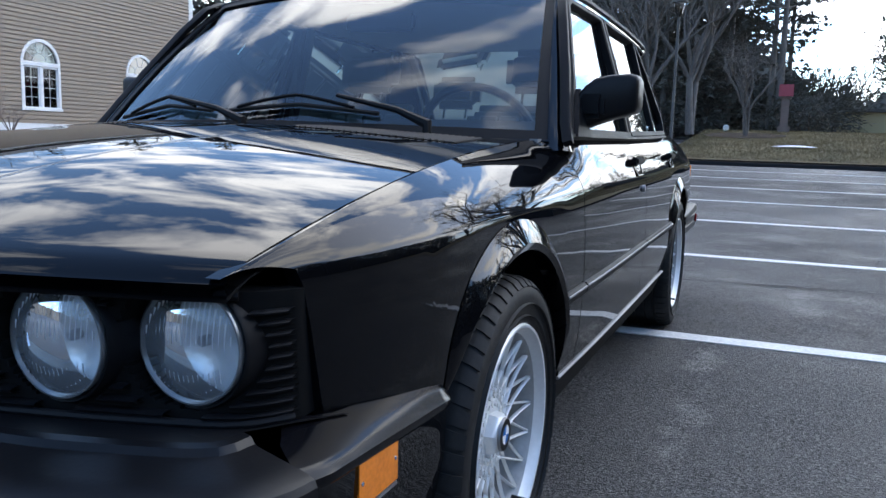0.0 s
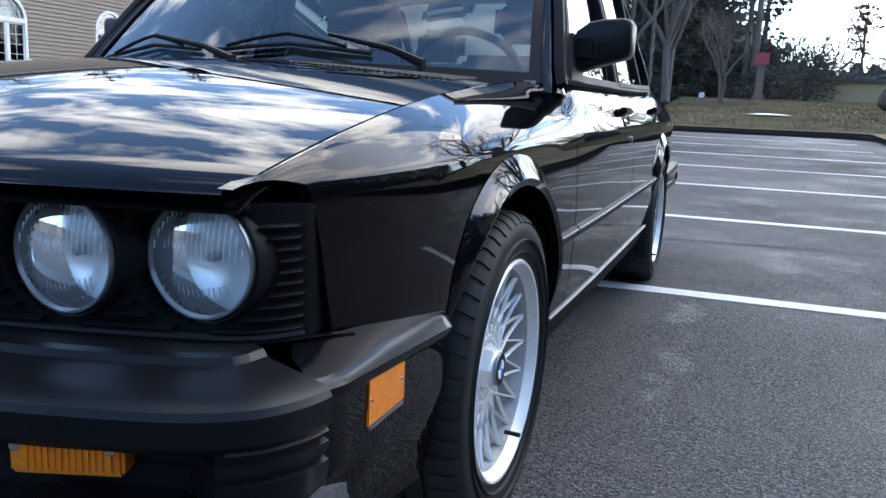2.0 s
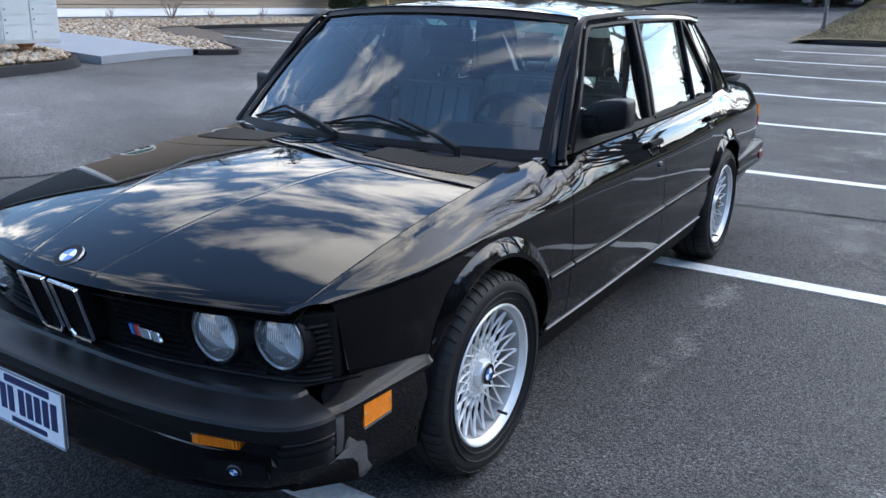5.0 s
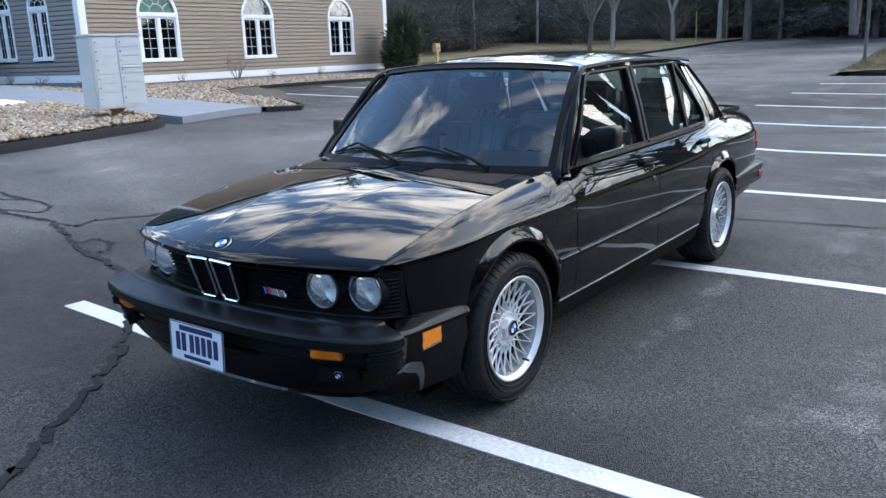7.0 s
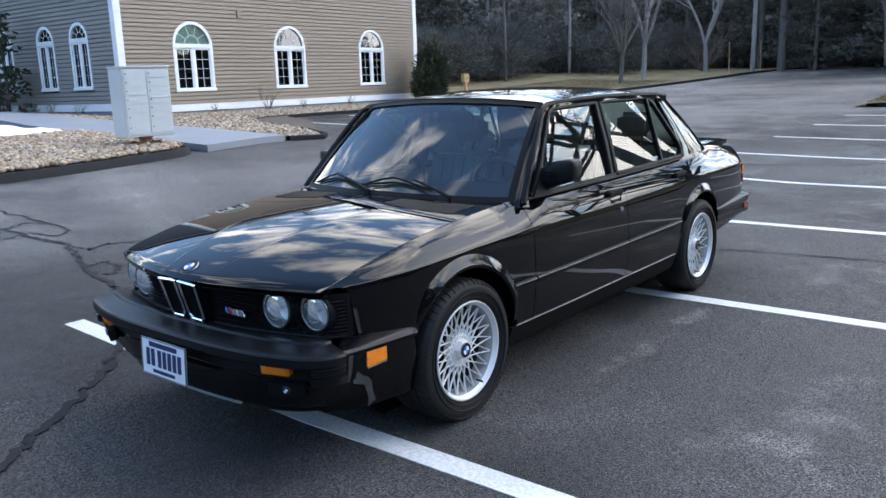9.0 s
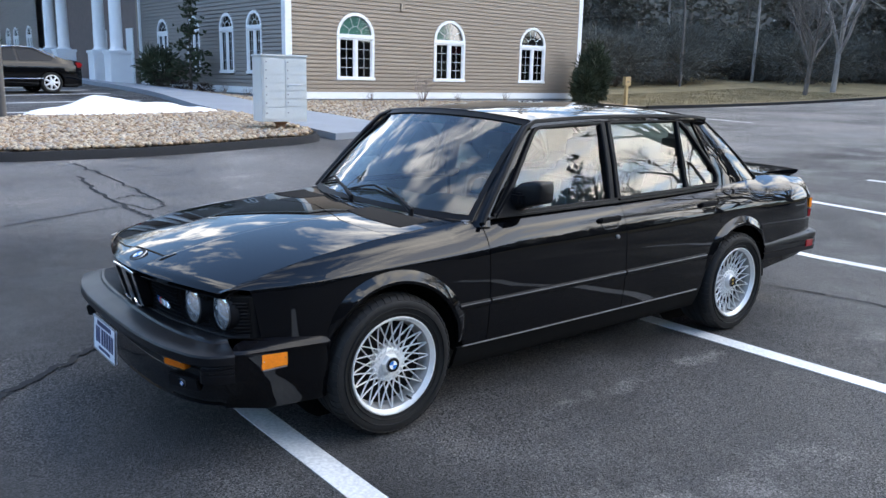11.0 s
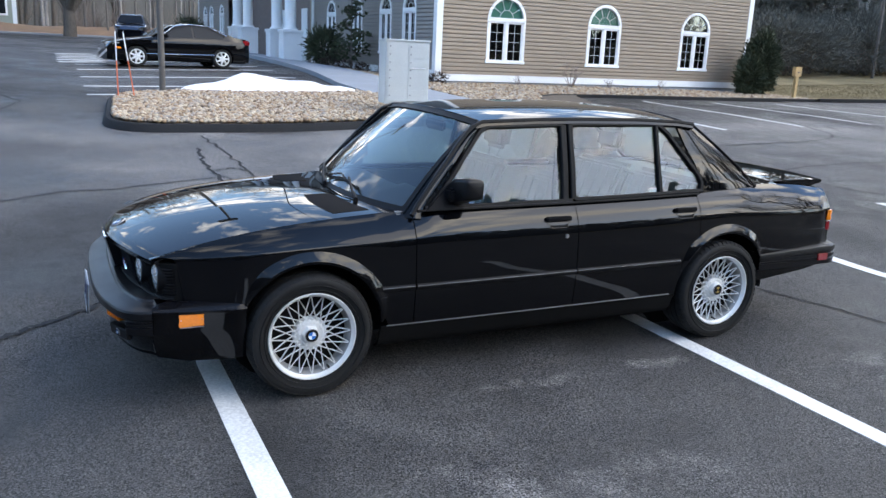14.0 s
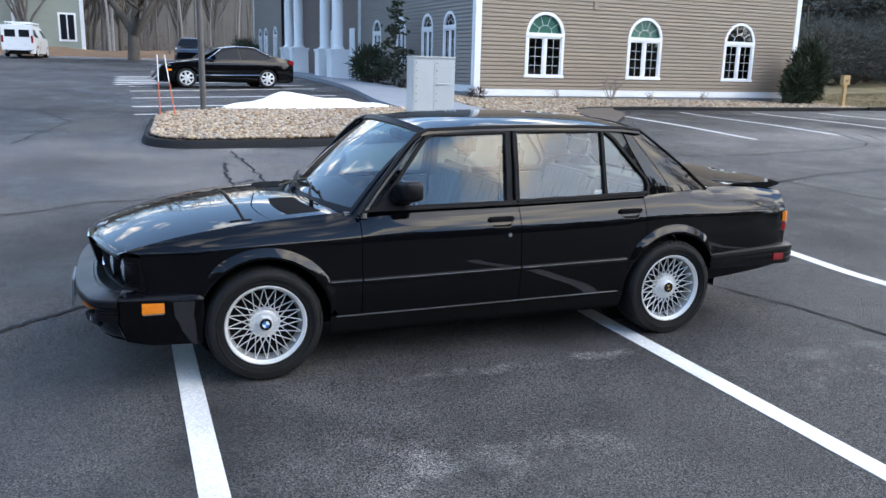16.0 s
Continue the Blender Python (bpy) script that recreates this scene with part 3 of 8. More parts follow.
car.scale = (1, 1.032, 1)
W_X = [-0.735, -0.700, -0.66, -0.62, -0.56, -0.45, -0.30, -0.2, 0.3, 1.0, 2.0, 2.7, 3.2, 3.5, 3.60]
W_Y = [0.672, 0.684, 0.696, 0.708, 0.728, 0.757, 0.782, 0.789, 0.798, 0.806, 0.806, 0.800, 0.786, 0.764, 0.740]
ZC_X, ZC_Z = [-0.72, -0.28, 0.0, 0.53, 1.5, 2.4, 3.0, 3.6], [0.722, 0.741, 0.752, 0.766, 0.766, 0.782, 0.790, 0.786]
T_X = [-0.735, -0.66, -0.533, -0.26, 0.03, 0.34, 0.46, 0.56, 0.66, 0.80, 1.5, 2.4, 2.75, 3.0, 3.3, 3.6]
T_Y = [0.665, 0.675, 0.684, 0.682, 0.674, 0.666, 0.680, 0.702, 0.717, 0.723, 0.726, 0.722, 0.700, 0.660, 0.648, 0.640]
T_Z = [0.712, 0.742, 0.784, 0.828, 0.856, 0.882, 0.892, 0.898, 0.903, 0.905, 0.908, 0.925, 0.945, 0.955, 0.942, 0.910]


EDGE_FIT = np.polyfit([-0.87, -0.72, -0.62, -0.533, -0.40, -0.26, 0.03, 0.34, 0.45], [0.676, 0.716, 0.754, 0.780, 0.808, 0.830, 0.858, 0.884, 0.893], 3)


def edge_z(x):
    """Height of the bonnet's side edge."""
    return float(np.polyval(EDGE_FIT, min(x, 0.45)))


def top_z(x):
    """Height of the shoulder along the whole flank."""
    t = min(1, max(0, (x - 0.40) / 0.16))
    t = t * t * (3 - 2 * t)
    return (edge_z(x) - 0.0008) * (1 - t) + smooth(max(x, 0.40), T_X, T_Z) * t


def half_width(x, z):
    tuck = lerp(z, [0.15, 0.25, 0.33, 0.42, 0.53, 0.65, 0.80], [0.075, 0.040, 0.018, 0.006, 0.0, 0.002, 0.012])
    return smooth(x, W_X, W_Y) - tuck


def side(x, v, low):
    """A point of the left flank: v 0 to 1 from the lower edge to the crease, 1 to 2 from there to the shoulder."""
    zc = smooth(x, ZC_X, ZC_Z)
    if v <= 1:
        z = low + (zc - low) * v
        return Vector((x, -half_width(x, z), z))
    yc, yt, zt, w = half_width(x, zc), smooth(x, T_X, T_Y), top_z(x), v - 1
    a = w * math.pi / 2
    return Vector((x, -(yc - (yc - yt) * (0.62 * w + 0.38 * (1 - math.cos(a)))), zc + (zt - zc) * (0.62 * w + 0.38 * math.sin(a))))


ARCH_R = 0.362
SILL = 0.325


def arch_low(x, base):
    z = base
    for x0 in (0.0, 2.625):
        if abs(x - x0) < ARCH_R:
            z = max(z, 0.325 + math.sqrt(ARCH_R**2 - (x - x0) ** 2))
    return z


def columns(x0, x1, n):
    """Stations along a panel, with extra ones where a wheel opening begins and ends."""
    xs = set(steps(x0, x1, n))
    for c in (0.0, 2.625):
        for k in range(0, 25):
            x = c + ARCH_R * math.cos(math.pi * k / 24)
            if x0 < x < x1:
                xs.add(x)
        for s in (-1, 1):
            x = c + s * (ARCH_R + 0.0005)
            if x0 < x < x1:
                xs.add(x)
    xs = sorted(xs)
    out = [xs[0]]
    for x in xs[1:]:
        if x - out[-1] > 0.0004:
            out.append(x)
    return out


VS = steps(0, 1, 12) + steps(1, 2, 10)[1:]


def flank(x0, x1, base, vs=VS, n=40, front=None):
    """A panel of the flank; front gives its leading edge's x by height, where that edge is not upright."""
    bm = bmesh.new()

    def spot(x, v):
        if front and x < -0.37:
            x = -0.37 + (x + 0.37) * (-0.37 - front(v)) / (-0.37 - x0)
        return side(x, v, arch_low(x, base(x) if callable(base) else base))
    grid(bm, spot, columns(x0, x1, n), vs)
    return bm


def fender_front(v):
    """The wing's leading edge: swept back from the bonnet's corner, then nearly upright beside the grille."""
    return lerp(v, [0, 0.25, 0.9, 1.0, 1.15, 2], [-0.578, -0.590, -0.612, -0.622, -0.640, -0.722])


def mirror(bm):
    for v in bm.verts:
        v.co.y = -v.co.y
    bmesh.ops.reverse_faces(bm, faces=bm.faces[:])
    return bm


def outward(bm, d):
    bm.normal_update()
    if sum(f.normal.dot(Vector(d)) * f.calc_area() for f in bm.faces) < 0:
        bmesh.ops.reverse_faces(bm, faces=bm.faces[:])
    return bm


def both_sides(name, make, material, label="", parent=None, d=(0, -1, 0.2), depth=0.02):
    made = []
    for s in (0, 1):
        bm = outward(make(), d)
        if depth:
            bm.normal_update()
            skirt(bm, depth, (0, 1, 0) if abs(d[1]) > 0.5 else (0, 0, -1))
        if s:
            mirror(bm)
        made.append(part(name, bm, material, parent or car, label))
    return made


G = 0.0025
both_sides("front_fender", lambda: flank(-0.735, 0.535 - G, lambda x: lerp(x, [-0.735, -0.37, -0.36, 0.36, 0.4], [0.50, 0.50, 0.40, 0.40, SILL]), front=fender_front), BLACK_PAINT)
doors_f = both_sides("front_door", lambda: flank(0.535 + G, 1.515 - G, SILL), BLACK_PAINT)
doors_r = both_sides("rear_door", lambda: flank(1.515 + G, 2.405 - G, SILL), BLACK_PAINT)
both_sides("rear_fender", lambda: flank(2.405 + G, 3.60, lambda x: lerp(x, [2.4, 2.98, 2.99], [0.42, 0.42, 0.50])), BLACK_PAINT)
# the sill is coloured shadow black, which paints in the shade under the doors
both_sides("sill", lambda: (lambda bm: (grid(bm, lambda x, v: (x, -lerp(v, [0, 0.4, 1], [0.690, 0.742, 0.782]), lerp(v, [0, 0.4, 1], [0.185, 0.215, SILL - 0.004])), steps(0.36, 2.27, 12), steps(0, 1, 6)), bm)[1])(bmesh.new()), DARK)

# bonnet
NOSE_Y, NOSE_X = [0, 0.2, 0.4, 0.55, 0.668], [-0.868, -0.850, -0.806, -0.758, -0.712]
NOSE_FIT = np.polyfit([0, 0.04, 0.16, 0.3025, 0.446], NOSE_X, 3)


def nose_x(y):
    return float(np.polyval(NOSE_FIT, min(y * y, 0.446)))


HOOD_W = np.polyfit([-0.735, -0.60, -0.40, -0.2, 0.05, 0.30, 0.45], [0.666, 0.678, 0.684, 0.682, 0.674, 0.666, 0.664], 3)


def hood_w(x):
    return float(np.polyval(HOOD_W, max(-0.80, min(x, 0.46))))


def crease_y(x):
    """The pressed line from the kidney's corner out to the windscreen."""
    return lerp(x, [-0.85, 0.30], [0.135, 0.335])


def hood_z(x, y):
    e, w, c = edge_z(x), hood_w(x), crease_y(x)
    q = min(1, abs(y) / w)
    crown, bend, out = 0.043 - 0.012 * (x + 0.3), 0.003, abs(y) - c
    over = out if out > 20 * bend else bend * math.log1p(math.exp(out / bend))
    ridge = 0.017 * (w - c - over) - 0.0004 * math.exp(-((out / 0.0035) ** 2))
    dn = x - nose_x(abs(y))
    fall = 0.012 * max(0, 1 - max(0, dn) / 0.045) ** 2
    return e + crown * (1 - q * q) + ridge - fall


def seam_x(y):
    """The bonnet's rear shut line."""
    return 0.070 - 0.2 * y + 0.65 * max(0, y - 0.33) ** 1.5


def true_normals(ob, height):
    """Shades a pressed panel by the slope of its surface, so that it mirrors without ripples."""
    out, h = [], 0.002
    for v in ob.data.vertices:
        x, y, z = v.co
        if abs(z - height(x, y)) > 0.003:
            out.append((0, 0, 0))
            continue
        n = Vector((-(height(x + h, y) - height(x - h, y)) / (2 * h), -(height(x, y + h) - height(x, y - h)) / (2 * h), 1)).normalized()
        out.append(n[:])
    ob.data.normals_split_custom_set_from_vertices(out)


def hood_point(u, v):
    """u from the nose to the screen, v across; the crease lies at v = 0.4."""
    x, a = -0.712 + 0.8 * u, abs(v)
    for _ in range(3):
        c, w = crease_y(x), hood_w(x) - 0.0032
        y = c * a / 0.4 if a < 0.4 else c + (w - c) * (a - 0.4) / 0.6
        x0 = nose_x(y)
        x = x0 + (seam_x(y) - 0.003 - x0) * u
    return Vector((x, math.copysign(y, v), hood_z(x, y)))


hb = bmesh.new()
hood_v = steps(0, 0.36, 14) + [0.38, 0.39, 0.396, 0.4, 0.404, 0.41, 0.42] + steps(0.44, 1, 26)
grid(hb, hood_point, [0, 0.006, 0.015, 0.03, 0.05] + steps(0.08, 1, 80), [-v for v in hood_v[:0:-1]] + hood_v)
outward(hb, (0, 0, 1))
skirt(hb, 0.022, (0.2, 0, -1))
hood = part("hood", hb, BLACK_PAINT, car, "gloss black bonnet reflecting clouds")
true_normals(hood, hood_z)


def cowl_point(u, v):
    y = v * 0.660
    x0, x1 = seam_x(abs(y)) + 0.003, 0.318 + 0.150 * abs(v) ** 2
    x = x0 + (x1 - x0) * u
    y = v * (smooth(x, T_X, T_Y) - 0.003)
    return Vector((x, y, hood_z(min(x, 0.42), y) - 0.012 * u * u * (1 - v**4)))


cb = bmesh.new()
grid(cb, cowl_point, steps(0, 1, 10), steps(-1, 1, 50))
outward(cb, (0, 0, 1))
skirt(cb, 0.022, (0, 0, -1))
part("cowl_panel", cb, BLACK_PAINT, car)
for s in (-1, 1):
    vb = bmesh.new()
    grid(vb, lambda u, v: cowl_point(0.30 + 0.48 * u, s * (0.34 + 0.56 * v)) + Vector((0, 0, 0.001)), steps(0, 1, 3), steps(0, 1, 12))
    outward(vb, (0, 0, 1))
    skirt(vb, 0.003, (0, 0, -1))
    vent = part("air_vent", vb, DARK, car, "black slatted air intake below the windscreen")
    for k in range(26):
        sbm = bmesh.new()
        v0 = k / 26
        grid(sbm, lambda u, w: cowl_point(0.30 + 0.48 * u, s * (0.34 + 0.56 * (v0 + 0.018 * w))) + Vector((0, 0, 0.0015 + 0.003 * (1 - abs(w * 2 - 1)))), steps(0, 1, 4), [0, 0.5, 1])
        part("slat", outward(sbm, (0, 0, 1)), BLACK_TRIM, vent)

# roof, screens and pillars
ROOF_X, ROOF_C = [0.90, 1.0, 1.2, 1.6, 2.0, 2.3, 2.45], [1.364, 1.382, 1.402, 1.416, 1.410, 1.388, 1.362]
ROOF_E = [1.330, 1.338, 1.348, 1.356, 1.352, 1.340, 1.326]
ROOF_CENTRE, ROOF_EDGE = np.polyfit(ROOF_X, ROOF_C, 4), np.polyfit(ROOF_X, ROOF_E, 4)


def roof_point(u, v):
    y = v * 0.598
    bow = lerp(u, [0, 1], [0.055, -0.02]) * (abs(v) ** 2)
    x = 0.905 + bow + (2.44 - 0.905 - bow) * u
    c, e = float(np.polyval(ROOF_CENTRE, x - bow * (1 - u))), float(np.polyval(ROOF_EDGE, x))
    q = abs(v)
    return Vector((x, y, e + (c - e) * (1 - q**2.6)))


rb = bmesh.new()
grid(rb, roof_point, steps(0, 1, 30), steps(-1, 1, 40))
outward(rb, (0, 0, 1))
skirt(rb, 0.018, (0, 0, -1))
roof = part("roof", rb, BLACK_PAINT, car)


def ws_point(u, v, push=0.0):
    """Windscreen: u from base to top, v across."""
    yb, yt = 0.690, 0.578
    b = Vector((0.335 + 0.170 * abs(v) ** 2.0, v * yb, 0.905 - 0.010 * abs(v)))
    t = Vector((0.905 + 0.050 * abs(v) ** 2.0, v * yt, 1.360 - 0.030 * abs(v) ** 2.2))
    p = b.lerp(t, u)
    bulge = 0.018 * math.sin(math.pi * u)
    return p + Vector((-0.6, 0, 0.8)) * (bulge + push)


gb = bmesh.new()
grid(gb, lambda u, v: ws_point(0.015 + 0.97 * u, v * 0.985), steps(0, 1, 12), steps(-1, 1, 24))
outward(gb, (-1, 0, 1))
windscreen = part("windscreen", gb, GLASS_SCREEN, car, "faintly tinted windscreen reflecting streaky cloud")
windscreen.visible_shadow = False


tsb = bmesh.new()
grid(tsb, lambda u, v: ws_point(0.865 + 0.10 * u, v * 0.95, -0.004), steps(0, 1, 3), steps(-1, 1, 24))
tint_band = part("tint_band", outward(tsb, (-1, 0, 1)), pane("tint_band_glass", (0.30, 0.62, 0.72), 0.3), windscreen, "blue-green tinted strip along the top of the glass")
tint_band.visible_shadow = False




def screen_loop(inset):
    out = []
    a, c = inset, inset * 0.8
    for v in steps(-1 + c, 1 - c, 24):
        out.append((a, v))
    for u in steps(a, 1 - a, 12)[1:]:
        out.append((u, 1 - c))
    for v in steps(1 - c, -1 + c, 24)[1:]:
        out.append((1 - a, v))
    for u in steps(1 - a, a, 12)[1:-1]:
        out.append((u, -1 + c))
    return out


def screen_frame(point, w0, w1, name, material, label=""):
    bm = bmesh.new()
    lo, hi = screen_loop(w0), screen_loop(w1)
    n = len(lo)
    grid(bm, lambda i, k: point(*(lo[i] if k in (0, 1) else hi[i]), (0.0, 0.007, 0.007, 0.0)[k]), range(n), [0, 1, 2, 3], close=True)
    return part(name, bm, material, car, label)


screen_frame(ws_point, -0.022, 0.032, "windscreen_seal", BLACK_TRIM, "wide black rubber windscreen seal")
screen_frame(lambda u, v, push: ws_point(u, v, push * 1.4), -0.027, -0.021, "windscreen_trim", BLACK_PAINT, "thin glossy black trim round the windscreen")


def rw_point(u, v, push=0.0):
    yb, yt = 0.620, 0.555
    b = Vector((3.005 - 0.075 * abs(v) ** 2.0, v * yb, 0.968 - 0.012 * abs(v)))
    t = Vector((2.450 - 0.035 * abs(v) ** 2.0, v * yt, 1.362 - 0.030 * abs(v) ** 2.2))
    return b.lerp(t, u) + Vector((0.55, 0, 0.83)) * (0.015 * math.sin(math.pi * u) + push)


gb = bmesh.new()
grid(gb, lambda u, v: rw_point(0.03 + 0.94 * u, v * 0.95), steps(0, 1, 10), steps(-1, 1, 20))
outward(gb, (1, 0, 1))
rear_screen = part("rear_window", gb, GLASS_CAR, car)
rear_screen.visible_shadow = False
screen_frame(rw_point, -0.02, 0.05, "rear_window_seal", BLACK_TRIM)


def cabin_y(z):
    return lerp(z, [0.88, 0.905, 0.95, 1.15, 1.33, 1.40], [0.738, 0.726, 0.714, 0.662, 0.600, 0.575])


def ribbon(pts, w, t=0.016, lift=0.0):
    """A flat moulding that follows points (x, z) of the cabin's side."""
    bm = bmesh.new()
    P = [Vector((x, -cabin_y(z) - lift, z)) for x, z in pts]
    rows = []
    for i, p in enumerate(P):
        d = (P[min(i + 1, len(P) - 1)] - P[max(i - 1, 0)]).normalized()
        out = Vector((0, -0.95, 0.31))
        s = d.cross(out).normalized()
        rows.append([bm.verts.new(p + s * w / 2 * a + out * t * b) for a, b in ((-1, -1), (-1, 0.6), (-0.7, 1), (0.7, 1), (1, 0.6), (1, -1))])
    for a, b in zip(rows, rows[1:]):
        for k in range(6):
            bm.faces.new((a[k], a[(k + 1) % 6], b[(k + 1) % 6], b[k]))
    for r in (rows[0], rows[-1]):
        bm.faces.new(r)
    bmesh.ops.recalc_face_normals(bm, faces=bm.faces[:])
    return bm


def glazing(outline):
    """Side glass on the cabin's slanting side."""
    bm = bmesh.new()
    vs = [bm.verts.new((x, -cabin_y(z) + 0.004, z)) for x, z in outline]
    bm.faces.new(vs)
    return outward(bm, (0, -1, 0))


A_PILLAR = [(0.545, 0.905), (0.66, 1.035), (0.80, 1.195), (0.885, 1.285), (0.955, 1.328)]
TOP_RAIL = [(0.93, 1.318), (1.0, 1.332), (1.3, 1.343), (1.6, 1.347), (2.0, 1.345), (2.3, 1.335), (2.42, 1.322)]


def pillar_skin():
    """The painted windscreen pillar, rounded from the glass to the door frame."""
    bm = bmesh.new()
    zs = [p[1] for p in A_PILLAR]

    def spot(u, v):
        a = ws_point(u, -1.005, 0.004)
        z = a.z + 0.012
        b = Vector((lerp(z, zs, [p[0] for p in A_PILLAR]) + 0.030, -cabin_y(z) - 0.010, z - 0.012))
        return a.lerp(b, v) + Vector((-0.35, -0.75, 0.25)) * 0.016 * math.sin(math.pi * v)
    grid(bm, spot, steps(-0.07, 1.0, 26), steps(0, 1, 8))
    return bm


both_sides("a_pillar", pillar_skin, BLACK_PAINT, depth=0.012)
both_sides("drip_rail", lambda: ribbon([(0.522, 0.886), (0.56, 0.935), (0.68, 1.075), (0.82, 1.232), (0.90, 1.310), (0.97, 1.340)] + [(x, z + 0.010) for x, z in TOP_RAIL[2:]], 0.020, 0.012, 0.014), BLACK_TRIM, depth=0)
both_sides("roof_rail", lambda: ribbon([(x, z - 0.006) for x, z in TOP_RAIL], 0.034, 0.016, 0.002), BLACK_PAINT, depth=0)


def dress_door(door, glass, frame_lines, post=None):
    for k, d in enumerate(door):
        def put(name, bm, material, label=""):
            ob = part(name, mirror(bm) if k else bm, material, d, label)
            return ob
        for q, outline in enumerate(glass):
            g = put("window", glazing(outline), GLASS_CAR, "tinted side window reflecting sky and trees" if q == 0 else "")
            g.visible_shadow = False
        for pts, w in frame_lines:
            put("window_frame", ribbon(pts, w, 0.012, 0.004), BLACK_TRIM)


F_GLASS = [[(0.628, 0.914), (0.762, 1.049), (0.938, 1.262), (0.965, 1.288), (1.011, 1.305), (1.468, 1.316), (1.441, 0.918)]]
R_GLASS = [[(1.552, 1.318), (2.130, 1.320), (2.122, 0.940), (1.530, 0.930)], [(2.158, 1.312), (2.215, 1.270), (2.420, 1.030), (2.440, 0.985), (2.425, 0.955), (2.142, 0.946)]]
dress_door(doors_f, F_GLASS, [([(0.625, 0.915), (0.762, 1.056), (0.925, 1.255), (0.962, 1.294), (1.011, 1.314), (1.478, 1.326)], 0.024), ([(1.482, 1.325), (1.468, 1.1), (1.455, 0.915)], 0.040), ([(0.60, 0.914), (1.0, 0.916), (1.50, 0.920)], 0.022)])
dress_door(doors_r, R_GLASS, [([(1.540, 1.328), (2.140, 1.329), (2.165, 1.322), (2.225, 1.276), (2.430, 1.036), (2.452, 0.99), (2.440, 0.945)], 0.024), ([(1.530, 1.325), (1.520, 1.1), (1.512, 0.925)], 0.034), ([(2.142, 1.32), (2.132, 0.94)], 0.026), ([(1.52, 0.924), (2.0, 0.932), (2.45, 0.944)], 0.022)])


def c_pillar(u0=0.0, u1=1.0, v0=0.0, v1=1.0, out=0.0):
    bm = bmesh.new()
    front = [(2.30, 1.335), (2.36, 1.200), (2.455, 1.04), (2.475, 0.98), (2.44, 0.928)]
    rear = [(2.44, 1.330), (2.62, 1.200), (2.79, 1.07), (2.88, 0.99), (2.935, 0.944)]

    def at(u, pts):
        t = u * (len(pts) - 1)
        i = min(int(t), len(pts) - 2)
        return [a + (b - a) * (t - i) for a, b in zip(pts[i], pts[i + 1])]

    def spot(u, v):
        (xa, za), (xb, zb) = at(u, front), at(u, rear)
        x, z = xa + (xb - xa) * v, za + (zb - za) * v
        return Vector((x, -cabin_y(z) + 0.034 * v**2.2 * lerp(z, [0.94, 1.33], [1, 0.7]) + 0.002 - out, z))
    grid(bm, spot, steps(u0, u1, 12), steps(v0, v1, 8))
    return bm


both_sides("c_pillar", c_pillar, BLACK_PAINT)


both_sides("pillar_panel", lambda: c_pillar(0.05, 0.97, 0.34, 0.93, 0.004), BLACK_PAINT, "black trim panel on the rear pillar", depth=0.004)


def pillar_edge():
    rear = [(2.44, 1.330), (2.62, 1.200), (2.79, 1.07), (2.88, 0.99), (2.935, 0.944)]
    return tube(bmesh.new(), [(x + 0.004, -cabin_y(z) + 0.034 * lerp(z, [0.94, 1.33], [1, 0.7]) - 0.002, z + 0.003) for x, z in rear], 0.006, 8)


both_sides("pillar_edge_trim", pillar_edge, BLACK_TRIM, depth=0)


# boot lid, tail, spoiler
def deck_point(u, v):
    y = v * (smooth(2.95 + 0.65 * u, T_X, T_Y) - 0.004)
    x0 = 2.985 - 0.055 * abs(v) ** 2
    x = x0 + (3.595 - 0.03 * abs(v) ** 3 - x0) * u
    e = smooth(x, T_X, T_Z)
    return Vector((x, y, e + 0.022 * (1 - abs(v) ** 2.4)))


db = bmesh.new()
grid(db, deck_point, steps(0, 1, 16), steps(-1, 1, 30))
outward(db, (0, 0, 1))
skirt(db, 0.02, (0, 0, -1))
boot = part("boot_lid", db, BLACK_PAINT, car)

tb = bmesh.new()


def tail_point(v, u):
    z = 0.50 + (top_z(3.595) - 0.004 - 0.50) * u
    zc = smooth(3.595, ZC_X, ZC_Z)
    w = half_width(3.595, z) if z <= zc else -side(3.595, 1 + (z - zc) / (top_z(3.595) - zc) * 0.86, 0.5).y
    return (3.600 - 0.040 * abs(v) ** 4 + 0.010 * math.sin(math.pi * u), v * (w - 0.004), z + 0.018 * (1 - abs(v) ** 2.4) * u**4)


grid(tb, tail_point, steps(-1, 1, 30), steps(0, 1, 10))
outward(tb, (1, 0, 0))
skirt(tb, 0.02, (-1, 0, 0))
tail = part("tail_panel", tb, BLACK_PAINT, car)

sb = bmesh.new()
SP = [(0, 0.002), (0.10, 0.010), (0.28, 0.016), (0.42, 0.018), (0.475, 0.014), (0.468, -0.004), (0.34, -0.034), (0.10, -0.018)]
rows = grid(sb, lambda v, k: (3.200 + SP[k][0] - 0.030 * abs(v) ** 3, v * 0.600, 0.966 + SP[k][1] - 0.012 * abs(v) ** 3 - 0.010 * SP[k][0] / 0.47), steps(-1, 1, 30), list(range(8)) + [0])
for r in (rows[0], rows[-1]):
    sb.faces.new(r[:8])
bmesh.ops.remove_doubles(sb, verts=sb.verts[:], dist=1e-5)
bmesh.ops.recalc_face_normals(sb, faces=sb.faces[:])
part("spoiler", sb, BLACK_PAINT, car, "low black boot-lid spoiler")


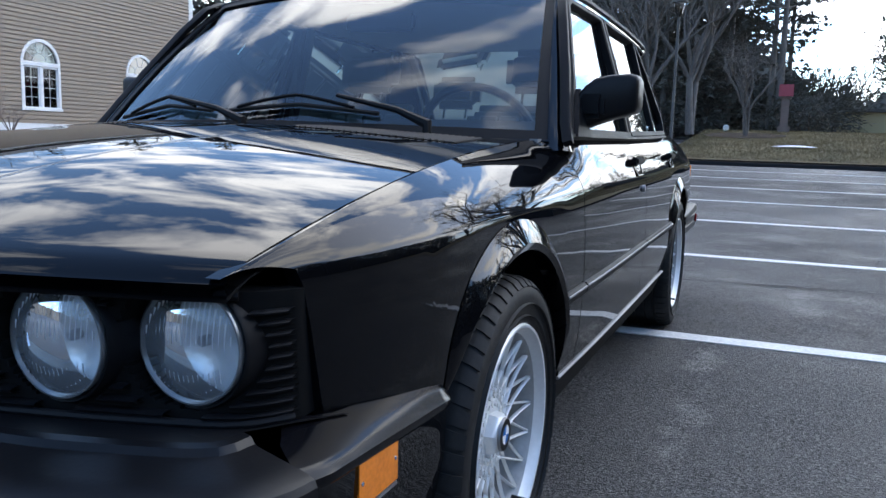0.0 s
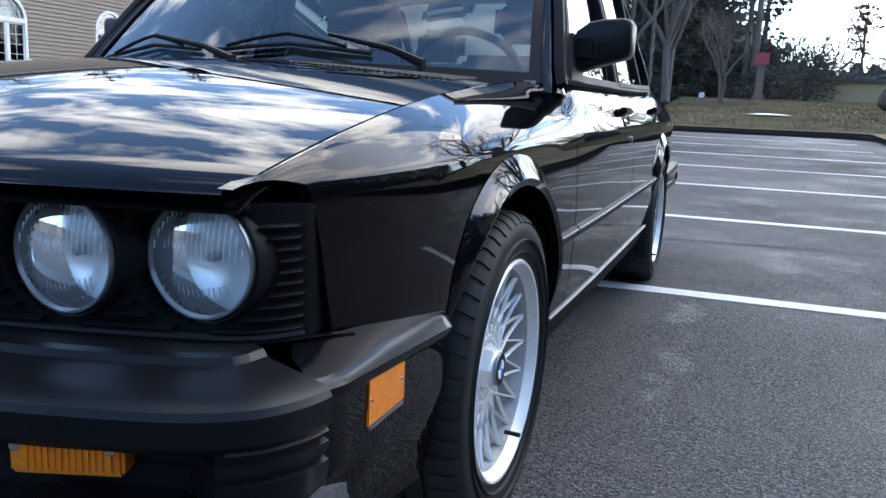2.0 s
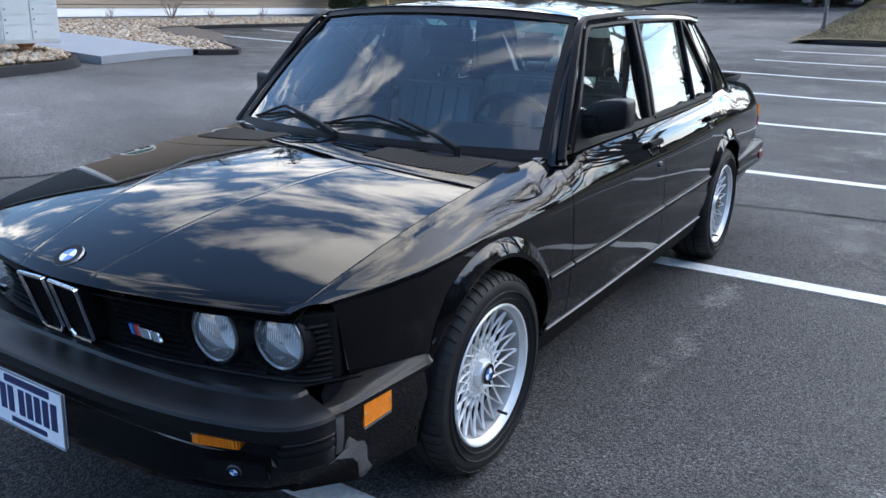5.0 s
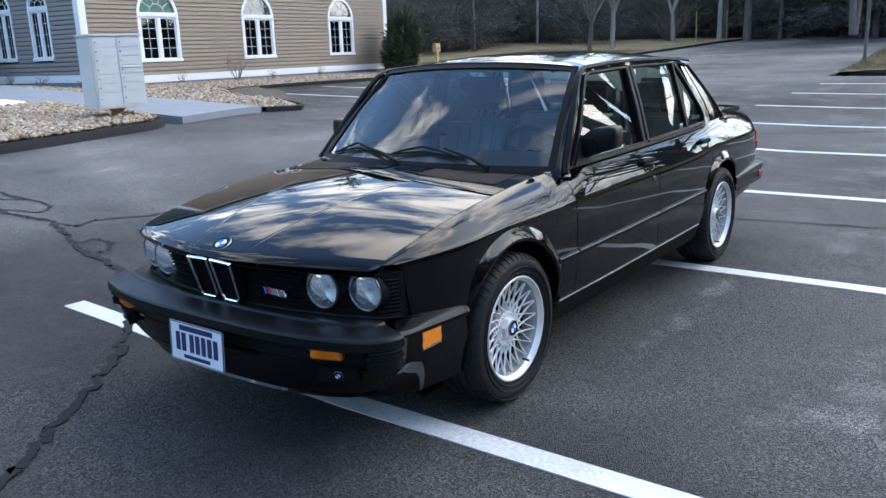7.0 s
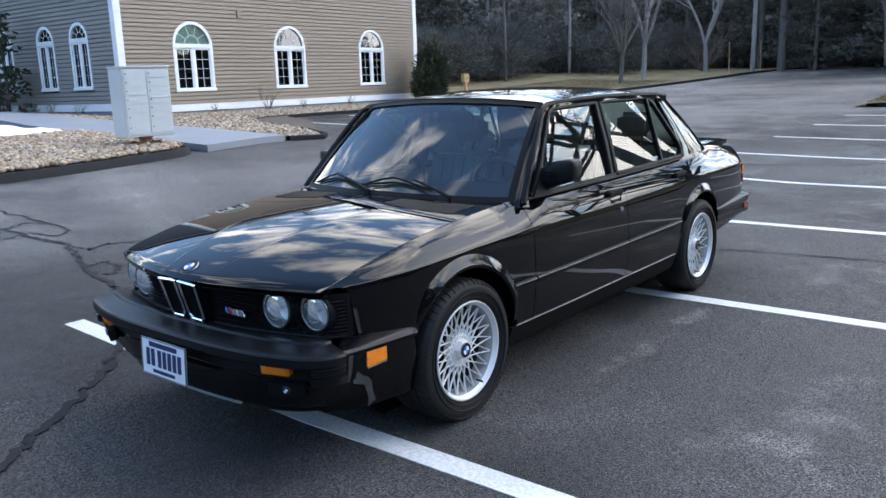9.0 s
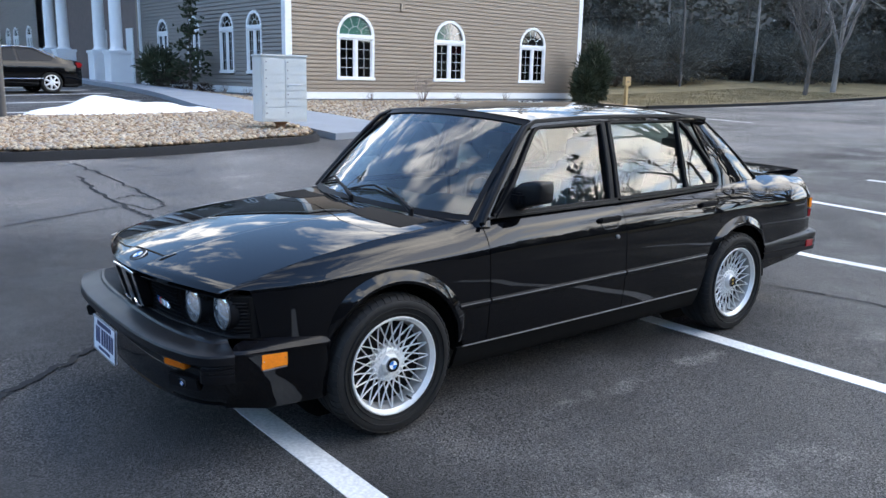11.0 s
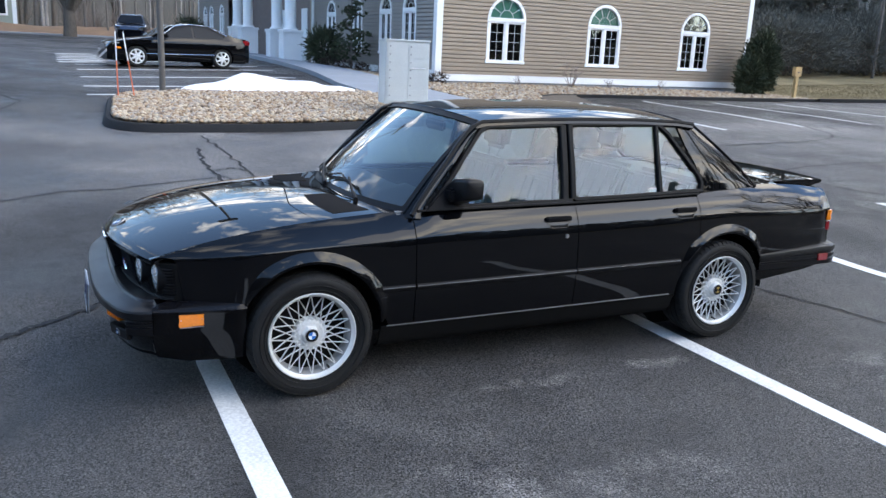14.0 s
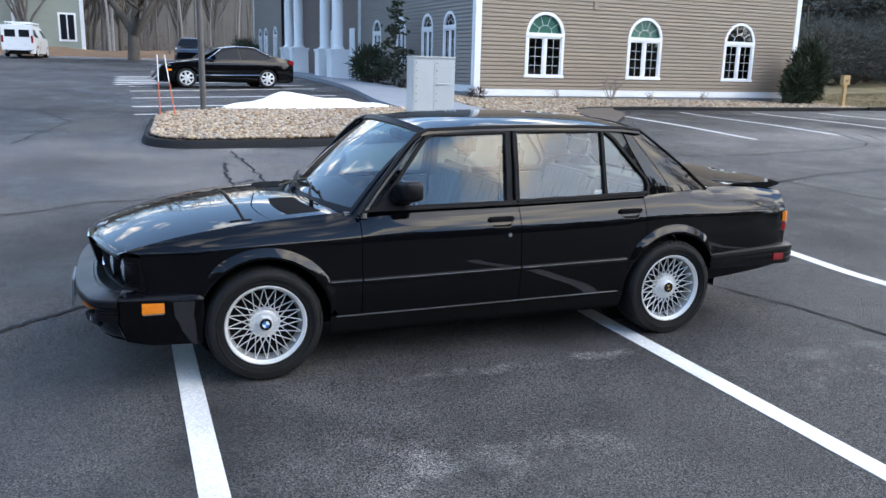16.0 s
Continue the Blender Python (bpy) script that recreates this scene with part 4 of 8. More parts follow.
# wheel openings, arches, trim strips
def arch_lip(cx, a0, a1):
    bm = bmesh.new()

    def spot(a, k):
        f = min(1, (a - radians(a0)) / 0.35, (radians(a1) - a) / 0.45)
        f = max(0.04, f) ** 0.6
        r, out = ((ARCH_R - 0.004, -0.020), (ARCH_R - 0.004, 0.016 * f), (ARCH_R + 0.010 * f, 0.021 * f), (ARCH_R + 0.034 * f, 0.012 * f), (ARCH_R + 0.054 * f, 0.0015))[k]
        x, z = cx + r * math.cos(a), 0.325 + r * math.sin(a)
        return (x, -half_width(x, z) - out, z)
    grid(bm, spot, steps(radians(a0), radians(a1), 44), range(5))
    return bm


both_sides("arch_lip", lambda: arch_lip(0.0, 4, 152), BLACK_PAINT, "flared wheel-arch lip catching the sky", depth=0)
both_sides("arch_lip", lambda: arch_lip(2.625, 33, 160), BLACK_PAINT, depth=0)


def wheel_well(cx):
    bm = bmesh.new()
    grid(bm, lambda a, y: (cx + 0.375 * math.cos(a), -y, 0.325 + 0.375 * math.sin(a)), steps(radians(-4), radians(184), 28), [0.45, 0.60, 0.770])
    grid(bm, lambda a, r: (cx + r * math.cos(a), -0.45, 0.325 + r * math.sin(a)), steps(0, 2 * math.pi, 28), [0.02, 0.375])
    return bm


both_sides("wheel_well", lambda: wheel_well(0.0), DARK, depth=0)
both_sides("wheel_well", lambda: wheel_well(2.625), DARK, depth=0)


def strip(x0, x1, z0, z1, w, t, n=20):
    bm = bmesh.new()
    prof = [(-1, -0.2), (-1, 0.5), (-0.55, 1), (0.55, 1), (1, 0.5), (1, -0.2)]

    def spot(x, k):
        a, b = prof[k]
        z = z0 + (z1 - z0) * (x - x0) / (x1 - x0) + a * w / 2
        return (x, -half_width(x, z) - t * b, z)
    rows = grid(bm, spot, steps(x0, x1, n), range(6))
    for r in (rows[0], rows[-1]):
        bm.faces.new(r)
    bmesh.ops.recalc_face_normals(bm, faces=bm.faces[:])
    return bm


for x0, x1, owner in ((0.352, 0.530, None), (0.541, 1.510, doors_f), (1.520, 2.262, doors_r)):
    for k in (0, 1):
        bm = strip(x0, x1, lerp(x0, [0.35, 2.26], [0.524, 0.535]), lerp(x1, [0.35, 2.26], [0.524, 0.535]), 0.030, 0.010)
        shine = strip(x0 + 0.002, x1 - 0.002, lerp(x0, [0.35, 2.26], [0.530, 0.541]), lerp(x1, [0.35, 2.26], [0.530, 0.541]), 0.007, 0.013)
        own = owner[k] if owner else car
        ps = part("side_moulding", mirror(bm) if k else bm, BLACK_TRIM, own, "black rubbing strip with a bright bead")
        if own is car:
            part("bright_bead", mirror(shine) if k else shine, DULL_METAL, ps)
        else:
            part("bright_bead", mirror(shine) if k else shine, DULL_METAL, own)
both_sides("sill_bead", lambda: strip(0.39, 2.22, 0.324, 0.327, 0.007, 0.006), DULL_METAL, depth=0)
both_sides("belt_moulding", lambda: ribbon([(0.56, 0.904), (1.0, 0.906), (1.5, 0.909), (2.0, 0.917), (2.42, 0.927)], 0.012, 0.010, 0.012), BLACK_TRIM, depth=0)


def handle(x, z, owner, k):
    y = lambda xx, zz: -side(xx, 1 + (zz - smooth(xx, ZC_X, ZC_Z)) / (top_z(xx) - smooth(xx, ZC_X, ZC_Z)), 0.4).y if zz > smooth(xx, ZC_X, ZC_Z) else half_width(xx, zz)
    pocket, flap = bmesh.new(), bmesh.new()
    outline = [(-0.082, 0.028), (0.082, 0.028), (0.076, 0.0), (0.050, -0.036), (-0.044, -0.036), (-0.072, 0.0)]
    cen = pocket.verts.new((x, -(y(x, z) + 0.0015), z))
    ring = [pocket.verts.new((x + a, -(y(x + a, z + b) + 0.003), z + b)) for a, b in outline]
    for i in range(6):
        pocket.faces.new((ring[i], ring[(i + 1) % 6], cen))
    bmesh.ops.recalc_face_normals(pocket, faces=pocket.faces[:])
    box(flap, x - 0.080, -(y(x, z) + 0.024), z - 0.002, x + 0.080, -(y(x, z) - 0.004), z + 0.024, 0.006)
    rim = bmesh.new()
    tube(rim, [(x + a * 1.05, -(y(x + a, z + b * 1.05) + 0.004), z + b * 1.05) for a, b in outline[2:] + outline[:1]][:4], 0.0028, 6)
    h = part("door_handle", mirror(flap) if k else flap, BLACK_TRIM, owner, "black pull-out door handle in a scooped recess")
    part("handle_recess", mirror(pocket) if k else pocket, DARK, owner)
    part("handle_rim", mirror(rim) if k else rim, BLACK_PAINT, owner)
    return h


for k in (0, 1):
    handle(1.385, 0.822, doors_f[k], k)
    handle(2.285, 0.832, doors_r[k], k)
    lk = turned(bmesh.new(), [(-0.012, 0.0), (-0.012, 0.011), (-0.004, 0.013), (0.006, 0.013)], 20, "y", (1.437, -half_width(1.437, 0.736) + 0.004, 0.736))
    part("door_lock", mirror(lk) if k else lk, DULL_METAL, doors_f[k], "small bright key lock")


# front face
def grille_x(y):
    return smooth(abs(y), [0, 0.27, 0.42, 0.59, 0.655, 0.685, 0.705, 0.74], [-0.796, -0.776, -0.746, -0.698, -0.674, -0.645, -0.610, -0.575])


def face_point(y, u):
    """u from the foot of the grille up to the bonnet's edge."""
    z = 0.535 + (lerp(abs(y), [0, 0.668, 0.75], [0.742, 0.702, 0.700]) - 0.535) * u
    return Vector((grille_x(y) - 0.050 * max(0, u - 0.35) * lerp(abs(y), [0, 0.74], [1.0, 0.35]), y, z))


nb = bmesh.new()
LAMPS = (-0.600, -0.446, 0.446, 0.600)
grid(nb, face_point, steps(-0.706, 0.706, 240), steps(0, 1, 40))
bmesh.ops.delete(nb, geom=[f for f in nb.faces if any((f.calc_center_median().y - c) ** 2 + (f.calc_center_median().z - 0.632) ** 2 < 0.079**2 for c in LAMPS)], context="FACES")
outward(nb, (-1, 0, 0))
skirt(nb, 0.05, (1, 0, 0))
grille = part("grille", nb, DARK, car, "matt black slatted grille panel round the four lamps")
for k in range(10):
    z0 = 0.05 + k * 0.086
    runs = [(-0.702, -0.165), (0.165, 0.702)]
    for c in LAMPS:
        w = math.sqrt(max(0, 0.088**2 - (face_point(c, z0 + 0.02).z - 0.632) ** 2))
        runs = [q for a, b in runs for q in ((a, min(b, c - w)), (max(a, c + w), b)) if q[1] - q[0] > 0.006] if w else runs
    for a, b in runs:
        gs = bmesh.new()
        prof = [(0.0, 0.0), (-0.014, 0.010), (-0.016, 0.026), (-0.010, 0.040), (0.0, 0.044)]
        grid(gs, lambda y, q: face_point(y, z0 + prof[q][1]) + Vector((prof[q][0], 0, 0)), steps(a, b, 12), range(5))
        part("grille_slat", outward(gs, (-1, 0, 0.3)), BLACK_TRIM, grille)
gf = bmesh.new()
tube(gf, [face_point(y, 0.025) + Vector((-0.013, 0, 0)) for y in steps(-0.702, 0.702, 50)], 0.006, 8)
part("grille_rim", gf, BLACK_TRIM, grille)
lipb = bmesh.new()
tube(lipb, [face_point(y, 1.0) + Vector((-0.006, 0, -0.004)) for y in steps(-0.665, 0.665, 40)], 0.006, 8)
part("bonnet_edge_trim", lipb, BLACK_TRIM, car)


def headlight(y, x, label):
    z = 0.632
    ring = turned(bmesh.new(), [(0.045, 0.0750), (0.002, 0.0750), (-0.004, 0.0747), (-0.007, 0.0735), (-0.007, 0.0715), (-0.003, 0.0695), (0.0, 0.0690)], 56, "x", (x, y, z))
    lamp = part("headlight", ring, LAMP_RING, car, label)
    surround = turned(bmesh.new(), [(0.050, 0.0825), (0.002, 0.0815), (-0.002, 0.0790), (-0.001, 0.0755), (0.03, 0.0755)], 56, "x", (x, y, z))
    part("lamp_surround", surround, BLACK_TRIM, lamp)
    bowl = turned(bmesh.new(), [(0.002, 0.0715), (0.013, 0.060), (0.025, 0.042), (0.031, 0.020), (0.033, 0.0)], 48, "x", (x, y, z))
    part("reflector", bowl, REFLECTOR, lamp)
    bulb = turned(bmesh.new(), [(0.014, 0.0), (0.015, 0.005), (0.018, 0.007), (0.032, 0.007)], 24, "x", (x, y, z))
    part("bulb_shield", bulb, DULL_METAL, lamp)
    lens = turned(bmesh.new(), [(-0.003, 0.0715), (-0.012, 0.055), (-0.018, 0.030), (-0.020, 0.0)], 48, "x", (x, y, z))
    g = part("lens", lens, GLASS_LAMP, lamp)
    g.visible_shadow = False
    front = lambda yy, q: x - 0.004 - 0.016 * (1 - (yy**2 + q**2) / 0.0715**2)
    for k in range(-9, 10):
        yy = k * 0.0068
        h = math.sqrt(max(0, 0.064**2 - yy**2))
        fl = bmesh.new()
        tube(fl, [(front(yy, q), y + yy, z + q) for q in steps(0.004 + 0.004 * (k % 2), h, 4)], [0.0006, 0.0009, 0.0009, 0.0010, 0.0015], 5)
        part("lens_flute", fl, FLUTE, lamp)
        if abs(k) < 8:
            fl = bmesh.new()
            tube(fl, [(front(yy, q), y + yy, z - q) for q in steps(h * 0.50, h * 0.92, 3)], 0.0008, 5)
            part("lens_flute", fl, FLUTE, lamp)


REFLECTOR = surface("lamp_reflector", (0.88, 0.89, 0.90), 0.22, metal=0.60, var=0.10, scale=30, fine=140, bump=0.12, coat=0.8)
FLUTE = surface("fluted_glass", (0.55, 0.56, 0.57), 0.12, var=0.1, coat=1.0)
for s in (-1, 1):
    headlight(s * 0.600, -0.689, "round glass headlamp in a chrome ring")
    headlight(s * 0.446, -0.742, "round glass headlamp in a chrome ring")


def roundel(at, normal, r, name, owner, gold=False, label="round enamel emblem in blue and white quarters"):
    n = Vector(normal).normalized()
    turn = n.to_track_quat("Z", "Y").to_matrix().to_4x4()
    m = Matrix.Translation(at) @ turn

    def flat(r0, r1, a0, a1, z, n_=12):
        bm = bmesh.new()
        grid(bm, lambda a, q: m @ Vector((q * math.cos(a), q * math.sin(a), z)), steps(a0, a1, n_), [r0, r1])
        bm.normal_update()
        bm.faces.ensure_lookup_table()
        if bm.faces[0].normal.dot(n) < 0:
            bmesh.ops.reverse_faces(bm, faces=bm.faces[:])
        return bm
    base = bmesh.new()
    bmesh.ops.create_cone(base, cap_ends=True, segments=40, radius1=r, radius2=r * 0.94, depth=0.005, matrix=m @ Matrix.Translation((0, 0, 0.0025)))
    e = part(name, base, DULL_METAL, owner, label)
    part("emblem_ring", flat(r * 0.58, r * 0.93, 0, 2 * math.pi, 0.0056, 36), BLACK_TRIM, e)
    for q in range(4):
        c = (GOLD if q % 2 else BLACK_TRIM) if gold else (BLUE if q % 2 else WHITE_ENAMEL)
        part("emblem_quarter", flat(0.0004, r * 0.56, q * math.pi / 2, (q + 1) * math.pi / 2, 0.0058), c, e)
    return e


roundel((-0.806, 0, hood_z(-0.806, 0) + 0.001), (-0.45, 0, 0.9), 0.041, "bonnet_emblem", car)

for s in (-1, 1):
    ys_, zs_ = (0.014, 0.118), (0.548, 0.712)
    pts = [(s * ys_[0], zs_[1]), (s * ys_[1], zs_[1] - 0.004), (s * (ys_[1] - 0.010), zs_[0] + 0.012), (s * (ys_[1] - 0.022), zs_[0]), (s * (ys_[0] + 0.012), zs_[0]), (s * ys_[0], zs_[0] + 0.02)]
    kx = lambda z: -0.832 - 0.045 * (z - 0.548) / 0.164
    ring3 = [Vector((kx(z), y, z)) for y, z in pts]
    kb = bmesh.new()
    for a, b in zip(ring3, ring3[1:] + ring3[:1]):
        tube(kb, [a, b], 0.0062, 8)
    kid = part("kidney_grille", kb, CHROME, car, "chrome-edged kidney grille opening")
    inner = bmesh.new()
    inner.faces.new([inner.verts.new(p + Vector((0.02, 0, 0))) for p in ring3])
    outward(inner, (-1, 0, 0))
    part("grille_backing", inner, DARK, kid)
    wall = bmesh.new()
    grid(wall, lambda i, u: ring3[int(i) % 6] + Vector((0.05 * u, 0, 0)), range(6), [0, 1], close=True)
    part("kidney_wall", wall, BLACK_TRIM, kid)
    for q in range(8):
        bar = bmesh.new()
        yy = s * (0.026 + q * 0.0115)
        box(bar, kx(0.55) - 0.0, yy - 0.002, 0.553, kx(0.55) + 0.012, yy + 0.002, 0.703)
        for v in bar.verts:
            v.co.x += -0.045 * (v.co.z - 0.553) / 0.164 + 0.004
        part("kidney_bar", bar, BLACK_TRIM, kid)

# three slanted colour bars and two bright blocks beside the kidney
tri = thing("badge", "small bright model badge with three slanted colour bars", "badge")
tri.parent = car
for key in ("label", "category"):
    if key in tri:
        del tri[key]
for q, (y0, y1, mt, nm) in enumerate(((-0.215, -0.226, BLUE, "colour_bar"), (-0.226, -0.237, NAVY, "colour_bar"), (-0.237, -0.248, RED, "colour_bar"), (-0.252, -0.290, CHROME, "bright_block"), (-0.296, -0.324, CHROME, "bright_block"))):
    bb = bmesh.new()
    box(bb, -0.006, y1, 0.0, 0.004, y0, 0.026, 0.001, 1)
    for v in bb.verts:
        v.co.y -= -0.35 * v.co.z
        v.co.x += grille_x(0.27) - 0.022
        v.co.z += 0.592
    part(nm, bb, mt, tri)

# front bumper and apron
FB_Y = [0, 0.30, 0.50, 0.62, 0.71, 0.765, 0.792, 0.800]
FB_X = [-0.956, -0.950, -0.928, -0.898, -0.866, -0.826, -0.776, -0.735]


def bumper_path(q):
    """q from -1 (right) to 1 (left): a point of the front edge and the way inwards."""
    a = abs(q) * 7
    i = min(int(a), 6)
    t = a - i
    pts = [Vector((x, y)) for x, y in zip(FB_X, FB_Y)]
    p0, p1, p2, p3 = pts[max(i - 1, 0)] if i else Vector((FB_X[1], -FB_Y[1])), pts[i], pts[i + 1], pts[min(i + 2, 7)]
    p = 0.5 * ((2 * p1) + (p2 - p0) * t + (2 * p0 - 5 * p1 + 4 * p2 - p3) * t * t + (3 * p1 - p0 - 3 * p2 + p3) * t**3)
    d = (0.5 * ((p2 - p0) + 2 * (2 * p0 - 5 * p1 + 4 * p2 - p3) * t + 3 * (3 * p1 - p0 - 3 * p2 + p3) * t * t)).normalized()
    inn = Vector((d.y, -d.x))
    if inn.x < 0 and abs(q) < 0.6:
        inn = -inn
    if abs(q) >= 0.6 and inn.y > 0:
        inn = -inn
    s = -1 if q > 0 else 1
    return Vector((p.x, s * p.y)), Vector((inn.x, s * inn.y))


def bumper_point(q, inset, z):
    p, n = bumper_path(q)
    return Vector((p.x + n.x * inset, p.y + n.y * inset, z))


def low_inset(q):
    return lerp(abs(q), [0, 0.56, 0.63, 1], [0.062, 0.062, 0.006, 0.004])


BP = [(0.112, 0.546), (0.100, 0.544), (0.094, 0.536), (0.088, 0.534), (0.050, 0.5275), (0.014, 0.5215), (0.005, 0.518), (0.0005, 0.510), (0.0, 0.482), (0.008, 0.473)]
GR = [(0.000, 0.470), (0.007, 0.467), (0.007, 0.461), (0.0, 0.458), (0.0, 0.448), (0.007, 0.445), (0.007, 0.439), (0.0, 0.436), (0.004, 0.405), (0.030, 0.398), (0.090, 0.396)]
QS = sorted(set(steps(-1, 1, 90)))
bb = bmesh.new()
grid(bb, lambda q, k: bumper_point(q, *BP[k]) if k < len(BP) else bumper_point(q, low_inset(q) + GR[k - len(BP)][0] * (1 if abs(q) > 0.6 else 0.4), GR[k - len(BP)][1]), QS, range(len(BP) + len(GR)))
bumper = part("front_bumper", outward(bb, (-1, 0, 0.3)), BUMPER_BLACK, car, "deep black bumper with a ledge and grooved corners", 22)
fl = bmesh.new()
grid(fl, lambda q, u: bumper_point(q, 0.112, 0.546).lerp(face_point(lerp(q, [-1, 1], [0.745, -0.745]), 0.0) + Vector((0.01, 0, -0.004)), u), QS, steps(0, 1, 3))
part("bumper_filler", outward(fl, (-0.3, 0, 1)), BLACK_TRIM, car)

def apron_low(a):
    """Lower edge of the air dam, from the middle (0) to the corner (1)."""
    y = 0.628 * a
    return Vector((smooth(y, [0, 0.25, 0.45, 0.56, 0.628], [-0.868, -0.856, -0.815, -0.765, -0.705]), -y, 0.247))


def apron_high(a):
    q = lerp(a, [0, 0.72, 1], [0, 0.60, 0.985])
    p = bumper_point(q, lerp(a, [0, 0.5, 0.72, 0.88, 1], [0.066, 0.058, 0.034, 0.022, 0.012]), 0.402)
    return p


def apron_point(q, k):
    a, (t, out, z) = abs(q), ((0, 0.0, 0.0), (0.3, 0.008, 0), (0.65, 0.010, 0), (0.90, 0.004, 0), (0.925, -0.004, 0), (1.0, 0.004, 0), (1.0, -0.03, -0.006))[k]
    p = apron_high(a).lerp(apron_low(a), t)
    n = Vector((-1, -lerp(a, [0, 0.6, 1], [0, 0.4, 1.2]), 0)).normalized()
    p += n * out + Vector((0, 0, z))
    return Vector((p.x, p.y if q > 0 else -p.y, p.z))


ap = bmesh.new()
grid(ap, apron_point, sorted(set(steps(-1, 1, 64))), range(7))
part("front_apron", outward(ap, (-1, 0, 0)), BLACK_PAINT, car, "black front air dam below the bumper")


def bumper_side(k0, k1):
    bm = bmesh.new()
    prof = [(0.0, 0.241), (0.0, 0.250), (0.04, 0.262), (0.45, 0.32), (0.98, 0.402), (1.0, 0.494), (1.03, 0.499), (1.05, 0.506), (1.05, 0.512), (1.0, 0.519), (0.92, 0.5235), (0.60, 0.533), (0.0, 0.542)]

    def spot(u, k):
        w, z = prof[k]
        x = lerp(z, [0.247, 0.402, 0.54], [-0.705, -0.742, -0.742])
        if k > 8:
            x += 0.11 * (1 - w)
        x += (-0.315 - x) * u
        low, high = lerp(x, [-0.705, -0.58, -0.37], [0.634, 0.728, 0.758]), 0.788 - 0.010 * max(0, -0.70 - x) / 0.04
        y = low + (high - low) * w if w <= 1 else high + (w - 1) * 0.13
        return (x, -y + (0.010 if x > -0.33 else 0), z - 0.022 * (x + 0.74) / 0.42 * (1 if k > 4 else 0))
    grid(bm, spot, steps(0, 1, 18), range(k0, k1))
    return bm


both_sides("bumper_side", lambda: bumper_side(0, 7), BLACK_PAINT, depth=0.02)
both_sides("bumper_ledge", lambda: bumper_side(6, 13), SATIN_BLACK, "satin black ledge running from the bumper to the wheel", depth=0)
for s in (-1, 1):
    am = boxed(-0.622, -0.7892, 0.428, -0.510, -0.776, 0.492, 0.002)
    base = part("side_marker", mirror(am) if s > 0 else am, AMBER, car, "amber side marker lens")
    ch = boxed(-0.618, -0.7898, 0.4235, -0.514, -0.785, 0.4275)
    part("marker_rim", mirror(ch) if s > 0 else ch, DULL_METAL, base)
    for xx in (-0.612, -0.520):
        sc = turned(bmesh.new(), [(-0.7903, 0.0), (-0.7903, 0.003), (-0.787, 0.0035)], 10, "y", (xx, 0, 0.462))
        part("screw", mirror(sc) if s > 0 else sc, CHROME, base)
    qa = 0.36
    lamp = boxed(-0.010, -0.053, -0.025, 0.03, 0.053, 0.025, 0.005)
    m = pose(-0.880, s * 0.578, 0.464, 0, 0, -s * 20)
    lamp.transform(m)
    turn = part("indicator", lamp, AMBER, car, "amber ribbed indicator lens set under the bumper ledge")
    fr = boxed(-0.004, -0.058, -0.030, 0.03, 0.058, 0.030, 0.004)
    fr.transform(m)
    part("indicator_surround", fr, AMBER, turn)
    for k in range(12):
        rb_ = boxed(-0.0125, -0.040 + k * 0.0068, -0.020, -0.009, -0.0375 + k * 0.0068, 0.020)
        rb_.transform(m)
        part("lens_rib", rb_, AMBER, turn)
    for yy in (-0.048, 0.048):
        sc = turned(bmesh.new(), [(-0.0125, 0.0), (-0.0125, 0.005), (-0.006, 0.0055)], 12, "x", (0, yy, 0.004))
        sc.transform(m)
        part("screw", sc, CHROME, turn)
    fog = boxed(-0.006, -0.075, -0.028, 0.03, 0.075, 0.026, 0.004)
    m2 = pose(-0.860, s * 0.612, 0.380, 0, -10, -s * 24)
    fog.transform(m2)
    fc = part("fog_lamp_cover", fog, BUMPER_BLACK, car, "flat black fog-lamp blank with a small emblem")
    roundel(m2 @ Vector((-0.007, 0.0, 0.0)), m2.to_3x3() @ Vector((-1, 0, 0)), 0.017, "cover_emblem", fc, label="tiny round blue and white emblem")

# number plate: plain bars
pl = boxed(-0.004, -0.150, -0.075, 0.004, 0.150, 0.075, 0.003)
pm = pose(-0.972, -0.010, 0.402, 0, 3, 0)
pl.transform(pm)
plate = part("number_plate", pl, WHITE_ENAMEL, car, "white and navy number plate on the bumper")
for q, (a, b, w, h, z) in enumerate([(-0.095, 0.095, 0, 0.010, 0.055), (-0.075, 0.075, 0, 0.007, -0.056)] + [(-0.118 + k * 0.034 + (0.012 if k > 1 else 0), -0.118 + k * 0.034 + 0.024 + (0.012 if k > 1 else 0), 0, 0.036, 0.0) for k in range(7)]):
    bar = boxed(-0.0055, -b, z - h, -0.0035, -a, z + h)
    bar.transform(pm)
    part("plate_bar", bar, NAVY, plate)
rimb = bmesh.new()
ring_ = [(-0.150, -0.075), (0.150, -0.075), (0.150, 0.075), (-0.150, 0.075)]
for a, b in zip(ring_, ring_[1:] + ring_[:1]):
    tube(rimb, [pm @ Vector((-0.004, *a)), pm @ Vector((-0.004, *b))], 0.0035, 6)
part("plate_frame", rimb, DULL_METAL, plate)

# rear bumper, tail lamps
RB_Y = [0, 0.40, 0.62, 0.72, 0.775, 0.800, 0.806, 0.806]
RB_X = [3.735, 3.725, 3.705, 3.685, 3.650, 3.590, 3.300, 2.930]


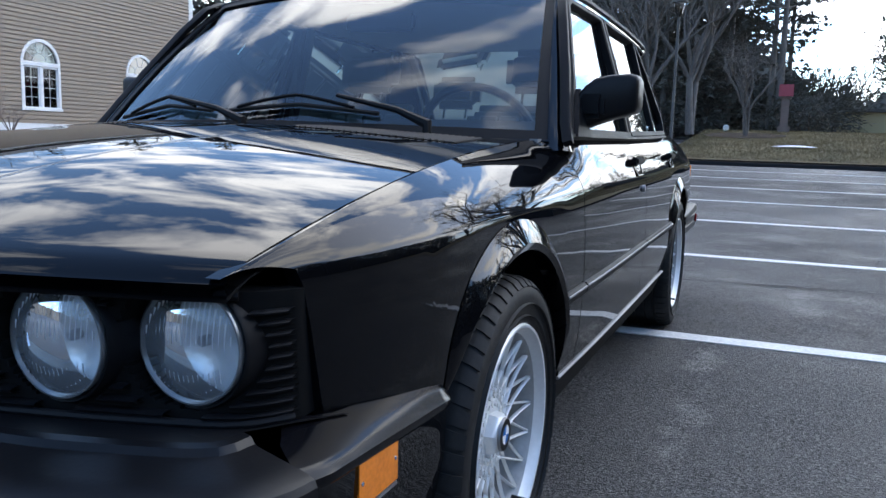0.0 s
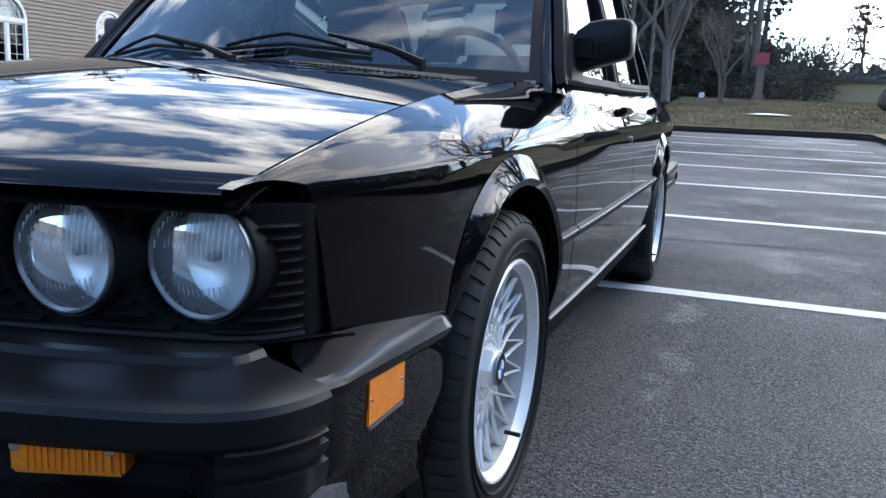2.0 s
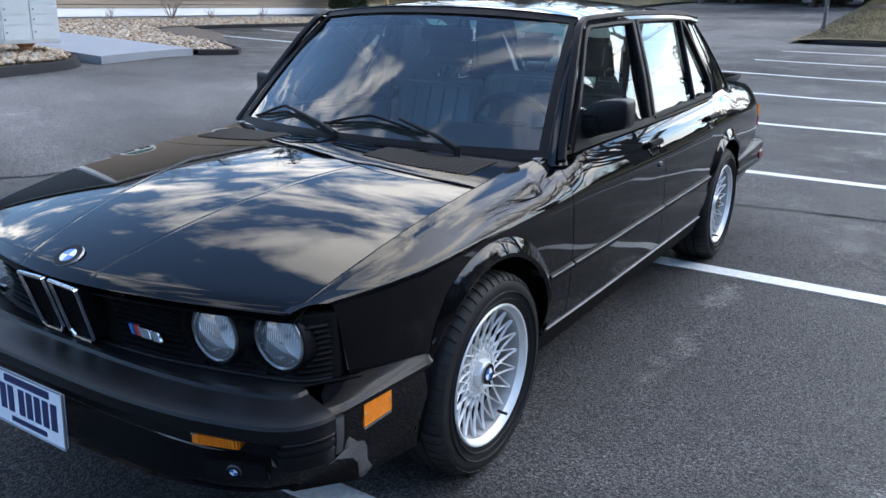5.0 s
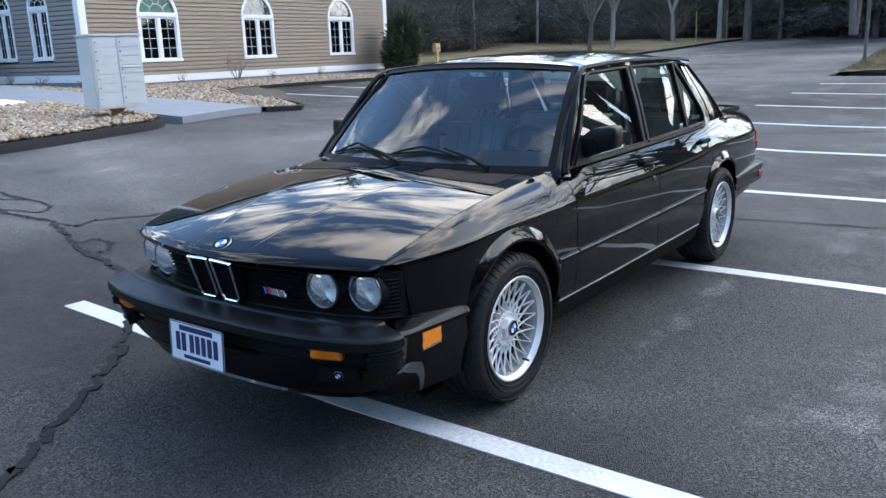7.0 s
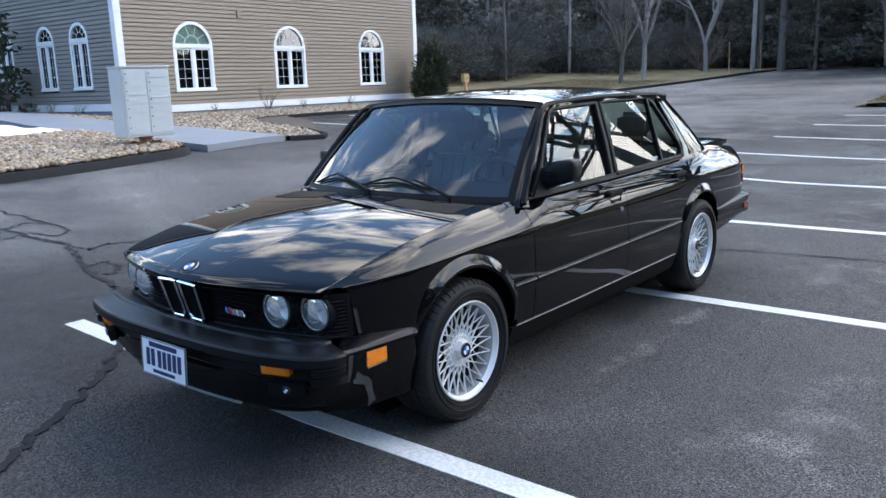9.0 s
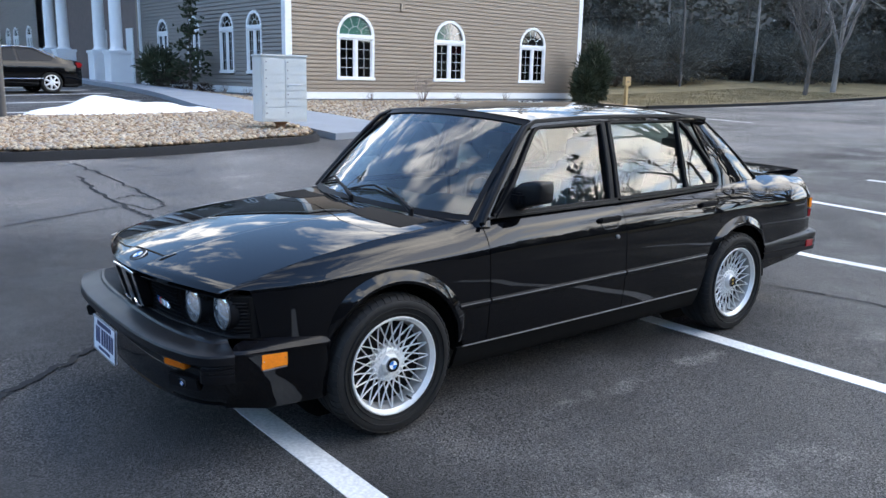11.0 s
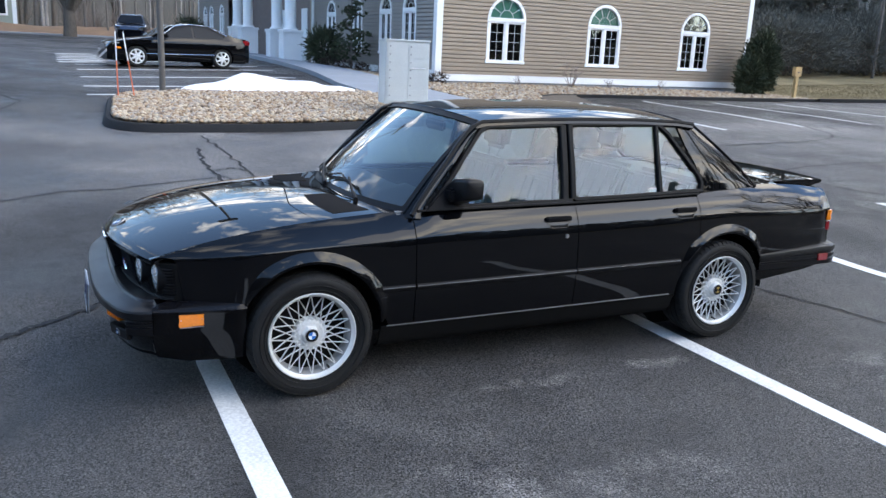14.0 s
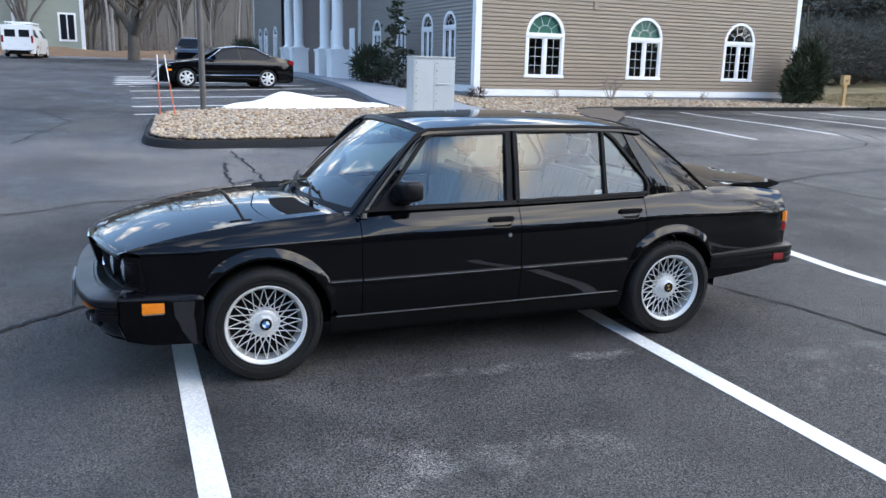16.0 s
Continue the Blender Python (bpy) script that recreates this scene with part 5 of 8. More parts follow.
def rear_path(q):
    a = abs(q) * 7
    i = min(int(a), 6)
    t = a - i
    x, y = RB_X[i] + (RB_X[i + 1] - RB_X[i]) * t, RB_Y[i] + (RB_Y[i + 1] - RB_Y[i]) * t
    return Vector((x, (-y if q > 0 else y)))


RP = [(0.080, 0.556), (0.020, 0.552), (0.004, 0.543), (0.0, 0.530), (0.0, 0.512), (0.008, 0.508), (0.008, 0.500), (0.0, 0.496), (0.0, 0.475), (0.008, 0.471), (0.008, 0.463), (0.0, 0.459), (0.004, 0.424), (0.03, 0.416), (0.09, 0.414)]


def rear_point(q, k):
    p, e = rear_path(q), 1e-3
    d = (rear_path(min(1, abs(q) + e) * (1 if q > 0 else -1)) - rear_path((abs(q) - e) * (1 if q > 0 else -1) if abs(q) > e else q)).normalized()
    inn = Vector((-1, 0)) if abs(q) < 0.42 else Vector((0, 1 if q > 0 else -1)) if abs(q) > 0.74 else Vector((-1, lerp(abs(q), [0.42, 0.74], [0, 1.0]) * (1 if q > 0 else -1))).normalized()
    return Vector((p.x + inn.x * RP[k][0], p.y + inn.y * RP[k][0], RP[k][1] - 0.022 * max(0, 3.5 - p.x) / 0.57 * (1 if RP[k][1] > 0.5 else 0)))


rbm = bmesh.new()
grid(rbm, rear_point, sorted(set(steps(-1, 1, 110))), range(len(RP)))
part("rear_bumper", outward(rbm, (1, 0, 0.3)), BUMPER_BLACK, car, "black wrap-round rear bumper with a bright top edge", 30)
for s in (-1, 1):
    mk = boxed(3.455, -0.812, 0.452, 3.545, -0.800, 0.500, 0.004)
    part("side_marker", mirror(mk) if s > 0 else mk, RED_LENS, car, "red rear side marker lens")

va = bmesh.new()


def valance_point(q, u):
    p = rear_path(q)
    low = lerp(p.x, [2.93, 3.2, 3.6, 3.74], [0.335, 0.365, 0.405, 0.415])
    return Vector((p.x - 0.045 - 0.10 * u * lerp(p.x, [3.4, 3.7], [0, 1]), p.y * (0.985 - 0.03 * u), 0.436 + (low - 0.436) * u))


grid(va, valance_point, sorted(set(steps(-1, 1, 80))), steps(0, 1, 4))
part("rear_valance", outward(va, (1, 0, 0)), BLACK_PAINT, car)
for s in (-1, 1):
    lamp = None
    for z0, z1, mt, nm in ((0.708, 0.778, AMBER, "amber_lens"), (0.644, 0.702, RED_LENS, "red_lens"), (0.575, 0.638, RED_LENS, "red_lens")):
        tl = bmesh.new()
        prof = [(3.584, 0.752), (3.606, 0.744), (3.620, 0.718), (3.626, 0.66), (3.628, 0.40)]
        first = 2 if z1 < 0.64 else 0
        grid(tl, lambda k, z: (prof[k][0] - 0.02 * max(0, z - 0.72), -prof[k][1], z), range(first, 5), steps(z0 + 0.002, z1 - 0.002, 3))
        outward(tl, (1, -0.4, 0))
        skirt(tl, 0.02, (-1, 0.3, 0))
        if s > 0:
            mirror(tl)
        if lamp is None:
            lamp = part("tail_light", tl, mt, car, "wrap-round tail lamp, amber over red")
        else:
            part(nm, tl, mt, lamp)

# door mirrors
def door_mirror():
    bm = bmesh.new()
    secs = [(-0.712, 0.046, 0.044, 0.965, 0.752), (-0.735, 0.054, 0.058, 0.984, 0.764), (-0.762, 0.060, 0.063, 1.002, 0.778), (-0.800, 0.063, 0.060, 1.014, 0.790), (-0.845, 0.062, 0.055, 1.022, 0.800), (-0.862, 0.058, 0.050, 1.024, 0.804), (-0.869, 0.048, 0.040, 1.024, 0.806)]
    n = 20
    rows = []
    for y, a, b, zc, xc in secs:
        ring = []
        for k in range(n):
            t = 2 * math.pi * k / n
            c, s_ = math.cos(t), math.sin(t)
            sq = lambda v: math.copysign(abs(v) ** 0.34, v)
            ring.append(bm.verts.new((xc + a * sq(c) * (0.75 if c < 0 else 1.0), y, zc + b * sq(s_))))
        rows.append(ring)
    for r0, r1 in zip(rows, rows[1:]):
        for k in range(n):
            bm.faces.new((r0[k], r0[(k + 1) % n], r1[(k + 1) % n], r1[k]))
    bm.faces.new(rows[0])
    bm.faces.new(rows[-1])
    bmesh.ops.recalc_face_normals(bm, faces=bm.faces[:])
    return bm


def mirror_foot():
    bm = bmesh.new()
    outline = [(0.60, 0.905), (0.765, 0.905), (0.765, 1.03), (0.745, 1.035)]
    pts = [Vector((x, -cabin_y(z) - 0.004, z)) for x, z in outline]
    far = [p + Vector((0, -0.025, 0)) for p in pts]
    a, b = [bm.verts.new(p) for p in pts], [bm.verts.new(p) for p in far]
    bm.faces.new(a), bm.faces.new(b)
    for i in range(4):
        bm.faces.new((a[i], a[(i + 1) % 4], b[(i + 1) % 4], b[i]))
    bmesh.ops.recalc_face_normals(bm, faces=bm.faces[:])
    box(bm, 0.71, -0.790, 0.955, 0.765, -0.72, 1.02, 0.012)
    return bm


for k in (0, 1):
    dm, mf = door_mirror(), mirror_foot()
    case = part("door_mirror", mirror(dm) if k else dm, BUMPER_BLACK, doors_f[k], "black plastic door mirror housing", 55)
    part("mirror_mount", mirror(mf) if k else mf, BLACK_TRIM, doors_f[k])
    gl = boxed(0.858, -0.855, 0.974, 0.864, -0.760, 1.066, 0.002, 1)
    part("mirror_glass", mirror(gl) if k else gl, CHROME, doors_f[k], "mirror glass facing rearwards")

# wipers
def screen_at(y, up):
    v = y / 0.690
    return ws_point(up, v, 0.02)


for y0, tip, blade0, blade1 in ((-0.46, (-0.19, 0.12), (-0.30, 0.10), (0.16, 0.085)), (0.06, (0.38, 0.12), (0.20, 0.10), (0.60, 0.060))):
    arm = bmesh.new()
    base = Vector((0.325, y0, 0.915))
    tube(arm, [base + Vector((0, 0, -0.03)), base + Vector((0.003, 0.0, 0.008)), base.lerp(screen_at(tip[0], tip[1]), 0.30) + Vector((-0.01, 0, 0.022)), screen_at(tip[0], tip[1]) + Vector((-0.012, 0, 0.015))], [0.013, 0.014, 0.0085, 0.0055], 8)
    w = part("wiper", arm, BLACK_TRIM, car, "black windscreen wiper at rest")
    bl = bmesh.new()
    tube(bl, [screen_at(lerp(t, [0, 1], [blade0[0], blade1[0]]), lerp(t, [0, 0.5, 1], [blade0[1] - 0.020, tip[1] - 0.006, blade1[1] - 0.012])) + Vector((0.006, 0, -0.008)) for t in steps(0, 1, 8)], 0.006, 6)
    part("blade", bl, RUBBER, w)
    br = bmesh.new()
    tube(br, [screen_at(lerp(t, [0, 1], [blade0[0] + 0.06, blade1[0] - 0.06]), lerp(t, [0, 0.5, 1], [blade0[1] - 0.012, tip[1] + 0.004, blade1[1] - 0.006])) + Vector((-0.006, 0, 0.012 * math.sin(math.pi * t))) for t in steps(0, 1, 8)], 0.005, 6)
    part("blade_bracket", br, BLACK_TRIM, w)

# wheels
def spoke(a, r0, r1, lean, y0, y1, w0, w1):
    """A straight bar from the hub to the rim, leaning by so many degrees."""
    bm = bmesh.new()
    rows = []
    b = a + radians(lean)
    p0, p1 = Vector((r0 * math.cos(a), y0, r0 * math.sin(a))), Vector((r1 * math.cos(b), y1, r1 * math.sin(b)))
    d = (p1 - p0).normalized()
    tang = Vector((d.z, 0, -d.x)).normalized()
    for t in steps(0, 1, 4):
        p = p0.lerp(p1, t) + Vector((0, 0.008 * math.sin(math.pi * t), 0))
        ww = (w0 + (w1 - w0) * t) / 2
        rows.append([bm.verts.new(p + tang * ww * q + Vector((0, dy, 0))) for q, dy in ((-1.05, 0.006), (-1, 0.001), (0, -0.0022), (1, 0.001), (1.05, 0.006))])
    for a_, b_ in zip(rows, rows[1:]):
        for k in range(4):
            bm.faces.new((a_[k], b_[k], b_[k + 1], a_[k + 1]))
    return bm


def merge(target, bm):
    me = bpy.data.meshes.new("tmp")
    bm.to_mesh(me)
    bm.free()
    target.from_mesh(me)
    bpy.data.meshes.remove(me)


def tyre_mesh():
    bm = bmesh.new()
    prof = [(0.105, 0.222), (0.108, 0.245), (0.116, 0.270), (0.113, 0.292), (0.100, 0.306), (0.085, 0.312)]
    full = [(-d, r) for d, r in prof] + [(-0.055, 0.3145), (-0.054, 0.308), (-0.047, 0.308), (-0.046, 0.315), (-0.012, 0.3155), (-0.011, 0.308), (-0.004, 0.308), (-0.003, 0.3155), (0.03, 0.315), (0.031, 0.308), (0.038, 0.308), (0.039, 0.3148)] + list(reversed(prof))
    turned(bm, [(d, r) for d, r in full], 72, "y")
    shoulder = [(-0.058, 0.3150), (-0.085, 0.3128), (-0.100, 0.3070), (-0.1125, 0.2945)]
    for k in range(56):
        a0 = 2 * math.pi * k / 56
        g = bmesh.new()

        def lug(u, j):
            d, r = shoulder[j]
            a = a0 + radians(4.9) * u + radians(1.6) * (j / 3)
            return ((r + 0.0022) * math.cos(a), d - 0.0012, (r + 0.0022) * math.sin(a))
        grid(g, lug, [0, 0.5, 1], range(4))
        bmesh.ops.recalc_face_normals(g, faces=g.faces[:])
        g.normal_update()
        g.faces.ensure_lookup_table()
        if g.faces[0].normal.dot(g.faces[0].calc_center_median()) < 0:
            bmesh.ops.reverse_faces(g, faces=g.faces[:])
        g.normal_update()
        skirt(g, 0.006, None)
        merge(bm, g)
    for r0 in (0.238, 0.262):
        turned_ = turned(bmesh.new(), [(-0.107 - (r0 - 0.222) * 0.2, r0 - 0.002), (-0.1125 - (r0 - 0.222) * 0.2, r0), (-0.107 - (r0 - 0.222) * 0.2, r0 + 0.002)], 72, "y")
        merge(bm, turned_)
    return bm


def build_wheel(gold, label):
    hubm = turned(bmesh.new(), [(-0.062, 0.0), (-0.062, 0.066), (-0.056, 0.074), (-0.03, 0.080), (0.02, 0.080)], 40, "y")
    w = part("wheel", hubm, SILVER, car, label)
    part("tyre", tyre_mesh(), RUBBER, w, "black low-profile tyre")
    rim = turned(bmesh.new(), [(-0.106, 0.2225), (-0.111, 0.219), (-0.110, 0.214), (-0.098, 0.209), (-0.090, 0.2015)], 72, "y")
    part("rim", rim, SILVER, w, "silver alloy rim lip")
    # the barrel's alloy is darker and duller than the lip's
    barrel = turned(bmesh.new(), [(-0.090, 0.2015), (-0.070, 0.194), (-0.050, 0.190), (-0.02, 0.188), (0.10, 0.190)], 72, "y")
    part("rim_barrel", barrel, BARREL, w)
    lat = bmesh.new()
    for k in range(20):
        a = 2 * math.pi * k / 20
        for lean in (26.4, -26.4):
            merge(lat, spoke(a, 0.072, 0.199, lean, -0.062 - 0.0022 * (lean > 0), -0.082, 0.0052, 0.0046))
    part("spokes", lat, SILVER, w, "cross-laced silver spokes")
    plate_ = turned(bmesh.new(), [(-0.040, 0.088), (-0.054, 0.084), (-0.057, 0.070), (-0.057, 0.04)], 40, "y")
    part("hub_plate", plate_, SILVER, w)
    nub = bmesh.new()
    for k in range(20):
        for r, off, size in ((0.058, 0.5, 0.0100), (0.075, 0.0, 0.0100), (0.090, 0.5, 0.0080)):
            a = 2 * math.pi * (k + off) / 20
            bmesh.ops.create_cube(nub, size=size, matrix=Matrix.Translation((r * math.cos(a), -0.060, r * math.sin(a))) @ Matrix.Rotation(-a + math.pi / 4, 4, "Y") @ Matrix.Diagonal((1, 1.1, 1, 1)))
    part("rivets", nub, SILVER, w)
    cap = turned(bmesh.new(), [(-0.086, 0.0), (-0.086, 0.034), (-0.084, 0.037), (-0.076, 0.043), (-0.058, 0.046)], 6 if not gold else 40, "y")
    part("hub_cap", cap, SILVER, w)
    roundel((0, -0.0862, 0), (0, -1, 0), 0.034, "cap_emblem", w, gold, "round centre-cap emblem")
    disc = turned(bmesh.new(), [(0.0, 0.05), (0.0, 0.150), (0.015, 0.150), (0.015, 0.05)], 40, "y")
    part("brake_disc", disc, DULL_METAL, w)
    # shadow-black disc that paints the gloom behind the spokes, covering the brake disc
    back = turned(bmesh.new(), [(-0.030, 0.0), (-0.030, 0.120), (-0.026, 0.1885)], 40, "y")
    part("barrel_shade", back, DARK, w)
    vs_ = bmesh.new()
    tube(vs_, [(0.10, -0.085, -0.150), (0.101, -0.118, -0.152)], 0.005, 8)
    part("valve", vs_, RUBBER, w)
    return w


wf = build_wheel(False, "silver cross-spoke alloy wheel with black tyre")
wf.matrix_basis = pose(0, -0.688, 0.315, 0, 8, 0)
wr = build_wheel(True, "silver cross-spoke alloy wheel with a gold and black cap")
wr.matrix_basis = pose(2.625, -0.692, 0.315, 0, 40, 0)
copy_thing(wf, pose(0, 0.688, 0.315, 0, 0, 180))
copy_thing(wr, pose(2.625, 0.692, 0.315, 0, 0, 180))

# underside, cabin and what shows through the glass
part("underbody", boxed(-0.62, -0.58, 0.22, 3.0, 0.58, 0.34, 0.03), DARK, car)
part("engine_bay", boxed(-0.66, -0.44, 0.34, 0.30, 0.44, 0.68, 0.03), DARK, car)
part("cabin_floor", boxed(0.42, -0.68, 0.34, 2.95, 0.68, 0.40), CABIN, car)
for s in (-1, 1):
    part("door_card", boxed(0.45, s * 0.66, 0.40, 2.45, s * 0.700, 0.895, 0.01), LEATHER, car)
dash = bmesh.new()
DP = [(0.36, 0.870), (0.55, 0.905), (0.74, 0.915), (0.80, 0.880), (0.78, 0.72), (0.70, 0.60), (0.40, 0.55)]
rows = grid(dash, lambda y, k: (DP[k][0] + 0.08 * (abs(y) / 0.66) ** 2 * (1 if k < 2 else 0.3), y, DP[k][1] + (0.03 if k in (2, 3) and -0.62 < y < -0.12 else 0)), steps(-0.66, 0.66, 26), range(7))
part("dashboard", outward(dash, (0.3, 0, 1)), CABIN, car, "dark moulded dashboard")
wheelb = bmesh.new()
tube(wheelb, [(0.0, 0.185 * math.cos(a), 0.185 * math.sin(a)) for a in steps(0, 2 * math.pi, 36)], 0.013, 8, False)
for a in (math.pi / 2 + math.pi, radians(20), radians(160)):
    tube(wheelb, [(0.02, 0.03 * math.cos(a), 0.03 * math.sin(a)), (0, 0.18 * math.cos(a), 0.18 * math.sin(a))], 0.014, 6)
box(wheelb, -0.03, -0.06, -0.06, 0.03, 0.06, 0.06, 0.02)
wheelb.transform(pose(0.94, -0.37, 0.880, 0, -24, 0))
part("steering_wheel", wheelb, CABIN, car, "black three-spoke steering wheel")


def seat(x, y, w, back_top, tilt, rest=True):
    base = boxed(x - 0.06, y - w / 2, 0.44, x + 0.46, y + w / 2, 0.60, 0.05, 3)
    st = part("seat", base, LEATHER, car, "grey leather seat with a headrest")
    bk = boxed(-0.06, -w / 2, 0.0, 0.06, w / 2, back_top - 0.56, 0.045, 3)
    bk.transform(pose(x + 0.46, y, 0.56, 0, tilt, 0))
    part("backrest", bk, LEATHER, st)
    for k in range(5):
        pl_ = boxed(-0.068, -w / 2 + 0.06 + k * (w - 0.12) / 5, 0.05, -0.055, -w / 2 + 0.05 + (k + 1) * (w - 0.12) / 5, back_top - 0.62, 0.006, 1)
        pl_.transform(pose(x + 0.46, y, 0.56, 0, tilt, 0))
        part("pleat", pl_, LEATHER, st)
    if rest:
        hr = boxed(-0.05, -0.13, 0.0, 0.05, 0.13, 0.17, 0.04, 3)
        hr.transform(pose(x + 0.46 + 0.19, y, back_top + 0.03, 0, tilt * 0.4, 0))
        part("headrest", hr, LEATHER, st)
        po = bmesh.new()
        for q in (-0.06, 0.06):
            tube(po, [(x + 0.63, y + q, back_top - 0.02), (x + 0.65, y + q, back_top + 0.05)], 0.006, 6)
        part("headrest_post", po, CHROME, st)
    return st


for s in (-1, 1):
    seat(0.98, s * 0.36, 0.52, 1.045, 18)
for s in (-1, 1):
    seat(1.92, s * 0.34, 0.62, 1.02, 22)
part("parcel_shelf", boxed(2.50, -0.60, 0.93, 2.98, 0.60, 0.945), LEATHER, car)
rm = boxed(0.985, -0.125, 1.235, 1.010, 0.125, 1.300, 0.012)
part("rear_view_mirror", rm, CABIN, car, "black inside mirror under the roof")
part("headliner", boxed(0.98, -0.55, 1.325, 2.40, 0.55, 1.332), LEATHER, car)
for s in (-1, 1):
    bp = bmesh.new()
    box(bp, 1.475, s * 0.60 - 0.02, 0.88, 1.545, s * 0.60 + 0.02, 1.33, 0.01)
    for v in bp.verts:
        v.co.y += s * lerp(v.co.z, [0.88, 1.33], [0.085, -0.02])
    part("b_pillar", bp, CABIN, car)
    belt = bmesh.new()
    tube(belt, [(1.46, s * 0.60, 1.20), (1.45, s * 0.62, 0.95), (1.47, s * 0.64, 0.60)], 0.012, 4)
    part("seat_belt", belt, CABIN, car)
st = bmesh.new()
box(st, 2.060, -cabin_y(0.955) + 0.006, 0.938, 2.115, -cabin_y(0.955) + 0.008, 0.968)
part("window_sticker", st, WHITE_ENAMEL, car, "small pale sticker inside the rear side window")


# ---- the clapboard office building ----
LEANING = 0.050                                 # the long wall's small turn against the car
CORNER = Vector((9.99, 19.28, 0.10))
EAST = Vector((1, LEANING, 0)).normalized()     # along the wall that faces the lot
NORTH = Vector((-LEANING, 1, 0)).normalized()   # along the entrance wall
building = thing("building", "two-storey tan clapboard office with white trim and arched windows", "building")
SOUTH_M = Matrix((( EAST.x, NORTH.x, 0, CORNER.x), (EAST.y, NORTH.y, 0, CORNER.y), (0, 0, 1, CORNER.z), (0, 0, 0, 1))) @ Matrix.Diagonal((1.019, 1, 1.02, 1))          # local x along, local -y out
WEST_M = SOUTH_M @ pose(0, 0, 0.10, 0, 0, 90)                                                                             # local x north, local y west
WEST_M = WEST_M @ Matrix.Diagonal((1, -1, 1, 1))                                                                       # local -y becomes out


def clad_wall(name, m, length, z0, z1, holes, material, thick=0.25, lap=0.125):
    """A lapped clapboard wall with real openings; holes are (x0, x1, z0, zs, arched)."""
    cuts = sorted({0.0, length} | {c for h in holes for c in (h[0], h[1])})
    bm = bmesh.new()

    def top_of(h, x):
        if not h[4]:
            return h[3]
        r = (h[1] - h[0]) / 2
        return h[3] + math.sqrt(max(0, r * r - (x - (h[0] + r)) ** 2))
    z = z0
    while z < z1 - 0.01:
        zt = min(z + lap, z1)
        spans = [(0.0, length)]
        for h in holes:
            if zt > h[2] and z < h[3] + ((h[1] - h[0]) / 2 if h[4] else 0):
                zm = z + lap / 2
                if zm <= h[3] or not h[4]:
                    a, b = h[0], h[1]
                else:
                    r = (h[1] - h[0]) / 2
                    w = math.sqrt(max(0, r * r - (zm - h[3]) ** 2))
                    a, b = h[0] + r - w, h[0] + r + w
                nxt = []
                for s0, s1 in spans:
                    if b <= s0 or a >= s1:
                        nxt.append((s0, s1))
                    else:
                        if a > s0:
                            nxt.append((s0, a))
                        if b < s1:
                            nxt.append((b, s1))
                spans = nxt
        for s0, s1 in spans:
            cut = [(-0.052, z), (-0.046, z + 0.78 * (zt - z)), (-0.006, z + 0.86 * (zt - z)), (-0.006, zt), (-0.052, zt)]
            rows = [[bm.verts.new(m @ Vector((x, y, zz))) for x in (s0, s1)] for y, zz in cut]
            for a, b in zip(rows, rows[1:]):
                bm.faces.new((a[0], a[1], b[1], b[0]))
        z = zt
    ob = part(name, bm, material, building, "lapped clapboard siding", 20)
    ob["kind"] = "stuff"
    return ob


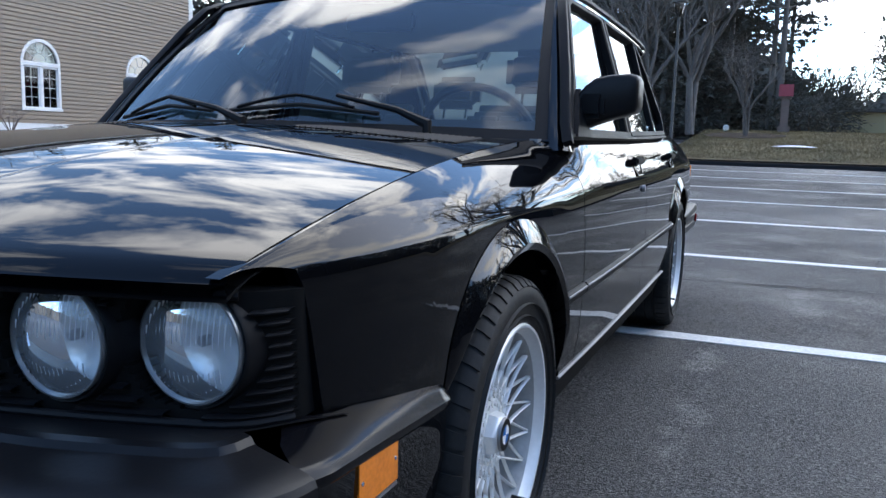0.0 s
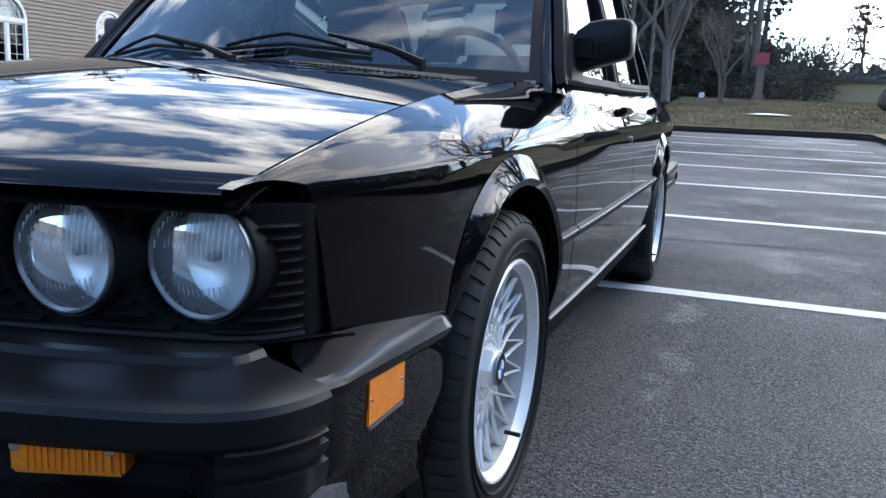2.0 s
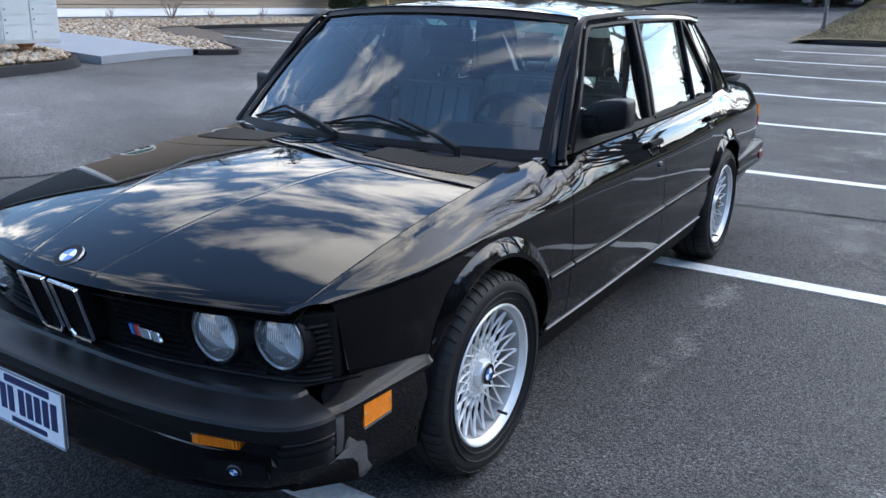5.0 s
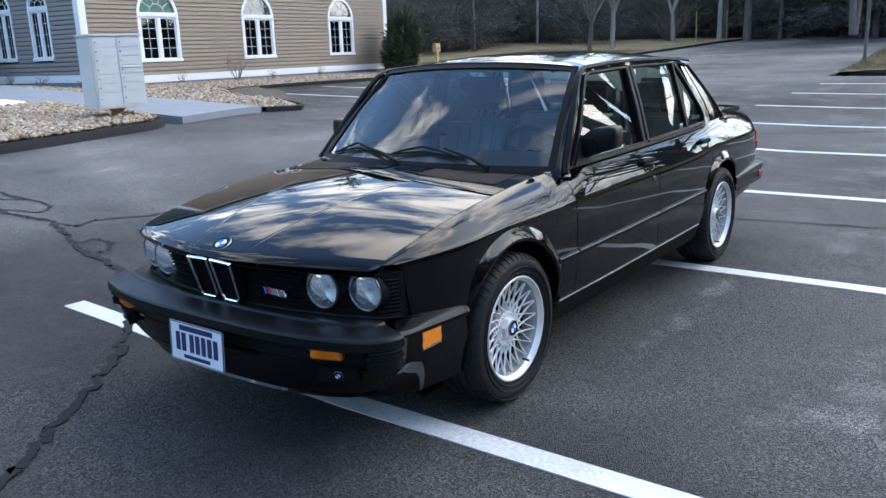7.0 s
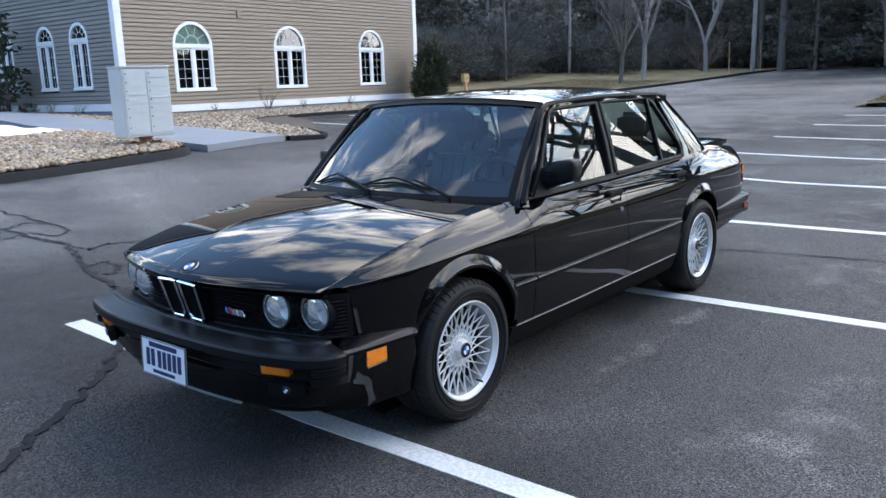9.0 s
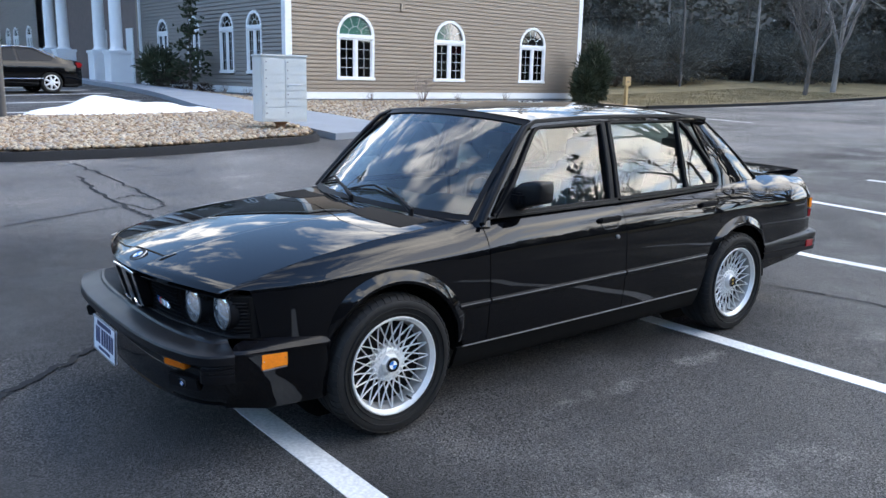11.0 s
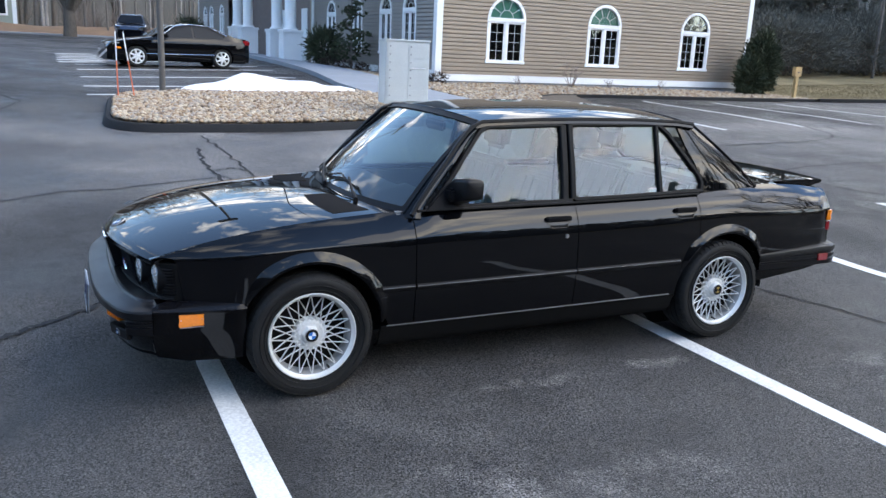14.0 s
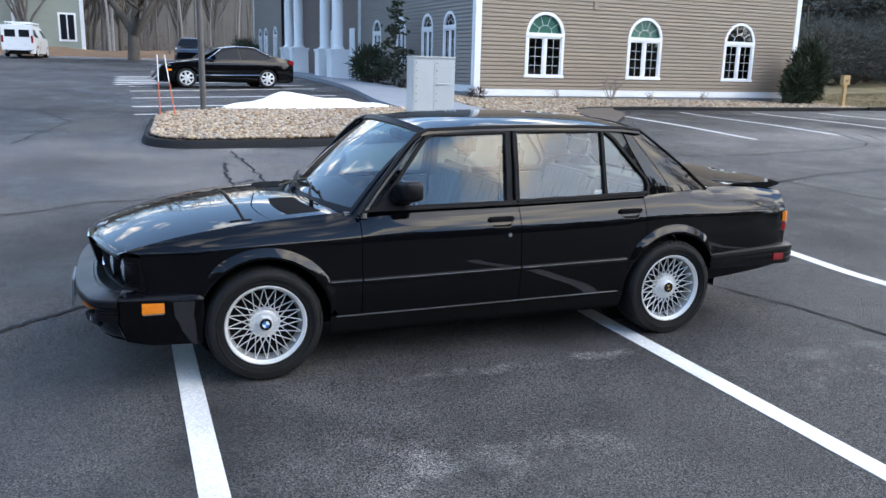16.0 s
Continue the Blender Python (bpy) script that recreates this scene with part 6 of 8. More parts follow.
def arched_window(m, xc, z0, w, h_rect, name="window", lights=(2, 4)):
    """White-cased double sash under a fanlight; m is the wall's frame."""
    r = w / 2
    zs = z0 + h_rect
    rim = 0.095

    def put(nm, bm, mt, parent=None, label=""):
        bm.transform(m)
        bmesh.ops.recalc_face_normals(bm, faces=bm.faces[:])
        return part(nm, bm, mt, parent, label)

    def arch(r0, r1, y0, y1, n=20):
        bm = bmesh.new()
        prof = [(r0, y0), (r0, y1), (r1, y1), (r1, y0)]
        grid(bm, lambda a, k: (xc + prof[k][0] * math.cos(a), prof[k][1], zs + prof[k][0] * math.sin(a)), steps(0, math.pi, n), [0, 1, 2, 3])
        return bm
    case = arch(r - rim, r, 0.04, -0.055)
    for s in (-1, 1):
        box(case, xc + s * r, -0.055, z0, xc + s * (r - rim), 0.04, zs + 0.001)
    win = put(name, case, WHITE_TRIM, building, "white-cased arched window with a green-tinted fanlight")
    sill = boxed(xc - r - 0.03, -0.085, z0 - 0.07, xc + r + 0.03, 0.03, z0 + 0.02, 0.01)
    put("sill", sill, WHITE_TRIM, win)
    put("head_bar", boxed(xc - r + 0.06, -0.062, zs - 0.07, xc + r - 0.06, 0.03, zs + 0.06, 0.008), WHITE_TRIM, win)
    put("mullion", boxed(xc - 0.045, -0.045, z0, xc + 0.045, 0.03, zs - 0.06, 0.006), WHITE_TRIM, win)
    for s in (-1, 1):
        a, b = (xc - r + rim, xc - 0.045) if s < 0 else (xc + 0.045, xc + r - rim)
        sash = bmesh.new()
        t = 0.045
        for q in ((a, z0, a + t, zs - 0.07), (b - t, z0, b, zs - 0.07), (a, z0, b, z0 + t), (a, zs - 0.07 - t, b, zs - 0.07)):
            box(sash, q[0], -0.025, q[1], q[2], 0.02, q[3])
        sh = put("sash", sash, WHITE_TRIM, win)
        gl = boxed(a + t, 0.0, z0 + t, b - t, 0.004, zs - 0.07 - t)
        put("pane", gl, WINDOW_DARK, sh).visible_shadow = False
        bars = bmesh.new()
        for k in range(1, lights[0] - 0):
            xx = a + t + (b - a - 2 * t) * k / lights[0]
            box(bars, xx - 0.006, -0.008, z0 + t, xx + 0.006, -0.001, zs - 0.07 - t)
        for k in range(1, lights[1]):
            zz = z0 + t + (zs - 0.07 - z0 - 2 * t) * k / lights[1]
            box(bars, a + t, -0.009, zz - 0.006, b - t, -0.002, zz + 0.006)
        put("muntins", bars, SASH_GREY, sh)
    fan = bmesh.new()
    c = fan.verts.new((xc, 0.0, zs + 0.05))
    ring = [fan.verts.new((xc + (r - rim) * math.cos(a), 0.0, max(zs + 0.05, zs + (r - rim) * math.sin(a)))) for a in steps(0, math.pi, 20)]
    for p, q in zip(ring, ring[1:]):
        fan.faces.new((c, p, q))
    put("fanlight", fan, WINDOW_GREEN, win).visible_shadow = False
    rays = bmesh.new()
    for k in range(1, 5):
        a = math.pi * k / 5
        tube(rays, [(xc + 0.22 * r * 1.6 * math.cos(a), -0.004, zs + 0.05 + 0.22 * r * 1.6 * math.sin(a)), (xc + (r - rim) * math.cos(a), -0.004, zs + (r - rim) * math.sin(a))], 0.009, 5)
    tube(rays, [(xc + 0.352 * r * math.cos(a), -0.004, zs + 0.05 + 0.352 * r * math.sin(a)) for a in steps(0, math.pi, 12)], 0.009, 5)
    put("fan_bars", rays, SASH_GREY, win)
    blind = boxed(xc - r + rim, 0.05, zs - 0.02, xc + r - rim, 0.06, zs + r)
    put("blind", blind, CURTAIN, win)
    room = boxed(xc - r - 0.3, 0.9, z0 - 0.3, xc + r + 0.3, 0.95, zs + r + 0.2)
    put("room_wall", room, ROOM_DARK, win)
    return win


WIN_W, WIN_Z, WIN_H = 1.46, 1.36, 1.30
south_x = [2.52, 6.55, 10.85]
south_holes = [(x - WIN_W / 2 + 0.02, x + WIN_W / 2 - 0.02, WIN_Z, WIN_Z + WIN_H, True) for x in south_x]
clad_wall("wall_south", SOUTH_M, 13.70, 0.92, 7.2, south_holes, SIDING)
for x in south_x:
    arched_window(SOUTH_M, x, WIN_Z, WIN_W, WIN_H)
WW = 1.03
west_x = [1.93, 3.86, 6.47, 9.25]
west_holes = [(x - WW / 2 + 0.02, x + WW / 2 - 0.02, 1.40, 2.78, True) for x in west_x]
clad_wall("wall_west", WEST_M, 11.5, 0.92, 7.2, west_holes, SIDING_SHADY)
for x in west_x:
    arched_window(WEST_M, x, 1.40, WW, 1.38, lights=(2, 4))


def trim_box(nm, m, *a, mt=WHITE_TRIM, bevel=0.006, label="white painted trim board"):
    bm = boxed(*a, bevel=bevel)
    bm.transform(m)
    bmesh.ops.recalc_face_normals(bm, faces=bm.faces[:])
    return part(nm, bm, mt, building, label)


for m, ln in ((SOUTH_M, 13.70), (WEST_M, 11.5)):
    trim_box("skirt_board", m, -0.02, -0.045, 0.70, ln, 0.0, 0.93)
    trim_box("foundation", m, 0.0, -0.01, 0.2, ln, 0.2, 0.70, mt=CONCRETE, label="bare concrete foundation strip")
    trim_box("corner_board", m, -0.05, -0.055, 0.70, 0.17, 0.0, 7.2)
    trim_box("frieze_board", m, 0.0, -0.05, 6.75, ln, 0.0, 7.2)
trim_box("corner_board", SOUTH_M, 13.52, -0.055, 0.70, 13.75, 0.12, 7.2)
trim_box("downspout", WEST_M, 11.32, -0.14, 0.75, 11.42, -0.05, 6.9, label="white downspout")
trim_box("wall_east", SOUTH_M, 13.45, 0.1, 0.4, 13.72, 12.0, 7.2, mt=SIDING, label="")
trim_box("wall_north", SOUTH_M, 0.0, 11.8, 0.4, 13.7, 12.0, 7.2, mt=SIDING, label="")
vent_box = trim_box("wall_vent", SOUTH_M, 4.32, -0.09, 3.55, 4.50, -0.01, 3.80, mt=SIDING, label="small square wall vent in the siding")
rf = bmesh.new()
pts = [(-0.6, -0.6, 7.2), (14.3, -0.6, 7.2), (14.3, 24.6, 7.2), (-0.6, 24.6, 7.2), (4.0, 6.0, 10.2), (9.7, 6.0, 10.2), (9.7, 18.0, 10.2), (4.0, 18.0, 10.2)]
v = [rf.verts.new(SOUTH_M @ Vector(p)) for p in pts]
for f in ((0, 1, 5, 4), (1, 2, 6, 5), (2, 3, 7, 6), (3, 0, 4, 7), (4, 5, 6, 7), (3, 2, 1, 0)):
    rf.faces.new([v[i] for i in f])
part("roof", rf, ROOF, building, "grey shingle hip roof")

# entrance: recessed brown wall between paired white columns, and the far wing
porch = trim_box("recess_wall", WEST_M, 11.5, 0.25, 0.75, 22.6, 0.45, 7.2, mt=PILLAR, label="brown recessed entrance wall")
for q0, q1 in ((13.0, 13.8), (16.2, 18.0)):
    trim_box("entrance_door", WEST_M, q0, 0.20, 0.80, q1, 0.24, 3.1, mt=WHITE_TRIM, label="white glazed entrance door")
for y, x in ((29.6, 8.06), (31.5, 7.97), (36.2, 7.73), (38.2, 7.64)):
    zb = ground_z(x, y) + 0.10
    col = bmesh.new()
    turned(col, [(zb + 1.20, 0.0), (zb + 1.20, 0.30), (zb + 1.26, 0.31), (zb + 1.30, 0.26), (zb + 1.36, 0.24), (zb + 3.5, 0.225), (zb + 5.9, 0.20), (zb + 5.95, 0.26), (zb + 6.05, 0.28), (zb + 6.05, 0.0)], 32, "z", (x, y, 0))
    c = part("column", col, WHITE_TRIM, building, "tall round white entrance column on a plinth")
    part("plinth", box(boxed(x - 0.40, y - 0.40, zb - 0.25, x + 0.40, y + 0.40, zb + 1.12, 0.015), x - 0.44, y - 0.44, zb + 1.10, x + 0.44, y + 0.44, zb + 1.22, 0.015), WHITE_TRIM, c)
trim_box("porch_roof", WEST_M, 9.8, -1.9, 6.75, 22.2, 0.3, 7.3)
WING_M = WEST_M @ pose(22.6, -0.9, 0.05, 0, 0, 0) @ Matrix.Diagonal((1.06, 1, 1.05, 1))
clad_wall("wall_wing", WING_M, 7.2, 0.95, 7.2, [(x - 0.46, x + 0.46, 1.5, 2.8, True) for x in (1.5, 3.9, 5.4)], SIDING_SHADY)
for x in (1.5, 3.9, 5.4):
    arched_window(WING_M, x, 1.5, 0.96, 1.3, lights=(2, 3))
trim_box("corner_board", WING_M, 7.0, -0.05, 0.7, 7.25, 0.2, 7.2)
trim_box("skirt_board", WING_M, 0, -0.04, 0.6, 7.2, 0.0, 0.95)
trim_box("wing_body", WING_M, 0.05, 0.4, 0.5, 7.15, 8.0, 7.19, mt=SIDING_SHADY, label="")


# ---- kerbs, walkway, gravel beds ----
def ribbon_kerb(name, pts, label, closed=False, w=0.16, h=0.12, mt=KERB_BLACK, skew=0.05):
    bm = bmesh.new()
    P = [Vector(p) for p in pts]
    n = len(P)
    rows = []
    for i in range(n):
        a, b = (P[(i - 1) % n], P[(i + 1) % n]) if closed else (P[max(i - 1, 0)], P[min(i + 1, n - 1)])
        d = (b - a).normalized()
        o = Vector((-d.y, d.x))
        z = ground_z(P[i].x, P[i].y)
        rows.append([bm.verts.new((P[i].x + o.x * t, P[i].y + o.y * t, z + q)) for t, q in ((-w / 2, -0.03), (-w / 2 + skew, h - 0.02), (-w / 2 + skew + 0.02, h), (w / 2 - 0.02, h), (w / 2, h - 0.015), (w / 2, -0.03))])
    for i in range(n if closed else n - 1):
        a, b = rows[i], rows[(i + 1) % n]
        for k in range(5):
            bm.faces.new((a[k], a[k + 1], b[k + 1], b[k]))
    bmesh.ops.recalc_face_normals(bm, faces=bm.faces[:])
    ob = part(name, bm, mt)
    return tagged(ob, label, "kerb", kind="structure")


def rounded(pts, r=0.5, n=6):
    """Rounds the corners of a closed outline."""
    out = []
    P = [Vector(p) for p in pts]
    for i, p in enumerate(P):
        a, b = (P[i - 1] - p), (P[(i + 1) % len(P)] - p)
        rr = min(r, a.length * 0.45, b.length * 0.45)
        s, e = p + a.normalized() * rr, p + b.normalized() * rr
        for t in steps(0, 1, n):
            out.append((s * (1 - t) ** 2 + p * 2 * t * (1 - t) + e * t * t))
    return [(q.x, q.y) for q in out]


def inside(x, y, poly):
    hit, n = False, len(poly)
    for i in range(n):
        (x0, y0), (x1, y1) = poly[i], poly[(i + 1) % n]
        if (y0 > y) != (y1 > y) and x < (x1 - x0) * (y - y0) / (y1 - y0) + x0:
            hit = not hit
    return hit


def bed(name, poly, lift, material, label, category, kind="structure"):
    bm = bmesh.new()
    cx, cy = sum(p[0] for p in poly) / len(poly), sum(p[1] for p in poly) / len(poly)
    rings = [[bm.verts.new((cx + (x - cx) * f, cy + (y - cy) * f, ground_z(cx + (x - cx) * f, cy + (y - cy) * f) + (lift if f < 0.97 else lift * 0.4))) for x, y in poly] for f in (1, 0.95, 0.7, 0.4)]
    n = len(poly)
    for a, b in zip(rings, rings[1:]):
        for k in range(n):
            bm.faces.new((a[k], a[(k + 1) % n], b[(k + 1) % n], b[k]))
    bm.faces.new(rings[-1])
    bmesh.ops.recalc_face_normals(bm, faces=bm.faces[:])
    if sum(f.normal.z for f in bm.faces) < 0:
        bmesh.ops.reverse_faces(bm, faces=bm.faces[:])
    return tagged(part(name, bm, material), label, category, kind=kind)


def stones(name, poly, count, size, lift, seed, label):
    """Loose river stones heaped inside an outline."""
    rnd = random.Random(seed)
    x0, x1 = min(p[0] for p in poly), max(p[0] for p in poly)
    y0, y1 = min(p[1] for p in poly), max(p[1] for p in poly)
    verts, faces = [], []
    base = [(0, 0, 1), (0.9, 0, 0.15), (0.1, 0.85, 0.1), (-0.8, 0.2, 0.2), (-0.1, -0.9, 0.15), (0, 0, -0.6), (0.5, 0.55, 0.6), (-0.5, -0.45, 0.65)]
    tri = [(0, 1, 6), (0, 6, 2), (1, 2, 6), (0, 2, 3), (0, 3, 7), (0, 7, 4), (3, 4, 7), (0, 4, 1), (5, 2, 1), (5, 3, 2), (5, 4, 3), (5, 1, 4)]
    made = 0
    while made < count:
        x, y = rnd.uniform(x0, x1), rnd.uniform(y0, y1)
        if not inside(x, y, poly):
            continue
        made += 1
        s = size * rnd.uniform(0.55, 1.35)
        a, c, sn = rnd.uniform(0, 6.28), 0, 0
        c, sn = math.cos(a), math.sin(a)
        sx, sy, sz = s * rnd.uniform(0.8, 1.3), s * rnd.uniform(0.7, 1.1), s * rnd.uniform(0.5, 0.85)
        z = ground_z(x, y) + lift + rnd.uniform(0.0, 0.35) * size
        o = len(verts)
        for p in base:
            px, py = p[0] * sx, p[1] * sy
            verts.append((x + px * c - py * sn, y + px * sn + py * c, z + p[2] * sz))
        faces += [tuple(o + i for i in t) for t in tri]
    me = bpy.data.meshes.new(name)
    me.from_pydata(verts, [], faces)
    me.polygons.foreach_set("use_smooth", [True] * len(me.polygons))
    me.materials.append(GRAVEL)
    return tagged(new(name, me), label, "gravel", kind="stuff")


island = rounded([(-0.41, 8.25), (2.33, 8.26), (5.47, 8.98), (5.62, 13.23), (4.77, 14.37), (-0.08, 12.30)], 0.9)
ribbon_kerb("kerb_island", island, "black asphalt kerb round the gravel island", True)
bed("gravel_bed_island", island, 0.12, GRAVEL_BED, "brown gravel bed of the island", "gravel")
stones("gravel_island", [(x + (2.8 - x) * 0.03, y + (11 - y) * 0.03) for x, y in island], 16000, 0.056, 0.13, 3, "heaped tan and grey river stones in the island")
walkway = [(5.63, 9.09), (7.78, 9.58), (7.83, 13.29), (7.82, 17.75), (8.22, 21.27), (8.69, 26.09), (8.73, 31.31), (8.34, 40.32), (6.58, 40.29), (6.76, 31.28), (6.44, 25.26), (6.03, 20.24), (5.61, 15.81), (5.68, 12.53)]
wk = bmesh.new()
wa = walkway[1:8]
wb = [walkway[0], walkway[13], walkway[12], walkway[11], walkway[10], walkway[9], walkway[8]]


def walk_point(i, side_):
    t = min(i, 5.999)
    k = int(t)
    a, b = Vector(wb[k]).lerp(Vector(wb[k + 1]), t - k), Vector(wa[k]).lerp(Vector(wa[k + 1]), t - k)
    p = a.lerp(b, side_)
    return (p.x, p.y, ground_z(p.x, p.y) + 0.12)


grid(wk, walk_point, steps(0, 6, 48), steps(0, 1, 4))
outward(wk, (0, 0, 1))
skirt(wk, 0.16, (0, 0, -1))
tagged(part("walkway", wk, CONCRETE), "blue-grey concrete walkway to the entrance", "walkway", kind="structure")
bed_south = [(7.88, 9.69), (8.72, 9.60), (9.54, 10.88), (10.67, 14.12), (11.49, 15.21), (13.94, 15.50), (18.01, 15.69), (21.65, 16.35), (24.27, 16.72), (24.21, 19.80), (13.81, 19.44), (10.04, 19.25), (7.99, 18.86), (8.00, 14.31)]
bed_west = [(7.99, 18.86), (10.04, 19.25), (9.57, 24.29), (9.19, 28.10), (8.70, 27.30), (8.36, 21.77)]
for nm, poly, count, sd in (("gravel_south", bed_south, 13000, 5), ("gravel_west", bed_west, 1800, 6)):
    bed(nm.replace("gravel", "gravel_bed"), poly, 0.08, GRAVEL_BED, "brown gravel strip along the building", "gravel")
    stones(nm, poly, count, 0.060, 0.07, sd, "tan and grey river stones along the building")
ribbon_kerb("kerb_south", [(7.89, 9.64), (8.72, 9.55), (9.14, 9.93), (9.65, 10.99), (10.67, 14.12), (11.09, 14.81), (11.90, 15.31), (13.94, 15.50), (18.01, 15.69), (21.65, 16.35), (24.27, 16.62)][::-1], "black asphalt kerb by the building", h=0.10)

# snow heap left on the island
sn = bmesh.new()


def snow_point(u, v):
    x, y = 1.30 + 4.04 * u, 13.06 + 0.43 * u + 0.30 * math.sin(u * 3) + (v - 0.5) * 1.25 * (0.35 + math.sin(math.pi * min(1, max(0, u))) ** 0.6)
    edge = (math.sin(math.pi * u) ** 0.45) * (math.sin(math.pi * v) ** 0.6)
    top = 0.25 * edge * (0.80 + 0.55 * math.exp(-((u - 0.36) / 0.16) ** 2) + 0.35 * noise.noise((x * 1.6, y * 1.6, 3)) + 0.15 * noise.noise((x * 5, y * 5, 1)))
    return (x, y, ground_z(x, y) + 0.12 + top)


grid(sn, snow_point, steps(0, 1, 46), steps(0, 1, 22))
outward(sn, (0, 0, 1))
tagged(part("snow_heap", sn, SNOW), "melting white snow heap on the gravel island", "snow", kind="stuff")

# cluster mailbox
mail = thing("mailbox", "grey cluster mailbox with two columns of doors on a rusty post", "mailbox", (4.92, 9.83, 0.08), turn=-7)
mz0, mz1 = 0.64, 1.78
body = boxed(-0.42, -0.24, mz0, 0.42, 0.26, mz1, 0.012)
part("cabinet", body, MAIL_GREY, mail)
part("hood_lip", boxed(-0.435, -0.265, mz1 - 0.005, 0.435, 0.27, mz1 + 0.03, 0.008), MAIL_GREY, mail)
for c, x0 in enumerate((-0.385, 0.012)):
    zs_ = [0.145] * 7 if c == 0 else [0.145] * 7
    z = mz1 - 0.035
    for k in range(7):
        hgt = (0.142, 0.142, 0.142, 0.142, 0.142, 0.142, 0.215)[k] if c == 0 else (0.142, 0.142, 0.142, 0.135, 0.142, 0.142, 0.142)[k]
        if c == 1 and k == 6:
            hgt = 0.215
        d = part("mail_door", boxed(x0, -0.252, z - hgt + 0.008, x0 + 0.373, -0.238, z, 0.004), MAIL_GREY, mail)
        lk = turned(bmesh.new(), [(-0.262, 0.0), (-0.262, 0.012), (-0.250, 0.013)], 12, "y", (x0 + 0.045, 0, z - hgt * 0.45))
        part("lock", lk, DULL_METAL, d)
        if c == 1 and k == 3:
            part("mail_slot", boxed(x0 + 0.05, -0.270, z - 0.03, x0 + 0.34, -0.250, z - 0.012, 0.003), WHITE_TRIM, d)
        z -= hgt
part("post", turned(bmesh.new(), [(0.36, 0.0), (0.36, 0.16), (0.375, 0.16), (0.38, 0.09), (0.58, 0.09), (0.64, 0.15), (0.645, 0.15)], 20, "z"), RUST, mail, "rust-stained pedestal post")

# lamp pole and marker stakes on the island
pole = thing("lamp_post", "slim brown steel parking-lot pole", "lamp post", (0.90, 12.51, ground_z(0.90, 12.51) + 0.08))
part("shaft", turned(bmesh.new(), [(0.0, 0.075), (0.1, 0.062), (6.5, 0.048), (6.5, 0)], 16, "z"), POLE_BROWN, pole)
part("lamp_head", boxed(-0.45, -0.14, 6.45, 0.25, 0.14, 6.6, 0.03), POLE_BROWN, pole)
for x, y, dx in ((0.0, 11.39, 0.0), (0.29, 11.41, -0.16)):
    sk = thing("marker_stake", "thin orange plough-marker stake with a white tip", "stake", (x, y, ground_z(x, y) + 0.05), "plough stakes")
    b1, b2 = bmesh.new(), bmesh.new()
    tube(b1, [(0, 0, 0), (dx * 0.6, 0, 0.75)], 0.012, 8)
    tube(b2, [(dx * 0.6, 0, 0.75), (dx, 0, 1.25)], 0.0105, 8)
    st_ = part("rod", b1, ORANGE, sk)
    part("tip", b2, WHITE_TRIM, sk)


# ---- plants ----
def limb(verts, faces, p, d, length, r, depth, rnd, spread, taper=0.72, seg=5, bend=0.22, sub=3):
    """One branch as a bent tapering tube, and its twigs."""
    ring_prev = None
    q = p.copy()
    dirn = d.normalized()
    n = 3 if depth > 1 else 2
    sides = max(3, seg)
    ring_ids = []
    for i in range(n + 1):
        rr = r * (1 - (1 - taper) * i / n)
        a = dirn.orthogonal().normalized()
        b = dirn.cross(a)
        ids = []
        for k in range(sides):
            t = 2 * math.pi * k / sides
            v = q + (a * math.cos(t) + b * math.sin(t)) * rr
            ids.append(len(verts))
            verts.append((v.x, v.y, v.z))
        if ring_ids:
            last = ring_ids[-1]
            for k in range(sides):
                faces.append((last[k], last[(k + 1) % sides], ids[(k + 1) % sides], ids[k]))
        ring_ids.append(ids)
        if i < n:
            q = q + dirn * (length / n)
            dirn = (dirn + Vector((rnd.uniform(-1, 1), rnd.uniform(-1, 1), rnd.uniform(-0.6, 0.9))) * bend).normalized()
    if depth <= 0:
        return
    for _ in range(sub):
        side_ = Vector((rnd.uniform(-1, 1), rnd.uniform(-1, 1), rnd.uniform(-0.2, 0.6))).normalized()
        nd = (dirn * (1 - spread) + side_ * spread + Vector((0, 0, 0.10))).normalized()
        at = p.lerp(q, rnd.uniform(0.5, 1.0)) if _ else q
        limb(verts, faces, at, nd, length * rnd.uniform(0.58, 0.82), r * taper * rnd.uniform(0.55, 0.75), depth - 1, rnd, spread, taper, max(3, seg - 1), bend, sub)


def bare_tree_mesh(seed, height, r, depth=5, fork=0.28, spread=0.52, sub=3, stems=1):
    rnd = random.Random(seed)
    tv, tf, cv, cf = [], [], [], []
    for s in range(stems):
        lean = Vector((rnd.uniform(-0.16, 0.16), rnd.uniform(-0.16, 0.16), 1)) if stems > 1 else Vector((rnd.uniform(-0.04, 0.04), rnd.uniform(-0.04, 0.04), 1))
        p0 = Vector((rnd.uniform(-0.1, 0.1) * (stems > 1), rnd.uniform(-0.1, 0.1) * (stems > 1), -0.2))
        p1 = p0 + lean.normalized() * height * fork
        limb(tv, tf, p0, lean, height * fork + 0.2, r, 0, rnd, 0, 0.75, 9, 0.05)
        top = Vector(tv[-1]) * 0 + sum((Vector(v) for v in tv[-9:]), Vector()) / 9
        for k in range(sub + 1):
            nd = (lean * 0.8 + Vector((rnd.uniform(-1, 1), rnd.uniform(-1, 1), 0.25)) * spread).normalized()
            limb(cv, cf, top - lean * 0.1 * k, nd, height * rnd.uniform(0.24, 0.34), r * 0.62, depth - 1, rnd, spread, 0.70, 7, 0.16, sub)
    return tv, tf, cv, cf


